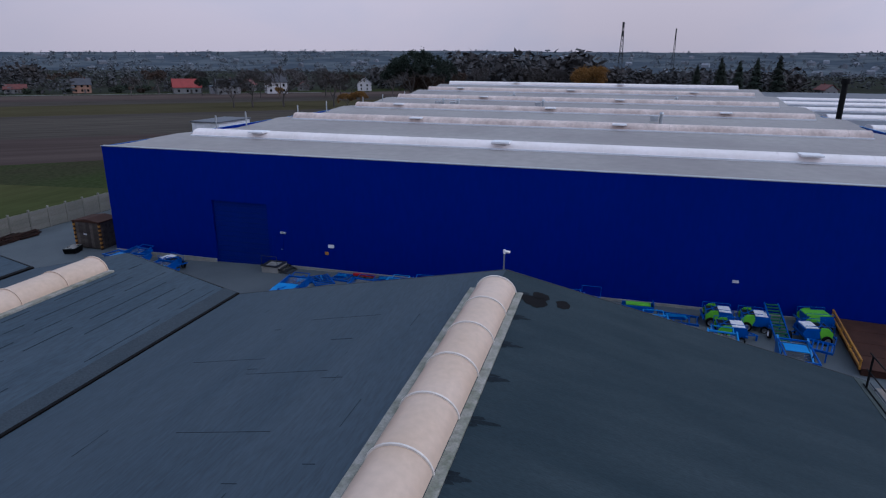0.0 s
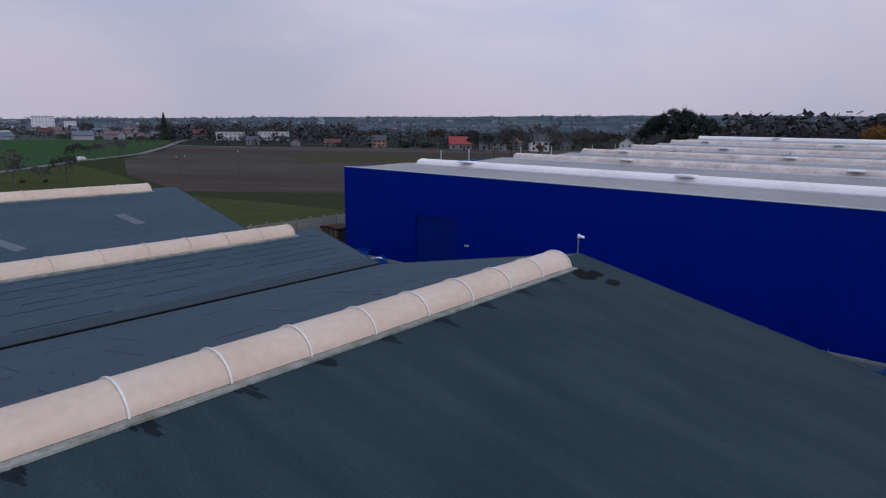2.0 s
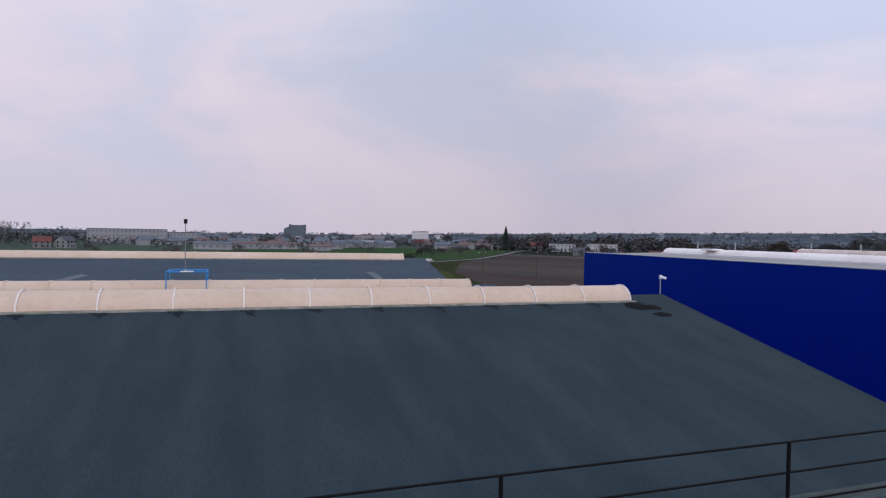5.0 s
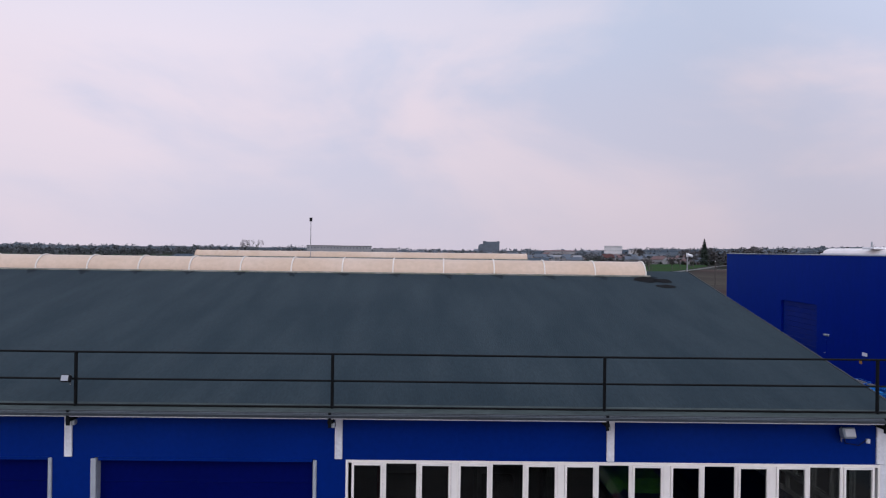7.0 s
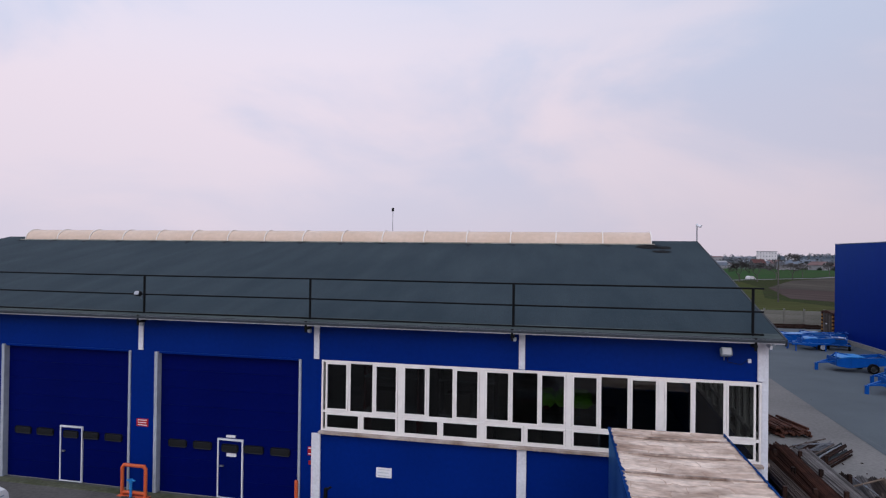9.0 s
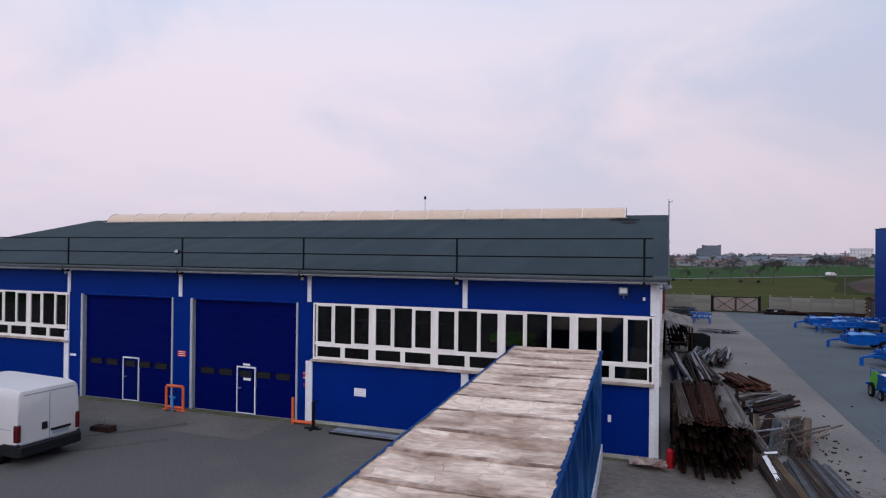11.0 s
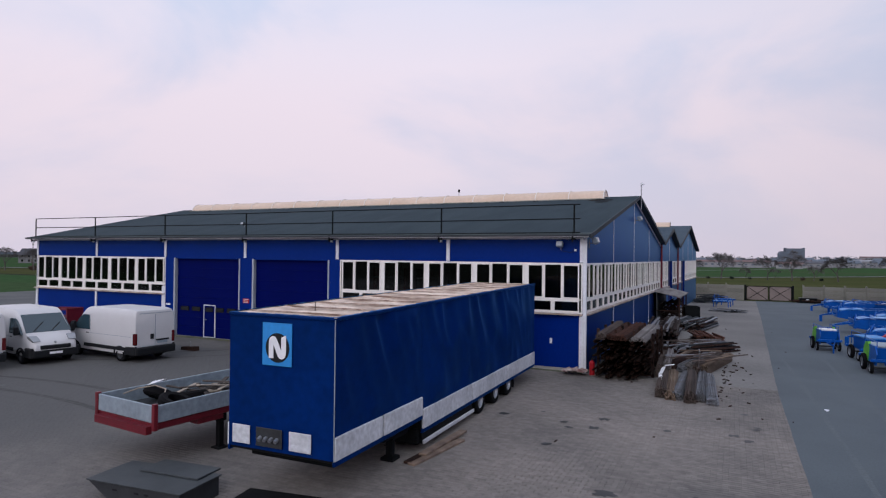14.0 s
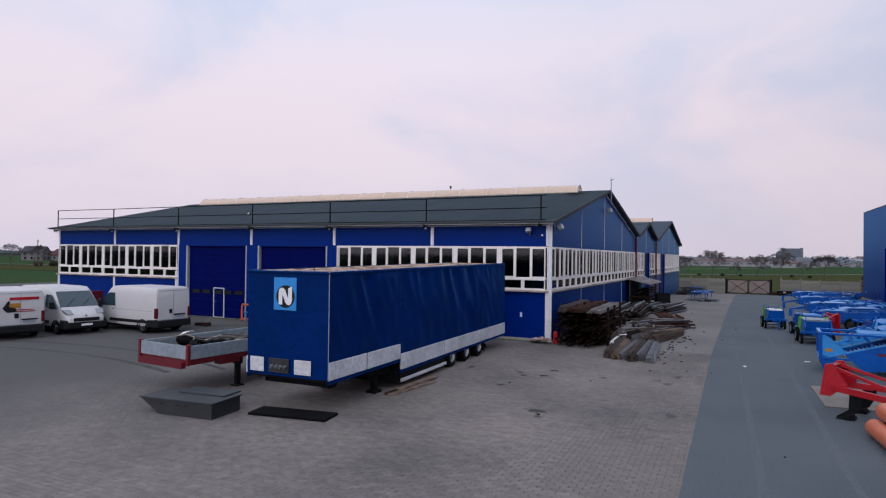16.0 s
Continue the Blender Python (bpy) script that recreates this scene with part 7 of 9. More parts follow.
    part("axle", Shape().cyl((L * 0.62, -0.95, 0.34), (L * 0.62, 0.95, 0.34), 0.05, 8).box(L * 0.62 - 0.05, L * 0.62 + 0.05, -0.78, -0.70, 0.3, 0.7).box(L * 0.62 - 0.05, L * 0.62 + 0.05, 0.70, 0.78, 0.3, 0.7), DARK_METAL, d)
    return d


def planter(m, label, cover=WHITE_PLASTIC, cheeks=True):
    """A small two-wheeled planter: green cheek plates, covered hopper, blue frame with railing."""
    p = thing("planter", label, "farm machine", m, "planters in the yard")
    for s in (-0.62, 0.62):
        if cheeks:
            part("cheek_plate", Shape().prism([(-0.75, 0.40), (-0.15, 0.36), (0.0, 0.80), (-0.10, 1.08), (-0.5, 1.04), (-0.8, 0.72)], "y", s - 0.05, s + 0.05), GREEN_PAINT, p, "lime green cheek plate")
            part("side_plate", Shape().prism([(-0.14, 0.36), (0.75, 0.32), (0.92, 0.72), (0.72, 1.0), (-0.06, 1.0), (0.0, 0.80)], "y", s - 0.03, s + 0.03), MACHINE_BLUE, p, "blue side plate")
        wheel(p, -0.45, s * 1.22, 0.30, 0.18)
        wheel(p, 0.55, s * 1.22, 0.22, 0.14)
        part("handrail", Shape().path([(-0.85, s * 0.95, 0.6), (-0.85, s * 0.95, 1.16), (0.8, s * 0.95, 1.16), (0.8, s * 0.95, 0.6)], 0.02, 6), MACHINE_BLUE, p)
    part("hopper", Shape().prism([(-0.65, 0.45), (0.6, 0.40), (0.8, 0.95), (-0.75, 0.95)], "y", -0.55, 0.55), MACHINE_BLUE, p, "blue hopper")
    half = cover is WHITE_PLASTIC
    part("cover", wavy(Shape(), (0.0 if half else -0.72, -0.54, 1.0), (0.72 if half else 1.45, 0, 0), (0, 1.08, 0), 10, 8, 0.09 if half else 0.05, 4.0, (3, 3)).box(0.02 if half else -0.7, 0.72, -0.53, 0.53, 0.955, 0.975), cover, p, "pale sheet cover", 60)
    if half:
        # flat black plate paints the shade inside an open hopper
        part("hopper_opening", Shape().box(-0.70, 0.0, -0.50, 0.50, 0.952, 0.958), BLACK_PLASTIC, p, "black plate standing for the shade in the hopper")
        part("cross_bar", Shape().beam((-0.72, -0.5, 1.02), (0.0, 0.45, 1.02), 0.04, 0.04).beam((-0.36, -0.54, 1.03), (-0.36, 0.54, 1.03), 0.04, 0.04), MACHINE_BLUE, p)
    part("frame", Shape().soft_box(-1.0, 1.0, -0.05, 0.05, 0.38, 0.48, 0.01).soft_box(-0.95, -0.85, -0.85, 0.85, 0.45, 0.55, 0.01).soft_box(0.75, 0.85, -0.85, 0.85, 0.45, 0.55, 0.01), MACHINE_BLUE, p)
    part("axle", Shape().cyl((-0.45, -0.75, 0.30), (-0.45, 0.75, 0.30), 0.04, 8).cyl((0.55, -0.75, 0.22), (0.55, 0.75, 0.22), 0.035, 8).box(-0.5, -0.4, -0.04, 0.04, 0.3, 0.42), DARK_METAL, p)
    part("hitch", Shape().beam((0.95, -0.3, 0.45), (1.6, 0, 0.35), 0.06, 0.06).beam((0.95, 0.3, 0.45), (1.6, 0, 0.35), 0.06, 0.06).box(1.5, 1.6, -0.04, 0.04, 0, 0.36), MACHINE_BLUE, p)
    return p


SLAT_GREEN = mat("dark_green_slat", (0.012, 0.11, 0.045), 0.5, vary=0.2)


def elevator(m):
    e = thing("slat_elevator", "blue elevator ladder with dark green slats leaning on its cart", "elevator", m)
    for s in (-0.40, 0.40):
        part("side_rail", Shape().beam((-1.9, s, 0.15), (1.9, s, 1.35), 0.06, 0.14), MACHINE_BLUE, e)
    for i in range(13):
        u = -1.75 + i * 0.29
        part("slat", Shape().box(u - 0.05, u + 0.05, -0.37, 0.37, 0.74 + u * 0.316, 0.80 + u * 0.316), SLAT_GREEN, e, "dark green slat")
    for s in (-0.55, 0.55):
        wheel(e, -0.6, s, 0.3, 0.16, WHITE_PLASTIC)
        part("strut", Shape().beam((-0.6, s * 0.9, 0.3), (0.9, s * 0.9, 0.98), 0.05, 0.05).beam((1.3, s * 0.9, 0), (1.2, s * 0.9, 1.08), 0.05, 0.05), MACHINE_BLUE, e)
    return e


def ladder_frame(m, label, L=3.4, low=False):
    """A bare welded chassis frame on trestle legs."""
    f = thing("chassis_frame", label, "chassis frame", m, "bare blue chassis frames")
    z = 0.0 if low else 0.55
    for s in (-0.7, 0.7):
        part("rail", Shape().soft_box(-L / 2, L / 2, s - 0.05, s + 0.05, z, z + 0.14, 0.012), MACHINE_BLUE, f)
    for i in range(6):
        x = -L / 2 + 0.1 + i * (L - 0.2) / 5
        part("rung", Shape().soft_box(x - 0.04, x + 0.04, -0.65, 0.65, z + 0.02, z + 0.11, 0.01), MACHINE_BLUE, f)
    if low:
        for k, a in enumerate((0.2, -0.15, 0.32)):
            part("loose_plate", Shape().prism([(-L * 0.3, 0.0), (L * 0.32, 0.0), (L * 0.22, 0.16), (-L * 0.2, 0.22)], "y", -0.3 + 0.25 * k, -0.26 + 0.25 * k, pose(0.1 * k, 0, 0.14, 12 - 14 * k, 0, 25 * a)), LIGHT_BLUE if k == 1 else MACHINE_BLUE, f, "blue sheet plate")
        return f
    for x in (-L / 2 + 0.3, L / 2 - 0.3):
        for s in (-0.7, 0.7):
            part("leg", Shape().soft_box(x - 0.04, x + 0.04, s - 0.04, s + 0.04, 0, 0.55, 0.01), MACHINE_BLUE, f)
    part("upright", Shape().path([(-L / 2, -0.7, 0.65), (-L / 2, -0.7, 1.15), (-L / 2, 0.7, 1.15), (-L / 2, 0.7, 0.65)], 0.022, 6), MACHINE_BLUE, f)
    return f


# rows facing the drive
digger(spot(13.3, 44.6, 4), "long blue root digger in the far row", 4.6)
ladder_frame(spot(14.6, 40.6, 8), "bare blue chassis frame on the asphalt", 3.0)
digger(spot(15.8, 46.4, -6), "blue root digger beside the factory corner", 3.6)
digger(spot(14.4, 41.6, -3), "blue root digger with white hubs near the wall", 2.4)
digger(spot(12.4, 29.4, 2), "blue root digger in the middle row", 3.4)
digger(spot(12.3, 21.8, 3), "blue root digger with white hubs in the middle row", 4.6)
digger(spot(13.4, 17.2, 2), "blue root digger close to the drive", 4.4)
planter(spot(9.80, 12.4, -82) @ Matrix.Diagonal((0.85, 0.66, 1.10, 1)), "small planter with lime green cheeks and white cover")
planter(spot(11.2, 6.2, -86) @ Matrix.Diagonal((1.1, 0.85, 1.15, 1)), "blue planter with grey flat cover and green cheeks", GREY_BOARD)
digger(spot(12.0, 14.6, -14), "blue root digger with raised tail", 3.2)
planter(spot(11.3, 9.6, -80) @ Matrix.Diagonal((1.0, 0.9, 1.1, 1)), "blue planter with light blue cover", LIGHT_BLUE, False)
digger(spot(13.8, 8.6, 8), "blue root digger in the near row", 3.2)
digger(spot(13.2, 5.0, 4), "blue root digger with light blue plates", 2.6, True)
digger(spot(12.0, 1.6, -4), "light blue root digger with flat top", 2.3, True)
hv = thing("root_harvester", "large blue root harvester with long sloping side plates", "farm machine", pose(10.47, -2.6, 0, 0, 0, -3), "blue farm machines in rows")
for y in (0.0, 1.5):
    hp = part("side_plate", Shape().prism([(0.70, 0.72), (2.7, 1.36), (3.0, 1.45), (3.1, 1.1), (2.9, 0.35), (1.25, 0.14)], "y", y - 0.025, y + 0.025), MACHINE_BLUE, hv, "blue painted side plate")
    part("flange", Shape().beam((0.25, y, 0.58), (3.02, y, 1.48), 0.10, 0.05), LIGHT_BLUE, hp)
    part("lettering_bar", Shape().box(1.65, 2.05, y - 0.030, y - 0.026, 0.72, 0.80), DARK_RED, hp, "dark red lettering bar")
    part("top_bar", Shape().soft_box(0.0, 2.85, y - 0.04, y + 0.04, 1.34, 1.42, 0.012), MACHINE_BLUE, hv)
    part("front_post", Shape().soft_box(-0.04, 0.06, y - 0.05, y + 0.05, 0.42, 1.40, 0.012), MACHINE_BLUE, hv)
    part("coulter_disc", Shape().cyl((0.34, y - 0.015, 0.30), (0.34, y + 0.015, 0.30), 0.30, 20).cyl((0.34, y - 0.06, 0.30), (0.34, y + 0.06, 0.30), 0.08, 12), MACHINE_BLUE, hv, "blue coulter disc", 40)
    gp = part("gusset_plate", Shape().prism([(0.06, 1.34), (0.80, 0.76), (0.30, 0.56), (0.06, 0.62)], "y", y - 0.02, y + 0.02), LIGHT_BLUE, hv, "light blue gusset plate")
    part("label_plate", Shape().box(0.14, 0.36, y - 0.026, y - 0.022, 0.76, 0.87), YELLOW, gp, "small yellow label")
    part("lower_bar", Shape().soft_box(0.0, 0.9, y - 0.04, y + 0.04, 0.48, 0.56, 0.012), MACHINE_BLUE, hv)
    part("strut", Shape().beam((1.3, y, 1.36), (1.55, y, 1.0), 0.05, 0.05).beam((2.1, y, 1.36), (2.25, y, 1.2), 0.05, 0.05), MACHINE_BLUE, hv)
    gb = part("gearbox_cover", Shape().cyl((2.62, y - 0.03, 0.72), (2.62, y - 0.16, 0.72), 0.29, 20).cyl((2.62, y - 0.16, 0.72), (2.62, y - 0.20, 0.72), 0.29, 20, 0.18), RED, hv, "round red drive cover", 40)
    wheel(hv, 2.3, y * 1.27 - 0.2, 0.36, 0.24, DARK_METAL)
hb = Shape().cyl((0, 0.02, 0), (0, 1.48, 0), 0.018, 6).mesh("web_bar", STEEL)
for k in range(17):
    piece("web_bar", hb, hv, Matrix.Translation((0.75 + 0.125 * k, 0, 0.62 + 0.038 * k)))
for x, z in ((0.0, 1.38), (0.0, 0.52), (1.6, 0.5), (2.8, 1.38), (2.98, 1.1)):
    part("cross_tube", Shape().soft_box(x - 0.05, x + 0.05, 0.0, 1.5, z - 0.05, z + 0.05, 0.012), MACHINE_BLUE, hv)
part("feed_sheet", Shape().prism([(1.15, 1.44), (2.1, 1.44), (2.45, 1.28), (2.42, 1.24), (2.08, 1.40), (1.15, 1.40)], "y", 0.25, 1.4), LIGHT_BLUE, hv, "light blue feed sheet")
part("axle", Shape().cyl((2.3, -0.2, 0.36), (2.3, 1.7, 0.36), 0.05, 8).box(2.25, 2.35, 0.03, 0.09, 0.36, 0.6).box(2.25, 2.35, 1.41, 1.47, 0.36, 0.6), DARK_METAL, hv)
digger(spot(13.9, 24.9, -2), "blue root digger set back from the drive", 2.8)
ladder_frame(spot(16.6, 14.4, 6), "bare blue chassis frame in the near rows", 2.6)
ladder_frame(spot(16.9, 11.2, -8), "bare blue chassis frame beside the hitch", 2.4)
for i, (x, y, a) in enumerate(((15.6, 9.8, 12), (17.2, 16.8, -6), (15.4, 20.6, 4), (14.4, 19.4, 5), (14.9, 22.6, -4), (15.2, 12.4, 20))):
    if i % 2:
        ladder_frame(spot(x, y, a), "bare blue chassis frame packed among the machines", 2.8)
    else:
        digger(spot(x, y, a), "blue root digger packed close to its neighbours", 2.5, i == 4)
for i, (x, y, a) in enumerate(((14.6, 7.0, 4), (15.8, 6.6, -8), (13.9, 3.2, 6))):
    pal = thing("parts_pallet", "wooden pallet with tan conveyor rollers", "pallet", spot(x, y, a), "pallets with machine parts")
    for k in range(5):
        part("deck_board", Shape().soft_box(-0.6, 0.6, -0.4 + 0.18 * k, -0.28 + 0.18 * k, 0.10, 0.125, 0.004), OLD_WOOD, pal)
    for k in range(3):
        part("bearer", Shape().box(-0.6, 0.6, -0.38 + 0.33 * k, -0.28 + 0.33 * k, 0.0, 0.10), OLD_WOOD, pal)
    for k in range(5):
        part("roller", Shape().cyl((-0.7, -0.32 + 0.16 * k, 0.20), (0.7, -0.32 + 0.16 * k, 0.20), 0.07, 12), PALE_WOOD if k % 2 else RED, pal, "", 40)
# beside the wall
planter(spot(18.0, 1.15, -90), "planter with white cover and green cheeks by the factory wall")
planter(spot(17.9, -0.95, -92), "planter with white cover by the factory wall")
planter(spot(15.75, 0.75, -88), "blue planter with crumpled white cover")
elevator(spot(17.1, -2.15, 2))
planter(spot(19.0, -4.7, -80), "blue planter with lime green parts near the yellow rail", GREEN_PAINT)
planter(spot(16.9, -4.1, 100), "blue planter with pale cover near the yellow rail")
ladder_frame(spot(14.6, -3.8, 70), "bare blue frame beside the planters", 1.4)
ladder_frame(spot(17.9, 3.5, 84), "bare blue frame lying along the factory wall", 2.6, True)
ladder_frame(spot(16.6, 4.2, 80), "bare blue frame lying before the factory wall", 2.2, True)
gs = thing("slat_conveyor", "low blue conveyor bed with lime green slats", "conveyor", spot(18.9, 6.0, 92))
for y in (-0.4, 0.4):
    part("side_rail", Shape().soft_box(-1.0, 1.0, y - 0.05, y + 0.05, 0.0, 0.40, 0.012), MACHINE_BLUE, gs)
for k in range(4):
    part("slat", Shape().soft_box(-0.85, 0.75, -0.28 + 0.15 * k, -0.18 + 0.15 * k, 0.38, 0.46, 0.01), GREEN_PAINT, gs, "lime green slat")
part("end_plate", Shape().box(-1.04, -1.0, -0.45, 0.45, 0.0, 0.62), MACHINE_BLUE, gs)
single("tube_hoop", Shape().path([(19.7, 9.75, 0), (19.7, 9.75, 1.05), (19.7, 8.45, 1.05), (19.7, 8.45, 0)], 0.02, 6), MACHINE_BLUE, "thin blue tube hoop leaning by the factory wall", "hoop", smooth=40)
ladder_frame(spot(19.0, 11.6, 90), "bare blue chassis frame lying against the wall", 2.6, True)
rf = thing("red_tool_bar", "low red tool bar lying by the factory wall", "tool bar", spot(19.3, 26.0, 88))
part("bar", Shape().soft_box(-0.9, 0.9, -0.12, 0.12, 0.18, 0.36, 0.02), RED, rf)
for x in (-0.7, 0.0, 0.7):
    part("shank", Shape().soft_box(x - 0.06, x + 0.06, -0.3, 0.3, 0.0, 0.2, 0.015), DARK_METAL, rf)
ladder_frame(spot(19.2, 24.2, 93), "dark blue frame lying beside the red tool bar", 1.6, True)
ladder_frame(spot(18.9, 27.6, 86), "blue frame with plates lying by the wall", 1.6, True)
ladder_frame(spot(17.9, 28.9, 40), "blue frame with loose plates lying on the asphalt", 2.2, True)
ladder_frame(spot(17.2, 30.2, -20), "blue frame with plates heaped on it", 1.8, True)
planter(spot(17.6, 42.0, 70), "blue cart with white sheet near the roller gate", WHITE_PLASTIC, False)
ladder_frame(spot(18.2, 47.2, 75), "bare blue frame at the factory corner", 3.6)
for x, y, a in ((4.4, 45.0, 80), (4.6, 50.2, 20)):
    ladder_frame(spot(x, y, a), "light blue trestle frame near the yard gate", 1.8)

red = thing("red_subsoiler", "red subsoiler with black curved tines on the asphalt", "subsoiler", pose(9.98, -8.95, 0.11, 0, 0, -24) @ Matrix.Scale(0.92, 4))
part("headstock", Shape().prism([(-0.10, 0.42), (0.16, 0.42), (0.55, 0.78), (0.42, 0.98), (0.20, 1.32), (0.02, 1.28)], "y", -0.48, -0.38).prism([(-0.10, 0.42), (0.16, 0.42), (0.55, 0.78), (0.42, 0.98), (0.20, 1.32), (0.02, 1.28)], "y", 0.38, 0.48).prism([(-0.06, 0.6), (0.10, 0.6), (0.2, 1.25), (0.05, 1.25)], "y", -0.4, 0.4), RED, red, "glossy red headstock")
part("main_beam", Shape().beam((0.2, -0.44, 0.66), (2.0, -0.86, 0.58), 0.13, 0.16).beam((0.2, 0.44, 0.66), (2.0, 0.86, 0.58), 0.13, 0.16).soft_box(1.9, 2.08, -0.9, 0.9, 0.50, 0.68, 0.02), RED, red, "red V-shaped main beam")
part("top_brace", Shape().beam((0.1, -0.3, 1.22), (1.95, -0.6, 0.70), 0.06, 0.08).beam((0.1, 0.3, 1.22), (1.95, 0.6, 0.70), 0.06, 0.08), RED, red)
for x, y in ((0.75, -0.57), (0.75, 0.57), (1.75, -0.80), (1.75, 0.80)):
    tn = part("tine", Shape().prism([(x - 0.10, 0.60), (x + 0.22, 0.58), (x + 0.20, 0.36), (x + 0.05, 0.08), (x - 0.42, -0.12), (x - 0.38, -0.05), (x - 0.12, 0.16)], "y", y - 0.03, y + 0.03), BLACK_STEEL, red, "black curved tine")
    part("wing", Shape().prism([(x - 0.42, -0.12), (x - 0.05, 0.02), (x + 0.05, -0.06)], "y", y - 0.16, y + 0.16), BLACK_STEEL, tn)
single("cardboard_sheet", Shape().soft_box(-0.75, 0.75, -1.45, 1.45, 0, 0.03, 0.008), mat("brown_board", (0.21, 0.18, 0.155), 0.85, vary=0.25, scale=1.2, fine=12, bump=0.1), "flat brown board lying under the red subsoiler", "board", m=pose(10.66, -6.95, 0.008, 0, 0, 1))
red2 = thing("red_hitch_frame", "red hitch frame among the blue machines", "hitch frame", pose(12.3, 11.6, 0, 0, 0, 40))
part("frame", Shape().beam((-0.7, -0.3, 0.5), (0.5, -0.3, 1.0), 0.12, 0.14).beam((-0.7, 0.3, 0.5), (0.5, 0.3, 1.0), 0.12, 0.14).soft_box(-0.1, 0.1, -0.5, 0.5, 0.6, 0.8, 0.02), RED, red2)
for x in (-0.7, 0.5):
    part("leg", Shape().soft_box(x - 0.05, x + 0.05, -0.4, 0.4, 0, 0.5 + 0.5 * (x > 0), 0.01), RED, red2)
for i, (a, b) in enumerate((((10.58, -11.15, 0.21), (11.0, -15.3, 0.21)), ((11.03, -11.1, 0.21), (11.45, -15.2, 0.21)), ((10.80, -11.0, 0.56), (11.22, -15.1, 0.56)))):
    pv = Vector(b) - Vector(a)
    ob = thing("drain_pipe", "orange plastic drain pipe stacked on the asphalt", "pipe", None, "orange drain pipes")
    k = Shape()
    n = 22
    d = pv.normalized()
    u = d.orthogonal().normalized()
    w = d.cross(u)
    for p, r in ((Vector(a), 0.2), (Vector(b), 0.2), (Vector(b), 0.185), (Vector(a), 0.185)):
        k.v += [tuple(p + (u * math.cos(2 * math.pi * j / n) + w * math.sin(2 * math.pi * j / n)) * r) for j in range(n)]
    for q in range(4):
        k.f += [(q * n + j, q * n + (j + 1) % n, ((q + 1) % 4) * n + (j + 1) % n, ((q + 1) % 4) * n + j) for j in range(n)]
    part("tube", k, mat("orange_plastic", (0.55, 0.15, 0.07), 0.4, vary=0.12, scale=2, fine=12, bump=0.03), ob, "", 40)
    part("socket", Shape().cyl(Vector(b) - d * 0.3, Vector(b) - d * 0.05, 0.215, 22, caps=False), ORANGE, ob, "", 40)

deck = thing("loading_deck", "low rusty steel loading deck with yellow edge rail", "deck", pose(20, -5.93, 0, 0, 0, -6.1) @ Matrix.Translation((-20, 6.2, 0)))
for i in range(4):
    part("plate", Shape().soft_box(12.6 + 1.85 * i, 14.42 + 1.85 * i, -15.0, -6.3, 0.40, 0.46, 0.01), RUST_SHEET, deck, "rusty steel plate")
part("frame", Shape().box(12.7, 19.9, -14.9, -6.4, 0.0, 0.40), RUST_SHEET, deck)
for z in (0.55, 0.95):
    part("edge_rail", Shape().soft_box(12.5, 20.0, -6.28, -6.18, z - 0.05, z + 0.07, 0.01), YELLOW, deck, "yellow painted edge rail")
for x in (12.6, 14.9, 17.3, 19.9):
    part("rail_post", Shape().soft_box(x - 0.05, x + 0.05, -6.29, -6.19, 0.4, 1.0, 0.01), YELLOW, deck)

crates = thing("tool_shed", "small dark timber shed with rusty yellow corner posts", "shed", spot(21.9, 53.3))
part("body", Shape().soft_box(-1.05, 1.05, -1.35, 1.35, 0.05, 2.45, 0.03), OLD_WOOD, crates, "dark weathered boards")
for x in (-1.0, -0.6, -0.2, 0.2, 0.6):
    part("board", Shape().soft_box(x, x + 0.34, -1.38, -1.35, 0.12, 2.4, 0.008), OLD_WOOD, crates)
for y in (-1.0, -0.62, -0.24, 0.14, 0.52, 0.9):
    part("board", Shape().soft_box(-1.08, -1.05, y, y + 0.33, 0.12, 2.4, 0.008), OLD_WOOD, crates)
part("latch_plate", Shape().box(-1.10, -1.08, 0.1, 0.45, 1.3, 1.42), ALU, crates, "pale metal latch plate")
for x in (-1.07, 1.07):
    for y in (-1.37, 1.37):
        post = part("corner_post", Shape().soft_box(x - 0.08, x + 0.08, y - 0.08, y + 0.08, 0, 2.5, 0.01), RUST_SHEET, crates, "rusty corner post")
        for k in range(6):
            part("paint_band", Shape().box(x - 0.085, x + 0.085, y - 0.085, y + 0.085, 0.2 + 0.38 * k, 0.40 + 0.38 * k), YELLOW, post, "worn yellow paint band")
part("roof", Shape().prism([(-1.5, 2.5), (1.5, 2.5), (1.5, 2.58), (0, 2.78), (-1.5, 2.58)], "x", -1.2, 1.2), RUST_SHEET, crates, "dark red-brown sheet roof")
skip = thing("low_skip", "low dark steel skip with pale rubble beside the shed", "skip", spot(19.6, 53.9, 20))
part("body", Shape().prism([(-0.8, 0.5), (-0.55, 0.0), (0.55, 0.0), (0.8, 0.5)], "y", -0.5, 0.5), BLACK_STEEL, skip)
part("rubble", wavy(Shape(), (-0.7, -0.42, 0.52), (1.4, 0, 0), (0, 0.84, 0), 12, 8, 0.12, 41.0, (3, 3)), CONCRETE, skip, "pale rubble", 40)
lb = thing("steel_box", "low dark steel box by the yard gate", "steel box", spot(13.75, 62.6, 3))
part("body", Shape().soft_box(-0.95, 0.95, -0.4, 0.4, 0.06, 0.62, 0.02), BLACK_STEEL, lb)
part("lid", Shape().soft_box(-0.98, 0.98, -0.43, 0.43, 0.62, 0.68, 0.01), DARK_METAL, lb)
part("label_plate", Shape().box(-0.25, 0.1, -0.412, -0.40, 0.36, 0.52), ALU, lb, "small pale plate")
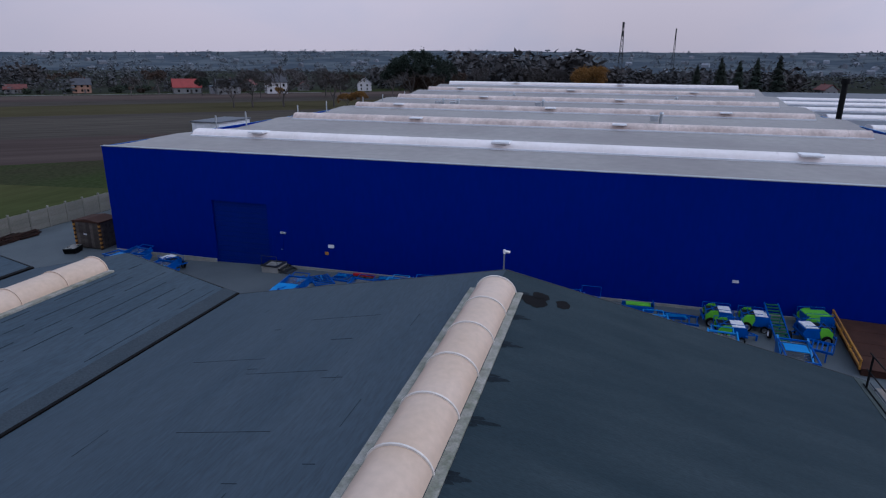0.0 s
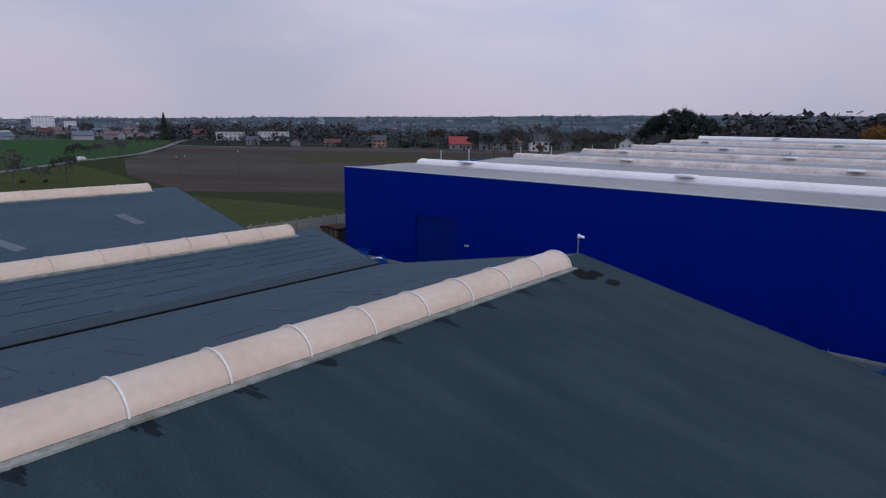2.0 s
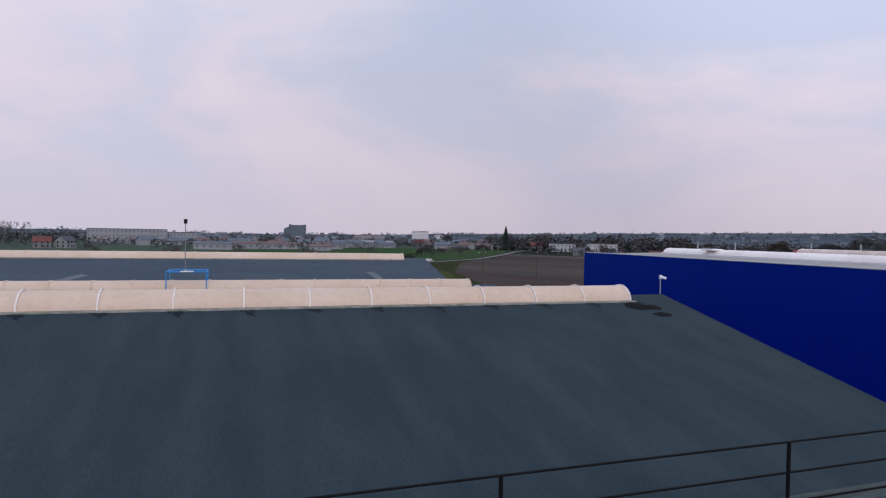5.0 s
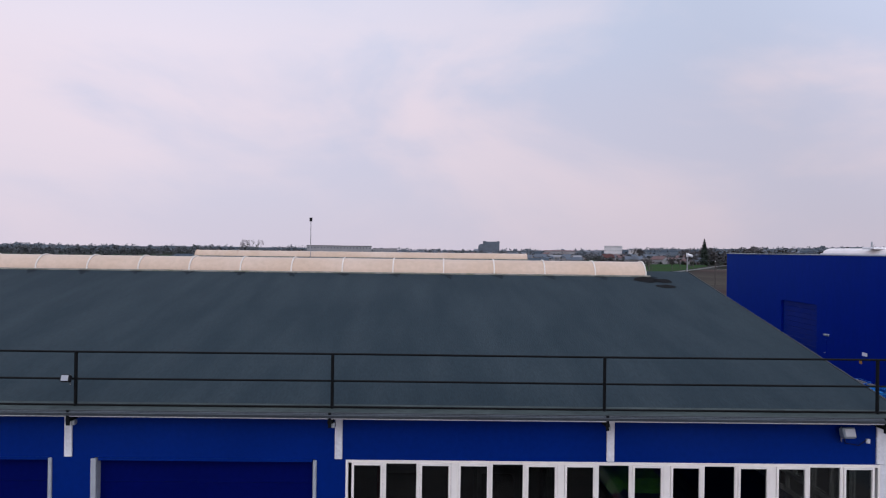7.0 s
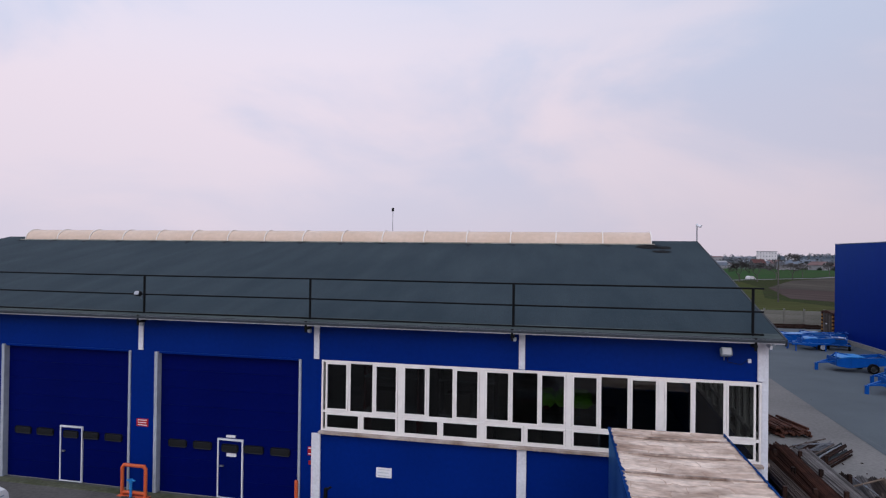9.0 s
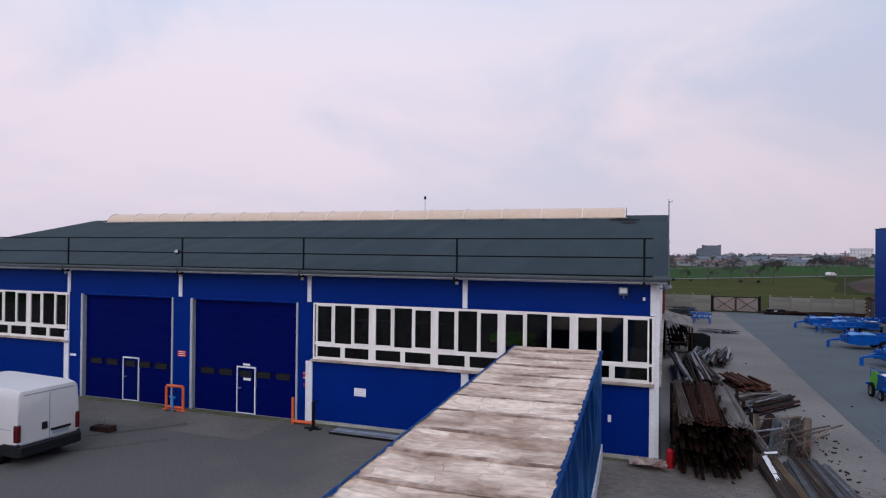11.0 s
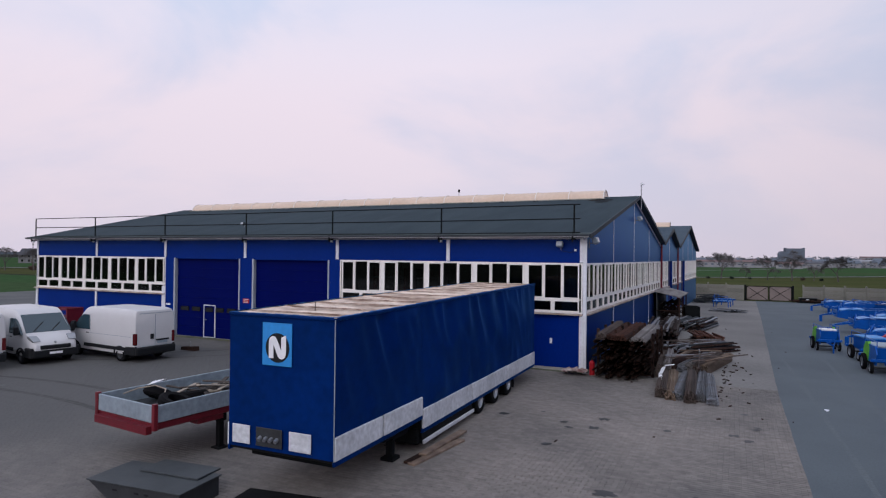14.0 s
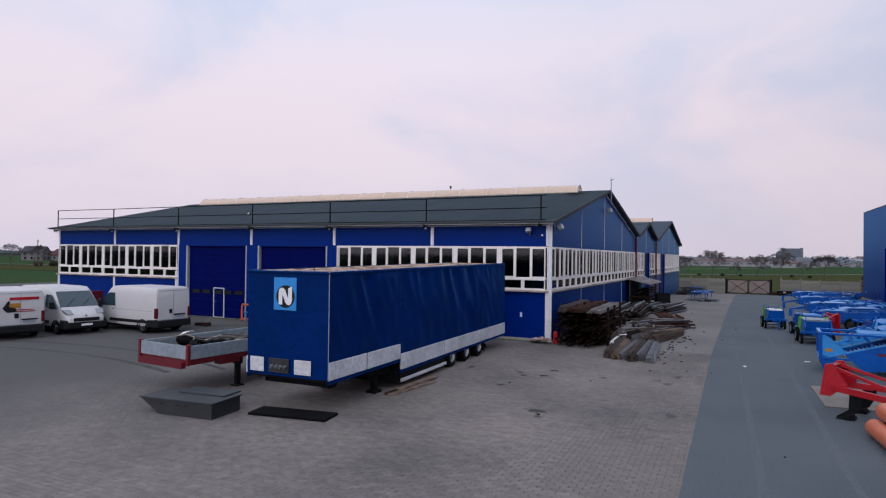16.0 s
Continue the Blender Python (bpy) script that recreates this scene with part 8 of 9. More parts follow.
for x in (-0.7, 0.7):
    part("skid", Shape().box(x - 0.06, x + 0.06, -0.4, 0.4, 0, 0.06), DARK_METAL, lb)

# ---- concrete fence and yard gate ----
FENCE = mat("weathered_fence_concrete", (0.20, 0.19, 0.165), 0.9, vary=0.25, scale=0.6, fine=10, bump=0.15, tint=(0.135, 0.135, 0.105), rand=0.14)
fence = thing("concrete_fence", "long weathered concrete panel fence behind the yard", "fence", pose(0, 0, ground_z(64)))
fpost = Shape().soft_box(-0.09, 0.09, -0.09, 0.09, 0, 2.25, 0.015).mesh("post", FENCE)
fpan = Shape().soft_box(-1.01, 1.01, -0.03, 0.03, 0, 0.49, 0.01).mesh("panel", FENCE)
fx = -46.0
while fx < 92:
    if not 6.6 < fx < 12.5:
        piece("post", fpost, fence, Matrix.Translation((fx, 64.0, 0)))
        if not 4.9 < fx < 12.5:
            for r in range(4):
                piece("panel", fpan, fence, Matrix.Translation((fx + 1.1, 64.0, 0.04 + 0.5 * r)))
    fx += 2.2
FILL = mat("gate_infill", (0.24, 0.19, 0.17), 0.8, vary=0.2, scale=1, fine=10, bump=0.1)
ygate = thing("yard_gate", "double-leaf yard gate of dark steel with brown infill", "gate", pose(0, 0, ground_z(64)))
for x in (6.85, 12.25):
    part("post", Shape().soft_box(x - 0.11, x + 0.11, 63.89, 64.11, 0, 2.1, 0.015), BLACK_STEEL, ygate)
for a, b in ((6.98, 9.52), (9.58, 12.12)):
    lf = part("leaf_frame", Shape().ring((a, b, 0.1, 1.95), (a + 0.08, b - 0.08, 0.18, 1.87), "y", 63.96, 64.04), BLACK_STEEL, ygate)
    part("infill", Shape().box(a + 0.08, b - 0.08, 63.99, 64.01, 0.18, 1.87), FILL, lf, "brown board infill")
    part("diagonal", Shape().beam((a + 0.08, 63.96, 0.18), (b - 0.08, 63.96, 1.87), 0.04, 0.06).beam((a + 0.08, 63.95, 1.87), (b - 0.08, 63.95, 0.18), 0.04, 0.06), BLACK_STEEL, lf)
rl = random.Random(77)
heap = Shape()
for _ in range(120):
    x, y, a = rl.uniform(12.8, 24), rl.uniform(62.2, 63.6), rl.uniform(-0.5, 0.5)
    l, z = rl.uniform(0.3, 1.2), ground_z(63) + rl.uniform(0.05, 0.4)
    heap.beam((x - l * math.cos(a), y, z), (x + l * math.cos(a), y + l * math.sin(a) * 0.4, z + 0.05), 0.16, 0.12)
single("beam_heap", heap, RUST, "long dark heap of beams along the fence", "scrap heap", kind="stuff")
heap = Shape()
for _ in range(70):
    x, y, a = rl.uniform(1.6, 4.0), rl.uniform(52.0, 57.0), rl.uniform(-0.7, 0.7)
    l, z = rl.uniform(0.3, 0.9), ground_z(54) + rl.uniform(0.05, 0.9)
    heap.beam((x - l * math.cos(a), y, z), (x + l * math.cos(a), y + l * math.sin(a), z + 0.05), 0.12, 0.1)
single("scrap_heap", heap, BITUMEN_OLD, "dark scrap heap by the rear hall", "scrap heap", kind="stuff")

# ---- trees, houses and masts in the distance ----
def grow(sh, twigs, p, d, length, r, depth, rng):
    """A limb in two bent steps, with side twigs on the younger wood, then its forks."""
    d2 = (d + Vector((rng.uniform(-0.22, 0.22), rng.uniform(-0.22, 0.22), rng.uniform(-0.05, 0.15)))).normalized()
    mid = p + d * length * 0.5
    q = mid + d2 * length * 0.5
    sides = 6 if depth > 3 else 4 if depth > 1 else 3
    sh.cyl(p, mid, r, sides, r * 0.85, caps=False)
    sh.cyl(mid, q, r * 0.85, sides, r * 0.7, caps=False)
    if depth <= 2:
        for k in range(7 if depth else 10):
            twigs.append((mid.lerp(q, rng.random()), d2))
    if depth == 0:
        return
    n = rng.choice((2, 3, 3)) if depth > 1 else 3
    turn = rng.uniform(0, 6.28)
    u = d2.orthogonal().normalized()
    w = d2.cross(u)
    for k in range(n):
        a = turn + 6.28 * k / n + rng.uniform(-0.5, 0.5)
        side = u * math.cos(a) + w * math.sin(a)
        spread = rng.uniform(0.45, 0.85)
        nd = (d2 + side * spread + Vector((0, 0, 0.10))).normalized()
        grow(sh, twigs, q if k else mid.lerp(q, 0.8), nd, length * rng.uniform(0.66, 0.86), r * 0.60, depth - 1, rng)


def bare_tree(name, seed, h, label, leaf=None, dense=3):
    """A leafless tree: trunk and limbs, and a crown of fine twigs; optionally with withered leaves."""
    rng = random.Random(seed)
    t = thing(name, label, "tree")
    sh, twigs = Shape(), []
    grow(sh, twigs, Vector((0, 0, 0)), Vector((0.04, 0.02, 1)).normalized(), h * 0.25, h * 0.022, 5, rng)
    part("trunk", sh, BARK, t, "", 60)
    tw = Shape()
    for q, d in twigs:
        for k in range(dense):
            a = (Vector((rng.gauss(0, 1), rng.gauss(0, 1), rng.gauss(0.15, 0.7))).normalized() + d * 0.9).normalized()
            l = h * rng.uniform(0.03, 0.085)
            s = a.orthogonal().normalized() * h * 0.0013
            e = q + a * l
            tw.add([q - s, q + s, e], [(0, 1, 2)])
            if leaf:
                c = q.lerp(e, rng.random())
                s2, s3 = Vector((rng.gauss(0, 1), rng.gauss(0, 1), rng.gauss(0, 1))).normalized() * h * 0.014, Vector((rng.gauss(0, 1), rng.gauss(0, 1), rng.gauss(0, 1))).normalized() * h * 0.014
                tw.add([c, c + s2, c + s2 + s3, c + s3], [(0, 1, 2, 3)])
    me = bpy.data.meshes.new("crown")
    me.from_pydata(tw.v, [], tw.f)
    me.materials.append(leaf or TWIGS)
    ob = new("crown", me)
    ob.parent = t
    return t


def conifer(name, seed, h, label):
    rng = random.Random(seed)
    t = thing(name, label, "tree")
    part("trunk", Shape().cyl((0, 0, 0), (0, 0, h * 0.97), h * 0.018, 7, h * 0.003), BARK, t)
    cr = Shape()
    for i in range(1300):
        u = rng.random() ** 0.8
        z = h * (0.08 + 0.92 * u)
        rad = h * 0.30 * (1 - u) ** 0.8 * (0.55 + 0.45 * abs(math.sin(u * 34 + rng.random())))
        a = rng.uniform(0, 2 * math.pi)
        d = Vector((math.cos(a), math.sin(a), -0.35))
        c = Vector((0, 0, z)) + d * rad * rng.uniform(0.2, 0.75)
        e = Vector((0, 0, z)) + d * rad * rng.uniform(0.85, 1.15)
        s = d.cross(Vector((0, 0, 1))).normalized() * h * 0.022
        cr.add([c - s, c + s, e + s * 0.4, e - s * 0.4], [(0, 1, 2, 3)])
    me = bpy.data.meshes.new("crown")
    me.from_pydata(cr.v, [], cr.f)
    me.materials.append(NEEDLES)
    ob = new("crown", me)
    ob.parent = t
    return t


def bush(name, seed, label, material):
    rng = random.Random(seed)
    t = thing(name, label, "bush")
    part("stems", Shape().cyl((0, 0, 0), (0.2, 0.1, 1.2), 0.06, 5, 0.02).cyl((0, 0, 0), (-0.3, 0.2, 1.0), 0.05, 5, 0.02).cyl((0, 0, 0), (0.1, -0.3, 1.1), 0.05, 5, 0.02), BARK, t)
    cr = Shape()
    for i in range(700):
        v = Vector((rng.gauss(0, 1), rng.gauss(0, 1), rng.gauss(0, 1))).normalized()
        lump = 0.75 + 0.4 * noise.noise(v * 1.8 + Vector((seed, 0, 0)))
        c = Vector((v.x * 2.0, v.y * 2.0, 1.35 + v.z * 1.25)) * 1.0
        c = Vector((c.x * lump, c.y * lump, max(0.05, c.z * lump))) * rng.uniform(0.75, 1.0)
        s2 = Vector((rng.gauss(0, 1), rng.gauss(0, 1), rng.gauss(0, 1))).normalized() * 0.26
        s3 = Vector((rng.gauss(0, 1), rng.gauss(0, 1), rng.gauss(0, 1))).normalized() * 0.26
        cr.add([c, c + s2, c + s2 + s3, c + s3], [(0, 1, 2, 3)])
    me = bpy.data.meshes.new("crown")
    me.from_pydata(cr.v, [], cr.f)
    me.materials.append(material)
    ob = new("crown", me)
    ob.parent = t
    return t


def house(name, label, w, d, h, roof, wall, floors=2):
    """A small gabled house with windows, door and chimney."""
    t = thing(name, label, "house")
    part("wall", Shape().prism([(-d / 2, 0), (d / 2, 0), (d / 2, h), (0, h + d * 0.36), (-d / 2, h)], "x", -w / 2, w / 2), wall, t)
    k = d / 2 + 0.5
    z0, z1 = h - 0.15, h + d * 0.40
    rf = part("roof", Shape().prism([(-k, z0), (0, z1), (k, z0), (k, z0 - 0.22), (0, z1 - 0.25), (-k, z0 - 0.22)], "x", -w / 2 - 0.5, w / 2 + 0.5), roof, t)
    part("chimney", Shape().box(w * 0.2, w * 0.2 + 0.6, -0.4, 0.3, z1 - 1.0, z1 + 0.7), ROOF_RED, rf)
    pane = Shape().box(-0.55, 0.55, -0.04, 0.0, -0.65, 0.65).mesh("window", DARK_GLASS)
    for f in range(floors):
        for i in range(3):
            x = -w * 0.32 + i * w * 0.32
            for s in (-1, 1):
                piece("window", pane, t, Matrix.Translation((x, s * d / 2, 1.5 + 2.6 * f)) @ Matrix.Rotation(0 if s < 0 else math.pi, 4, "Z"))
        for s in (-1, 1):
            for y in (-d * 0.22, d * 0.22):
                piece("window", pane, t, Matrix.Translation((s * w / 2, y, 1.5 + 2.6 * f)) @ Matrix.Rotation(radians(90 * s), 4, "Z"))
    part("door", Shape().box(w * 0.1, w * 0.1 + 1.0, -d / 2 - 0.05, -d / 2, 0, 2.1), BARK, t)
    return t


rl = random.Random(404)


def plant(sources, spots, group):
    """Puts trees at (x, y, height factor); the sources themselves take the first spots."""
    for i, (x, y, k) in enumerate(spots):
        m = pose(x, y, ground_z(y) - 0.06, 0, 0, 67 * i) @ Matrix.Scale(k, 4)
        if i < len(sources):
            sources[i].matrix_world = m
            tagged(sources[i], group=group)
        else:
            copy_thing(sources[i % len(sources)], m).matrix_world = m


field_trees = [bare_tree("bare_tree", 140 + i, 9.0, "leafless round-crowned tree beside the country road", None, 4) for i in range(3)]
plant(field_trees, [(2.4, 157, 0.98), (13.5, 157, 0.80), (19.2, 157, 0.92), (29.1, 156, 0.86), (-4.5, 158, 0.72), (-6.4, 157, 0.60), (24.0, 157, 0.55), (15.6, 164, 0.40), (8.6, 166, 0.42), (51, 212, 0.95), (58, 217, 0.90), (73, 247, 0.95),
                    (81, 254, 0.90), (92, 276, 0.85), (-14, 162, 0.90), (-22, 158, 0.80), (-33, 154, 0.95), (-48, 150, 0.85), (118, 318, 0.90), (132, 342, 0.80), (-66, 240, 0.80), (-40, 262, 0.70), (-16, 280, 0.80), (20, 352, 0.9), (150, 366, 1.0)], "bare trees along the country road")
orchard = [bare_tree("bare_tree", 10 + i, 9.0, "leafless tree with fine dark twigs west of the yard") for i in range(2)]
plant(orchard, [(-150, 95, 0.9), (-185, 80, 0.85), (-172, 92, 0.95), (-178, 84, 0.8)], "bare trees west of the yard")
big = [bare_tree("bare_tree", 30 + i, 15.0, "tall leafless tree with spreading crown", None, 6) for i in range(2)]
plant(big, [(184, 139, 1.15), (191, 130, 1.2), (199, 113, 1.0), (181, 145, 0.9), (262, 112, 1.1), (236, 92, 1.1), (301, 78, 1.2), (306, 52, 1.2), (330, 40, 1.1), (251, 134, 1.0), (268, 150, 1.1), (330, 60, 1.2), (345, 20, 1.2), (228, 232, 0.75), (300, 246, 0.9),
            (206, 470, 1.1), (182, 455, 1.0), (250, 500, 1.2), (310, 480, 1.2), (332, 452, 1.1), (160, 500, 1.0), (270, 520, 1.3)], "tall bare trees")
brown = [bare_tree("autumn_tree", 50 + i, 12.0, "tree with withered brown leaves", LEAF_BROWN, 2) for i in range(2)]
spots = [(225 + rl.uniform(-12, 40), 84 + rl.uniform(-14, 16), rl.uniform(0.9, 1.3)) for _ in range(8)] + [(252, 236, 1.15), (256, 240, 1.1), (237, 168, 1.0), (290, 206, 1.2), (251, 137, 1.1), (255, 130, 1.2), (268, 318, 0.9), (280, 318, 1.0), (315, 296, 1.0), (190, 20, 1.0)]
plant(brown, spots, "brown autumn trees")
dark = [bare_tree("broad_tree", 55 + i, 17.0, "tall broad dark tree beside the factory", NEEDLES, 5) for i in range(2)]
plant(dark, [(206, 83, 1.48), (211, 77, 1.36), (246, 206, 0.6), (284, 240, 0.6)], "tall dark trees")
orange_tree = bare_tree("autumn_tree", 61, 9.0, "tree with bright orange autumn leaves", LEAF_ORANGE, 4)
plant([orange_tree], [(190, 17.5, 2.1), (188, 97.5, 0.9), (186, 101.5, 0.8), (240, 160, 0.7)], "orange autumn trees")
con = [conifer("conifer", 70 + i, 14.0, "dark spruce tree with drooping boughs") for i in range(2)]
plant(con, [(190, -15, 1.15), (192, -22, 1.3), (190, -27, 1.25), (191, -32, 1.3), (190, -38, 1.35), (193.5, 450, 1.45), (276, -35, 1.2), (318, 330, 0.6), (300, 430, 0.8), (232, 300, 0.5)], "dark conifers")
pop = [bare_tree("bare_tree", 85, 17.0, "slim bare poplar on the skyline")]
for i, (x, y) in enumerate(((-163, 469), (-158, 470), (-151, 472))):
    m = pose(x, y, -0.8, 0, 0, 40 * i) @ Matrix.Diagonal((0.5, 0.5, 1.1, 1))
    (pop[0] if i == 0 else copy_thing(pop[0], m)).matrix_world = m
hedges = [bush("hedge_bush", 90, "dull green hedge bush beside the fields", HEDGE), bush("brown_bush", 91, "brown leafless hedge bush", LEAF_BROWN), bush("hedge_bush", 92, "dark evergreen bush in a hedge", NEEDLES)]
spots = [(rl.uniform(215, 290), rl.uniform(150, 290), rl.uniform(0.7, 1.6)) for _ in range(60)]
spots = [p for p in spots if 0.75 * p[0] + 0.66 * p[1] > 352] + [(rl.uniform(255, 330), rl.uniform(-90, 70), rl.uniform(0.8, 2.0)) for _ in range(40)]
spots += [(170 + 70 * u + rl.uniform(-4, 4), 468 - 10 * u + rl.uniform(-4, 4), rl.uniform(0.7, 1.5)) for u in np.linspace(0, 2.2, 30)]
spots += [(5.0, 160, 0.34), (9.5, 161, 0.30), (22, 162, 0.36), (26, 160, 0.30), (-1, 160, 0.32)]
plant(hedges, spots, "hedges and scrub in the distance")
scrub = [bush("scrub_bush", 95, "dark scrub at the field edge", LEAF_BROWN)]
plant(scrub, [(rl.uniform(-190, -150), rl.uniform(70, 110), rl.uniform(0.4, 0.8)) for _ in range(16)], "scrub at the field edge")

# haze-washed tones for skyline buildings, the air's veil is in the colour
HAZE_WALL = mat("hazed_render", (0.26, 0.26, 0.275), 0.9, vary=0.15, scale=0.2, fine=2, bump=0.0)
HAZE_DARK = mat("hazed_dark_cladding", (0.105, 0.125, 0.155), 0.9, vary=0.2, scale=0.1, fine=1, bump=0.0)
HAZE_ROOF = mat("hazed_tiles", (0.150, 0.092, 0.090), 0.9, vary=0.2, scale=0.2, fine=2, bump=0.0)
FAR_WHITE = mat("white_render", (0.48, 0.47, 0.48), 0.85, vary=0.15, scale=0.4, fine=4, bump=0.05, rand=0.2)
SALMON = mat("salmon_render", (0.30, 0.17, 0.12), 0.85, vary=0.15, scale=0.4, fine=4, bump=0.05)
BRIGHT_TILES = mat("bright_red_tiles", (0.26, 0.042, 0.040), 0.8, vary=0.2, scale=0.5, fine=5, bump=0.1)
homes = [house("house", "pale house with red tiled roof", 11, 9, 4.6, ROOF_RED, BRICK_WALL), house("house", "white house with grey roof", 12, 9, 5.2, ROOF_GREY, BRICK_WALL), house("house", "low house with dark red roof", 14, 8, 3.2, ROOF_RED, BRICK_WALL, 1),
         house("house", "two-storey white house with flat pitched roof", 10, 10, 5.8, ROOF_GREY, FAR_WHITE), house("house", "house with bright red roof at the field edge", 14, 11, 3.4, BRIGHT_TILES, BRICK_WALL, 1), house("house", "salmon rendered house with dark roof", 10, 9, 5.0, ROOF_GREY, SALMON)]
HOMES = [(0, 300, 214, 20, 0.8), (1, 262, 203, -45, 0.85), (2, 320, 190, 30, 0.8), (3, 282, 186, -52, 1.05), (4, 262, 227, -48, 0.95), (5, 243, 276, -42, 0.85), (1, 252, 283, 40, 0.6), (2, 226, 300, -40, 0.7), (2, 212, 318, 45, 0.6), (0, 232, 470, -25, 0.9),
         (1, 196, 340, -40, 0.6), (3, 331, 155, 20, 0.8), (0, 398, 2, 10, 0.9), (1, 396, -33, 40, 0.8), (3, 395, -46, 70, 0.8), (2, 382, -106, 10, 0.9), (2, -290, 165, 10, 0.9), (0, -280, 175, 60, 0.8), (1, -300, 156, 30, 0.8),
         (0, -122, 397, 10, 0.8), (1, -111, 400, 70, 0.8), (0, 148, 552, 10, 0.9), (2, 117, 578, 80, 0.8)]
placed = set()
for k, x, y, turn, size in HOMES:
    m = pose(x, y, ground_z(y) - 0.06, 0, 0, turn) @ Matrix.Scale(size, 4)
    if k in placed:
        copy_thing(homes[k], m).matrix_world = m
    else:
        homes[k].matrix_world = m
        placed.add(k)


def block(name, label, x, y, turn, w, d, h, wall, roof, floors, k):
    """A plain flat-roofed block with rows of windows on its long sides."""
    t = thing(name, label, "block building", pose(x, y, -0.8, 0, 0, turn))
    part("wall", Shape().box(-w / 2, w / 2, -d / 2, d / 2, 0, h), wall, t)
    part("roof", Shape().box(-w / 2 - 0.3, w / 2 + 0.3, -d / 2 - 0.3, d / 2 + 0.3, h, h + 0.4), roof, t)
    pane = Shape().box(-0.5, 0.5, -0.06, 0, -0.6, 0.6).mesh("window", HAZE_DARK)
    for f in range(floors):
        for i in range(k):
            piece("window", pane, t, Matrix.Translation((-w / 2 + w * (i + 0.5) / k, -d / 2, h * (f + 0.55) / floors)))
    return t


block("row_house", "long white two-storey row house by the village road", 236, 432, -32, 21, 9, 6.4, FAR_WHITE, ROOF_GREY, 2, 7)
block("row_house", "white two-storey house block by the village road", 262, 416, -34, 26, 9, 6.8, FAR_WHITE, HAZE_ROOF, 2, 8)
block("apartment_block", "white apartment block on the skyline", 241, 857, -17, 24, 12, 17, FAR_WHITE, HAZE_DARK, 4, 7)
block("apartment_block", "small white apartment block on the skyline", 268, 850, -17, 13, 12, 12, FAR_WHITE, HAZE_DARK, 3, 4)
block("works_office", "flat-roofed white house among the gardens", 268, 208, -50, 15, 9, 3.6, HAZE_WALL, HAZE_DARK, 1, 4)
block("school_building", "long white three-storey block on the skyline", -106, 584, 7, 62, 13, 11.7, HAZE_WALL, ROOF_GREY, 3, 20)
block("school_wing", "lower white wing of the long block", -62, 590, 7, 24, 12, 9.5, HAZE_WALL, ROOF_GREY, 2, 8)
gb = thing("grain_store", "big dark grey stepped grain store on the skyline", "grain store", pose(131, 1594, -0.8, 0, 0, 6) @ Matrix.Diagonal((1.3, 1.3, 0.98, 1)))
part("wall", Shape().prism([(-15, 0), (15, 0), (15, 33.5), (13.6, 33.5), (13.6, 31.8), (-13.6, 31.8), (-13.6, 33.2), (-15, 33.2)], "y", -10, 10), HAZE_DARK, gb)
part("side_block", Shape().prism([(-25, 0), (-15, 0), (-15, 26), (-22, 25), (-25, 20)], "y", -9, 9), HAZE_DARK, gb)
for x0, y0, w, h, lb, wl_m, rf in ((5, 425, 44, 3.6, "low works hall with red roof beyond the crop", HAZE_WALL, HAZE_ROOF), (36, 400, 14, 2.8, "low works hall with red roof", HAZE_WALL, HAZE_ROOF), (168, 875, 44, 9, "long building with red roof on the skyline", HAZE_WALL, HAZE_ROOF), (100, 520, 30, 4.6, "pale works hall on the skyline", HAZE_WALL, HAZE_WALL), (52, 440, 14, 3.2, "small pale building beyond the crop", HAZE_WALL, ROOF_GREY), (-30, 400, 22, 3.6, "low pale hall beyond the pasture", HAZE_WALL, HAZE_DARK)):
    b = thing("far_hall", lb, "building", pose(x0, y0, -0.8, 0, 0, -5))
    part("wall", Shape().box(-w / 2, w / 2, -6, 6, 0, h), wl_m, b)
    part("roof", Shape().prism([(-6.5, h), (0, h + 1.3), (6.5, h)], "x", -w / 2 - 0.4, w / 2 + 0.4), rf, b)
    pane = Shape().box(-0.8, 0.8, -0.06, 0, -0.5, 0.5).mesh("window", HAZE_DARK)
    for i in range(int(w / 4)):
        piece("window", pane, b, Matrix.Translation((-w / 2 + 2.2 + 4 * i, -6, h * 0.55)))
car_far = thing("parked_car", "small white car on the country road", "car", pose(61, 237, -0.77, 0, 0, 46))
part("body", Shape().prism([(-2.1, 0.3), (2.1, 0.3), (2.1, 0.75), (1.2, 0.9), (0.6, 1.4), (-1.3, 1.45), (-2.0, 0.95)], "y", -0.85, 0.85), WHITE_PAINT, car_far)
for x in (-1.3, 1.3):
    wheel(car_far, x, -0.8, 0.3, 0.2)
    wheel(car_far, x, 0.8, 0.3, 0.2)

# woods, gardens and hedgerows too many to count
rw = random.Random(2024)


def clump(vs, fs, x, y, z, h, k, size, rng):
    for _ in range(k):
        v = Vector((rng.gauss(0, 1), rng.gauss(0, 1), rng.gauss(0, 1))).normalized() * rng.uniform(0.4, 1.0)
        c = Vector((x + v.x * h * 0.40, y + v.y * h * 0.40, z + h * 0.48 + v.z * h * 0.5))
        s2 = Vector((rng.gauss(0, 1), rng.gauss(0, 1), rng.gauss(0, 0.5))).normalized() * h * size
        s3 = Vector((rng.gauss(0, 1), rng.gauss(0, 1), rng.gauss(0, 0.5))).normalized() * h * size
        n = len(vs)
        vs += [tuple(c), tuple(c + s2), tuple(c + s2 + s3), tuple(c + s3)]
        fs.append((n, n + 1, n + 2, n + 3))


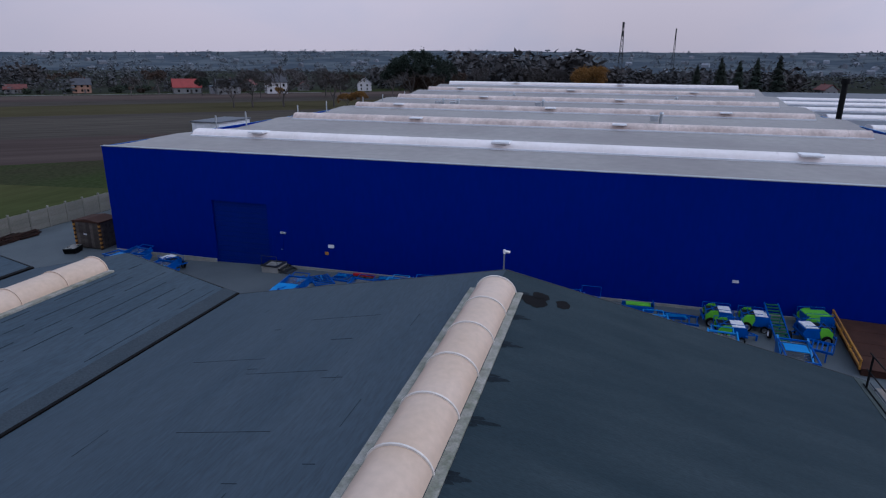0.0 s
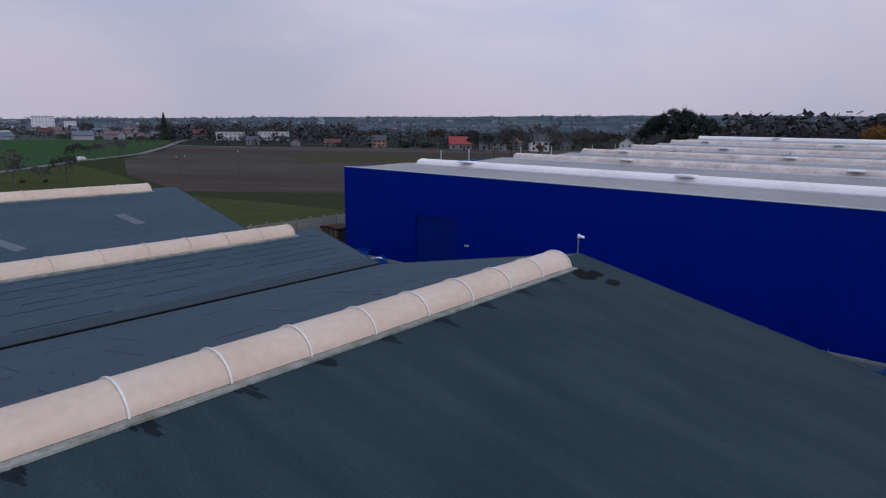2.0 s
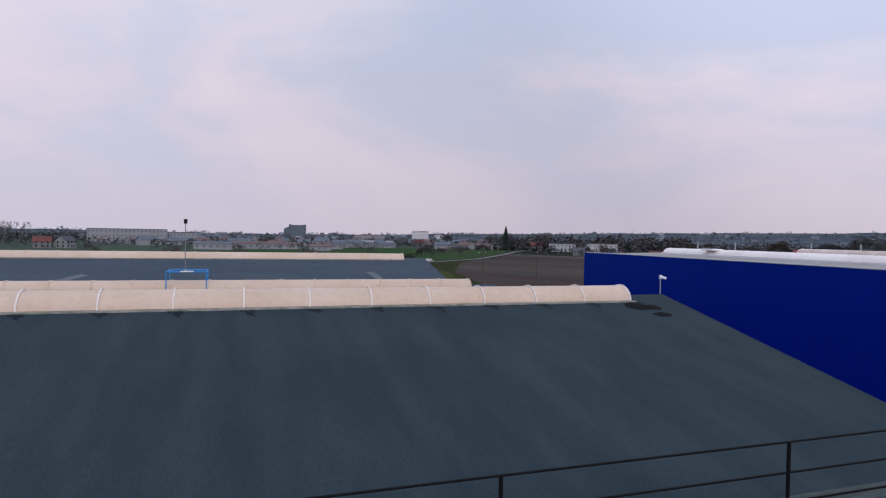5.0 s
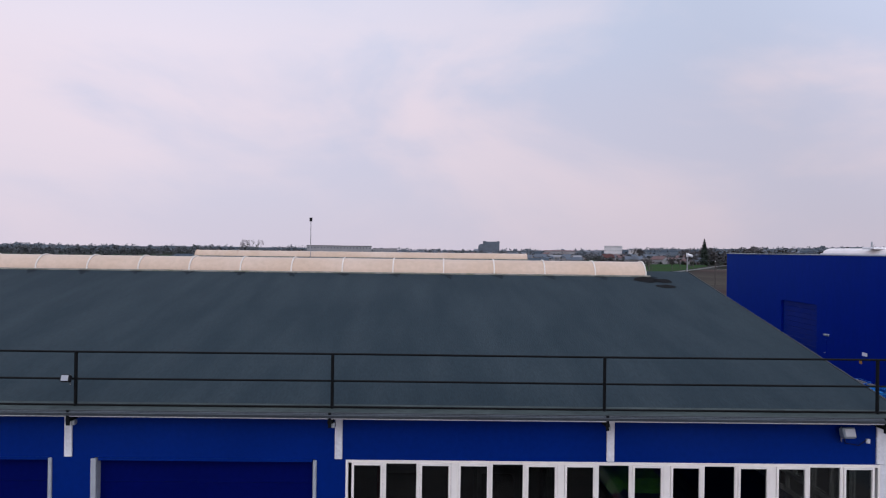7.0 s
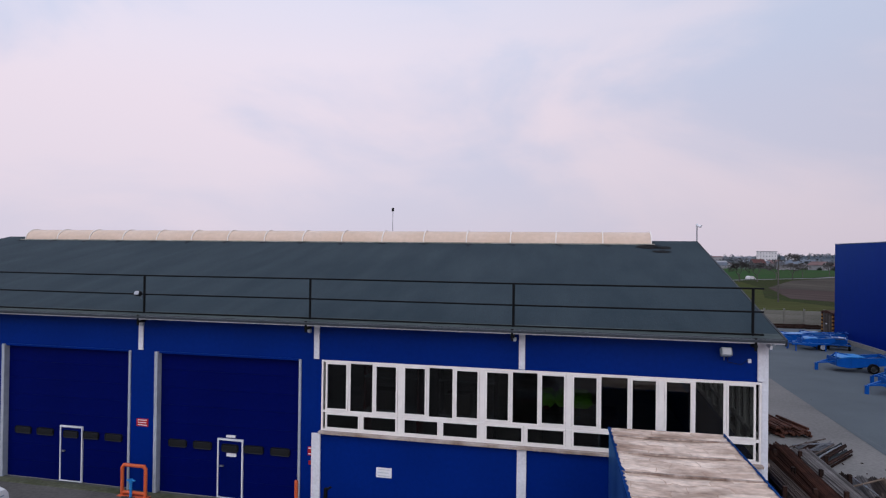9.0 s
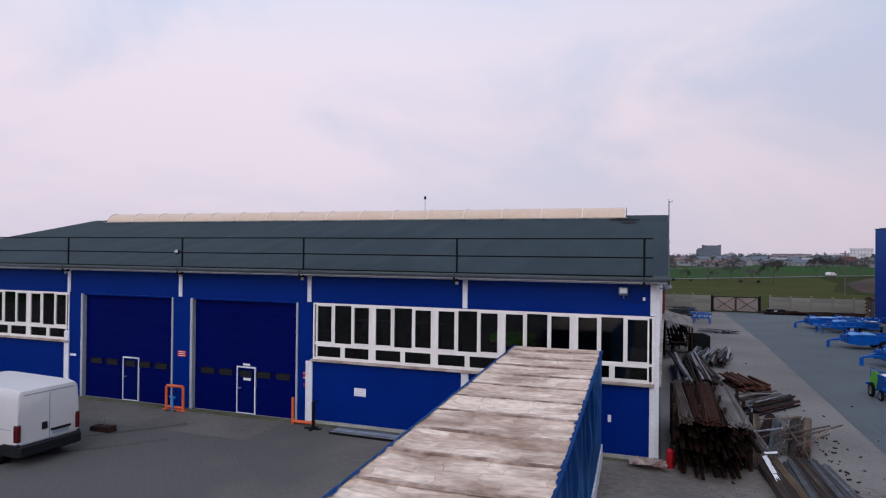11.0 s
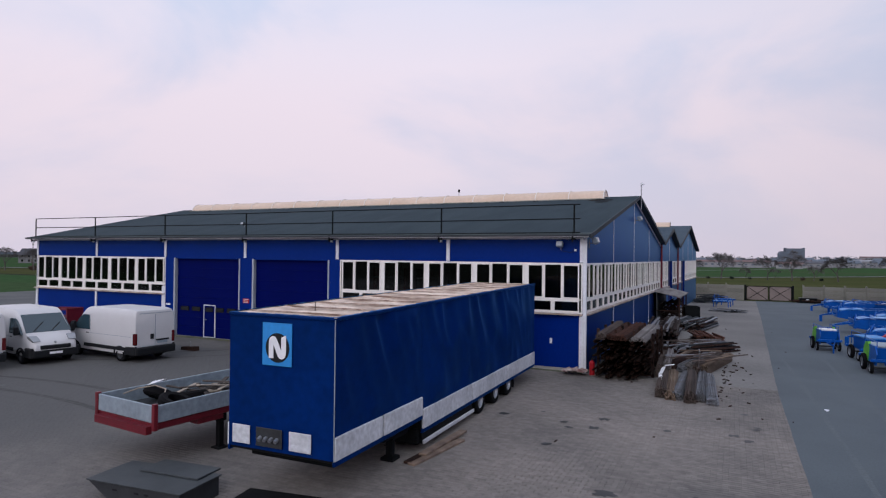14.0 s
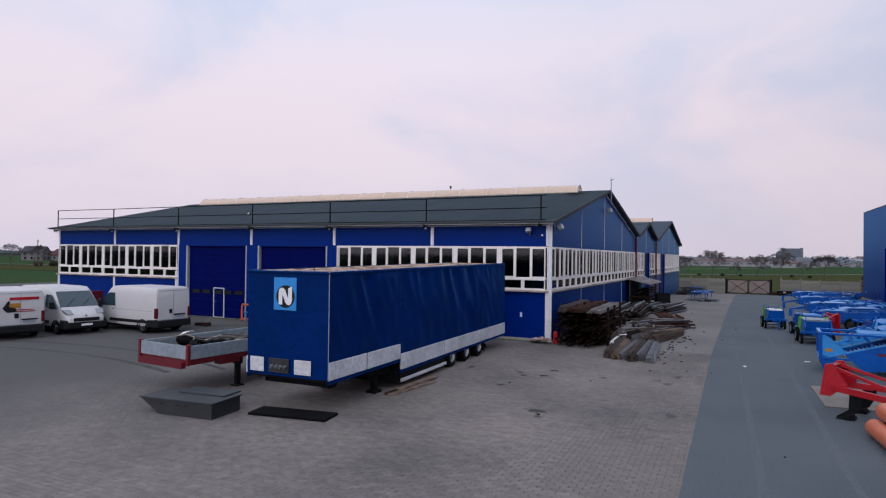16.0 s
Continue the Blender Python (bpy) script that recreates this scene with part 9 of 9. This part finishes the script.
def woods(name, vs, fs, material, label, category):
    me = bpy.data.meshes.new(name)
    me.from_pydata(vs, [], fs)
    me.materials.append(material)
    return tagged(new(name, me), label, category, kind="stuff")


# tall wood on the rise behind the works
vs, fs = [], []
for _ in range(420):
    a = radians(rw.uniform(-14, 24))
    d = rw.uniform(360, 520)
    h = rw.uniform(13, 21) * (1.25 if 4 < math.degrees(a) < 16 else 0.75)
    clump(vs, fs, d * math.cos(a), d * math.sin(a), -0.75, h, 46, 0.14, rw)
# gardens among the houses beyond the village road
for _ in range(1700):
    x, y = rw.uniform(160, 340), rw.uniform(60, 420)
    w = 0.75 * x + 0.66 * y
    if w < 350 or w > 470 or (y > 250 and w < 425 and rw.random() < 0.75) or rw.random() < 0.35:
        continue
    clump(vs, fs, x, y, -0.75, rw.choice((2.4, 3.2, 4.2, 7.5)) * rw.uniform(0.7, 1.2), 26, 0.19, rw)
for _ in range(190):
    a = radians(rw.uniform(50, 68))
    d = rw.uniform(500, 640)
    clump(vs, fs, d * math.cos(a), d * math.sin(a), -0.75, rw.uniform(6, 15), 40, 0.15, rw)
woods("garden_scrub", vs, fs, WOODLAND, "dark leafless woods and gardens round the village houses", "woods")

# hedgerows between the crop and the town, and belts further out
vs, fs = [], []
for b in range(150):
    a, d = rw.uniform(-0.75, 2.3), rw.uniform(520, 1000)
    ln, dirn, hgt = rw.uniform(40, 160), rw.uniform(-0.5, 0.5) + a + 1.57, rw.uniform(4, 9)
    for k in range(int(ln / 4.5)):
        x = d * math.cos(a) + math.cos(dirn) * (k * 4.5 - ln / 2) + rw.gauss(0, 3)
        y = d * math.sin(a) + math.sin(dirn) * (k * 4.5 - ln / 2) + rw.gauss(0, 3)
        clump(vs, fs, x, y, -0.75, hgt * rw.uniform(0.5, 1.3), 18, 0.19, rw)
for _ in range(300):
    y = rw.uniform(400, 560)
    x = y * rw.uniform(-0.45, 0.24)
    clump(vs, fs, x, y, -0.75, rw.choice((2.0, 2.8, 3.8, 6.0)) * rw.uniform(0.8, 1.2), 20, 0.18, rw)
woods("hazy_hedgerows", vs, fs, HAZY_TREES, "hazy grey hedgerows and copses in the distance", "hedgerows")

vs, fs, slope_houses = [], [], Shape()
for i in range(4200):
    a, u = rw.uniform(-0.75, 2.35), rw.random()
    d = Vector((math.cos(a), math.sin(a), 0))
    if u < 0.93 and noise.noise(Vector((d.x * 24, d.y * 24, u * 7))) < 0.02:
        continue
    r = 1000 + 1100 * u
    h = rw.uniform(8, 15) * (0.55 if u > 0.9 else 1.0)
    clump(vs, fs, d.x * r + rw.gauss(0, 6), d.y * r + rw.gauss(0, 6), hill_height(d, u) - 0.25 * h, h, 30, 0.20, rw)
woods("slope_woods", vs, fs, FAR_TREES, "bluish trees on the far hillsides, haze in their colour", "woods")
for i in range(170):
    a, u = rw.uniform(-0.6, 1.75), rw.uniform(0.02, 0.85)
    d = Vector((math.cos(a), math.sin(a), 0))
    r = 1000 + 1100 * u
    m = pose(d.x * r, d.y * r, hill_height(d, u) + 1.5, 0, 0, rw.uniform(0, 180))
    w, k, h = rw.uniform(3.5, 8), rw.uniform(3, 4.5), rw.uniform(2, 4)
    slope_houses.prism([(-k, -3), (k, -3), (k, h), (0, h + 2.6), (-k, h)], "x", -w, w, m)
cottages, tiles, slates = Shape(), Shape(), Shape()
for i in range(110):
    y = rw.uniform(470, 860)
    x = y * rw.uniform(-0.24, 0.42)
    m = pose(x, y, -0.8, 0, 0, rw.uniform(-40, 40) + 90 * (i % 2))
    w, k, h = rw.uniform(3.5, 7.5), rw.uniform(3, 4.6), rw.uniform(2.2, 4.6)
    cottages.prism([(-k, 0), (k, 0), (k, h), (0, h + 0.55 * k), (-k, h)], "x", -w, w, m)
    (slates if i % 2 == 0 else tiles).prism([(-k - 0.5, h - 0.1), (0, h + 0.62 * k + 0.1), (k + 0.5, h - 0.1), (k + 0.5, h - 0.35), (0, h + 0.62 * k - 0.15), (-k - 0.5, h - 0.35)], "x", -w - 0.4, w + 0.4, m)
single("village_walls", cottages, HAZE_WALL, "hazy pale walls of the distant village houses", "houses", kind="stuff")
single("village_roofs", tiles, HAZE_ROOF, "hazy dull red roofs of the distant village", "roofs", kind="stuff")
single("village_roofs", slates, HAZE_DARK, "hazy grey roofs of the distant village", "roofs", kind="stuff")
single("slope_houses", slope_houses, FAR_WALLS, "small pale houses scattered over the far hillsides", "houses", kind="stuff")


def lattice(name, x, y, h, w, label, material):
    t = thing(name, label, "mast", pose(x, y, 0))
    legs = [(-1, -1), (1, -1), (1, 1), (-1, 1)]
    for a, b in legs:
        part("leg", Shape().cyl((a * w, b * w, -1), (a * w * 0.25, b * w * 0.25, h), w * 0.14, 5), material, t)
    sh = Shape()
    n = 9
    for i in range(n):
        z0, z1 = h * i / n, h * (i + 1) / n
        k0, k1 = w * (1 - 0.75 * i / n), w * (1 - 0.75 * (i + 1) / n)
        for (a, b), (c, d) in zip(legs, legs[1:] + legs[:1]):
            sh.cyl((a * k0, b * k0, z0), (c * k1, d * k1, z1), w * 0.09, 4)
            sh.cyl((a * k1, b * k1, z1), (c * k1, d * k1, z1), w * 0.09, 4)
    part("bracing", sh, material, t)
    part("antennas", Shape().cyl((0, 0, h * 0.96), (0, 0, h * 1.06), w * 0.45, 8).cyl((w * 0.5, 0, h * 0.8), (w * 0.5, 0, h * 0.9), w * 0.3, 8), material, t)
    return t


lattice("radio_mast", 678, 8, 54, 2.6, "tall dark lattice radio mast on the horizon", DARK_METAL)
lattice("radio_mast", 976, -67, 62, 2.0, "thin far lattice mast on the horizon", DARK_METAL)
pole_src = thing("power_pole", "dark wooden power pole in the fields", "power pole")
part("pole", Shape().cyl((0, 0, 0), (0, 0, 8.2), 0.14, 8, 0.1), BARK, pole_src, "", 40)
part("cross_arm", Shape().soft_box(-0.9, 0.9, -0.06, 0.06, 7.6, 7.75, 0.01), BARK, pole_src)
part("insulator", Shape().cyl((-0.8, 0, 7.75), (-0.8, 0, 7.95), 0.05, 8).cyl((0.8, 0, 7.75), (0.8, 0, 7.95), 0.05, 8), WHITE_PLASTIC, pole_src)
plant([pole_src], [(33, 110, 1.0), (52, 122, 1.0), (-182, 86, 1.0)], "power poles in the fields")

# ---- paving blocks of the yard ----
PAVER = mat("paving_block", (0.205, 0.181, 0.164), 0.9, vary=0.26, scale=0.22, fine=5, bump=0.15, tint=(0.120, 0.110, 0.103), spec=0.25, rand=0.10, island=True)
PAVER_ONE = mat("paving_block_single", (0.205, 0.181, 0.164), 0.9, vary=0.26, scale=0.22, fine=5, bump=0.15, tint=(0.120, 0.110, 0.103), spec=0.25, rand=0.10)
# blocks darken unevenly westward: darker ground and vignette shade, both put into the colour
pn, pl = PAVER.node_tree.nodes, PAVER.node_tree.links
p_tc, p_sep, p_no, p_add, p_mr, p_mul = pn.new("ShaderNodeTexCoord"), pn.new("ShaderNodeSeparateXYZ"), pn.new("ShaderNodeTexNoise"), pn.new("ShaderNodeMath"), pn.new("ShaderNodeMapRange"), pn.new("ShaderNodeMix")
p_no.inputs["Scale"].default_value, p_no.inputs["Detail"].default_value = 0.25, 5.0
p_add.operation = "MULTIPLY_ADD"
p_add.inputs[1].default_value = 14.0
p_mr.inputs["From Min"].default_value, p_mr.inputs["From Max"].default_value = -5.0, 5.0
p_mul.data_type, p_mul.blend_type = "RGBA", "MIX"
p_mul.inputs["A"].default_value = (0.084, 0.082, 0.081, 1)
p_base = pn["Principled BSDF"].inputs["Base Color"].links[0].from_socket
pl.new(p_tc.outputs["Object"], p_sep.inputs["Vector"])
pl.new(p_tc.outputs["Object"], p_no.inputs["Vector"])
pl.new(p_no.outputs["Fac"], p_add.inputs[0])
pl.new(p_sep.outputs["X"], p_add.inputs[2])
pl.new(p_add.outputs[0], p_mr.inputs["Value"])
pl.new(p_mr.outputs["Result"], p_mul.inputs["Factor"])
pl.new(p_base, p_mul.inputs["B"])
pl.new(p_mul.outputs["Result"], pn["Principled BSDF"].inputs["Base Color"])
BL, BW = 0.24, 0.12


def block_rows(x0, x1, y0, y1):
    """Running-bond block corners (x, y), row by row."""
    for r in range(int(round((y1 - y0) / BW))):
        y = y0 + r * BW
        x = x0 + (BL / 2 if r % 2 else 0.0)
        while x + BL <= x1 + 0.001:
            yield x, y
            x += BL


part("joint_sand", rect(-25.5, 7.15, -23.9, -0.1, -0.0088), mat("joint_sand", (0.130, 0.122, 0.115), 0.95, vary=0.3, scale=0.5, fine=9, bump=0.1, spec=0.1), pavement, "grey sand in the paving joints")
near = (4.44, 7.08, -17.52, -14.16)
rp = random.Random(1234)
single_blocks = [Shape().add([(0.002, 0.002, -0.008), (BL - 0.002, 0.002, -0.008), (BL - 0.002, BW - 0.002, -0.008), (0.002, BW - 0.002, -0.008),
                              (0.006, 0.006, 0.004 + a), (BL - 0.006, 0.006, 0.004 + b), (BL - 0.006, BW - 0.006, 0.005 + a), (0.006, BW - 0.006, 0.004 + b)],
                             [(4, 5, 6, 7), (0, 1, 5, 4), (1, 2, 6, 5), (2, 3, 7, 6), (3, 0, 4, 7)]).mesh("paving_block", PAVER_ONE) for a, b in ((0, 0), (0.002, 0), (0, 0.002))]
vs, fs = [], []
for x, y in block_rows(-25.56, 7.40, -24.0, -0.1):
    if near[0] <= x < near[1] - 0.01 and near[2] <= y < near[3]:
        piece("paving_block", rp.choice(single_blocks), pavement, Matrix.Translation((x, y, 0)))
        continue
    if -2.2 < y + 0.5 and x < -13:
        continue
    a, b, c, d = (0.003 + 0.003 * rp.random() for _ in range(4))
    k = len(vs)
    vs += [(x + 0.002, y + 0.002, -0.008), (x + BL - 0.002, y + 0.002, -0.008), (x + BL - 0.002, y + BW - 0.002, -0.008), (x + 0.002, y + BW - 0.002, -0.008),
           (x + 0.006, y + 0.006, a), (x + BL - 0.006, y + 0.006, b), (x + BL - 0.006, y + BW - 0.006, c), (x + 0.006, y + BW - 0.006, d)]
    fs += [(k + 4, k + 5, k + 6, k + 7), (k, k + 1, k + 5, k + 4), (k + 1, k + 2, k + 6, k + 5), (k + 2, k + 3, k + 7, k + 6), (k + 3, k, k + 4, k + 7)]
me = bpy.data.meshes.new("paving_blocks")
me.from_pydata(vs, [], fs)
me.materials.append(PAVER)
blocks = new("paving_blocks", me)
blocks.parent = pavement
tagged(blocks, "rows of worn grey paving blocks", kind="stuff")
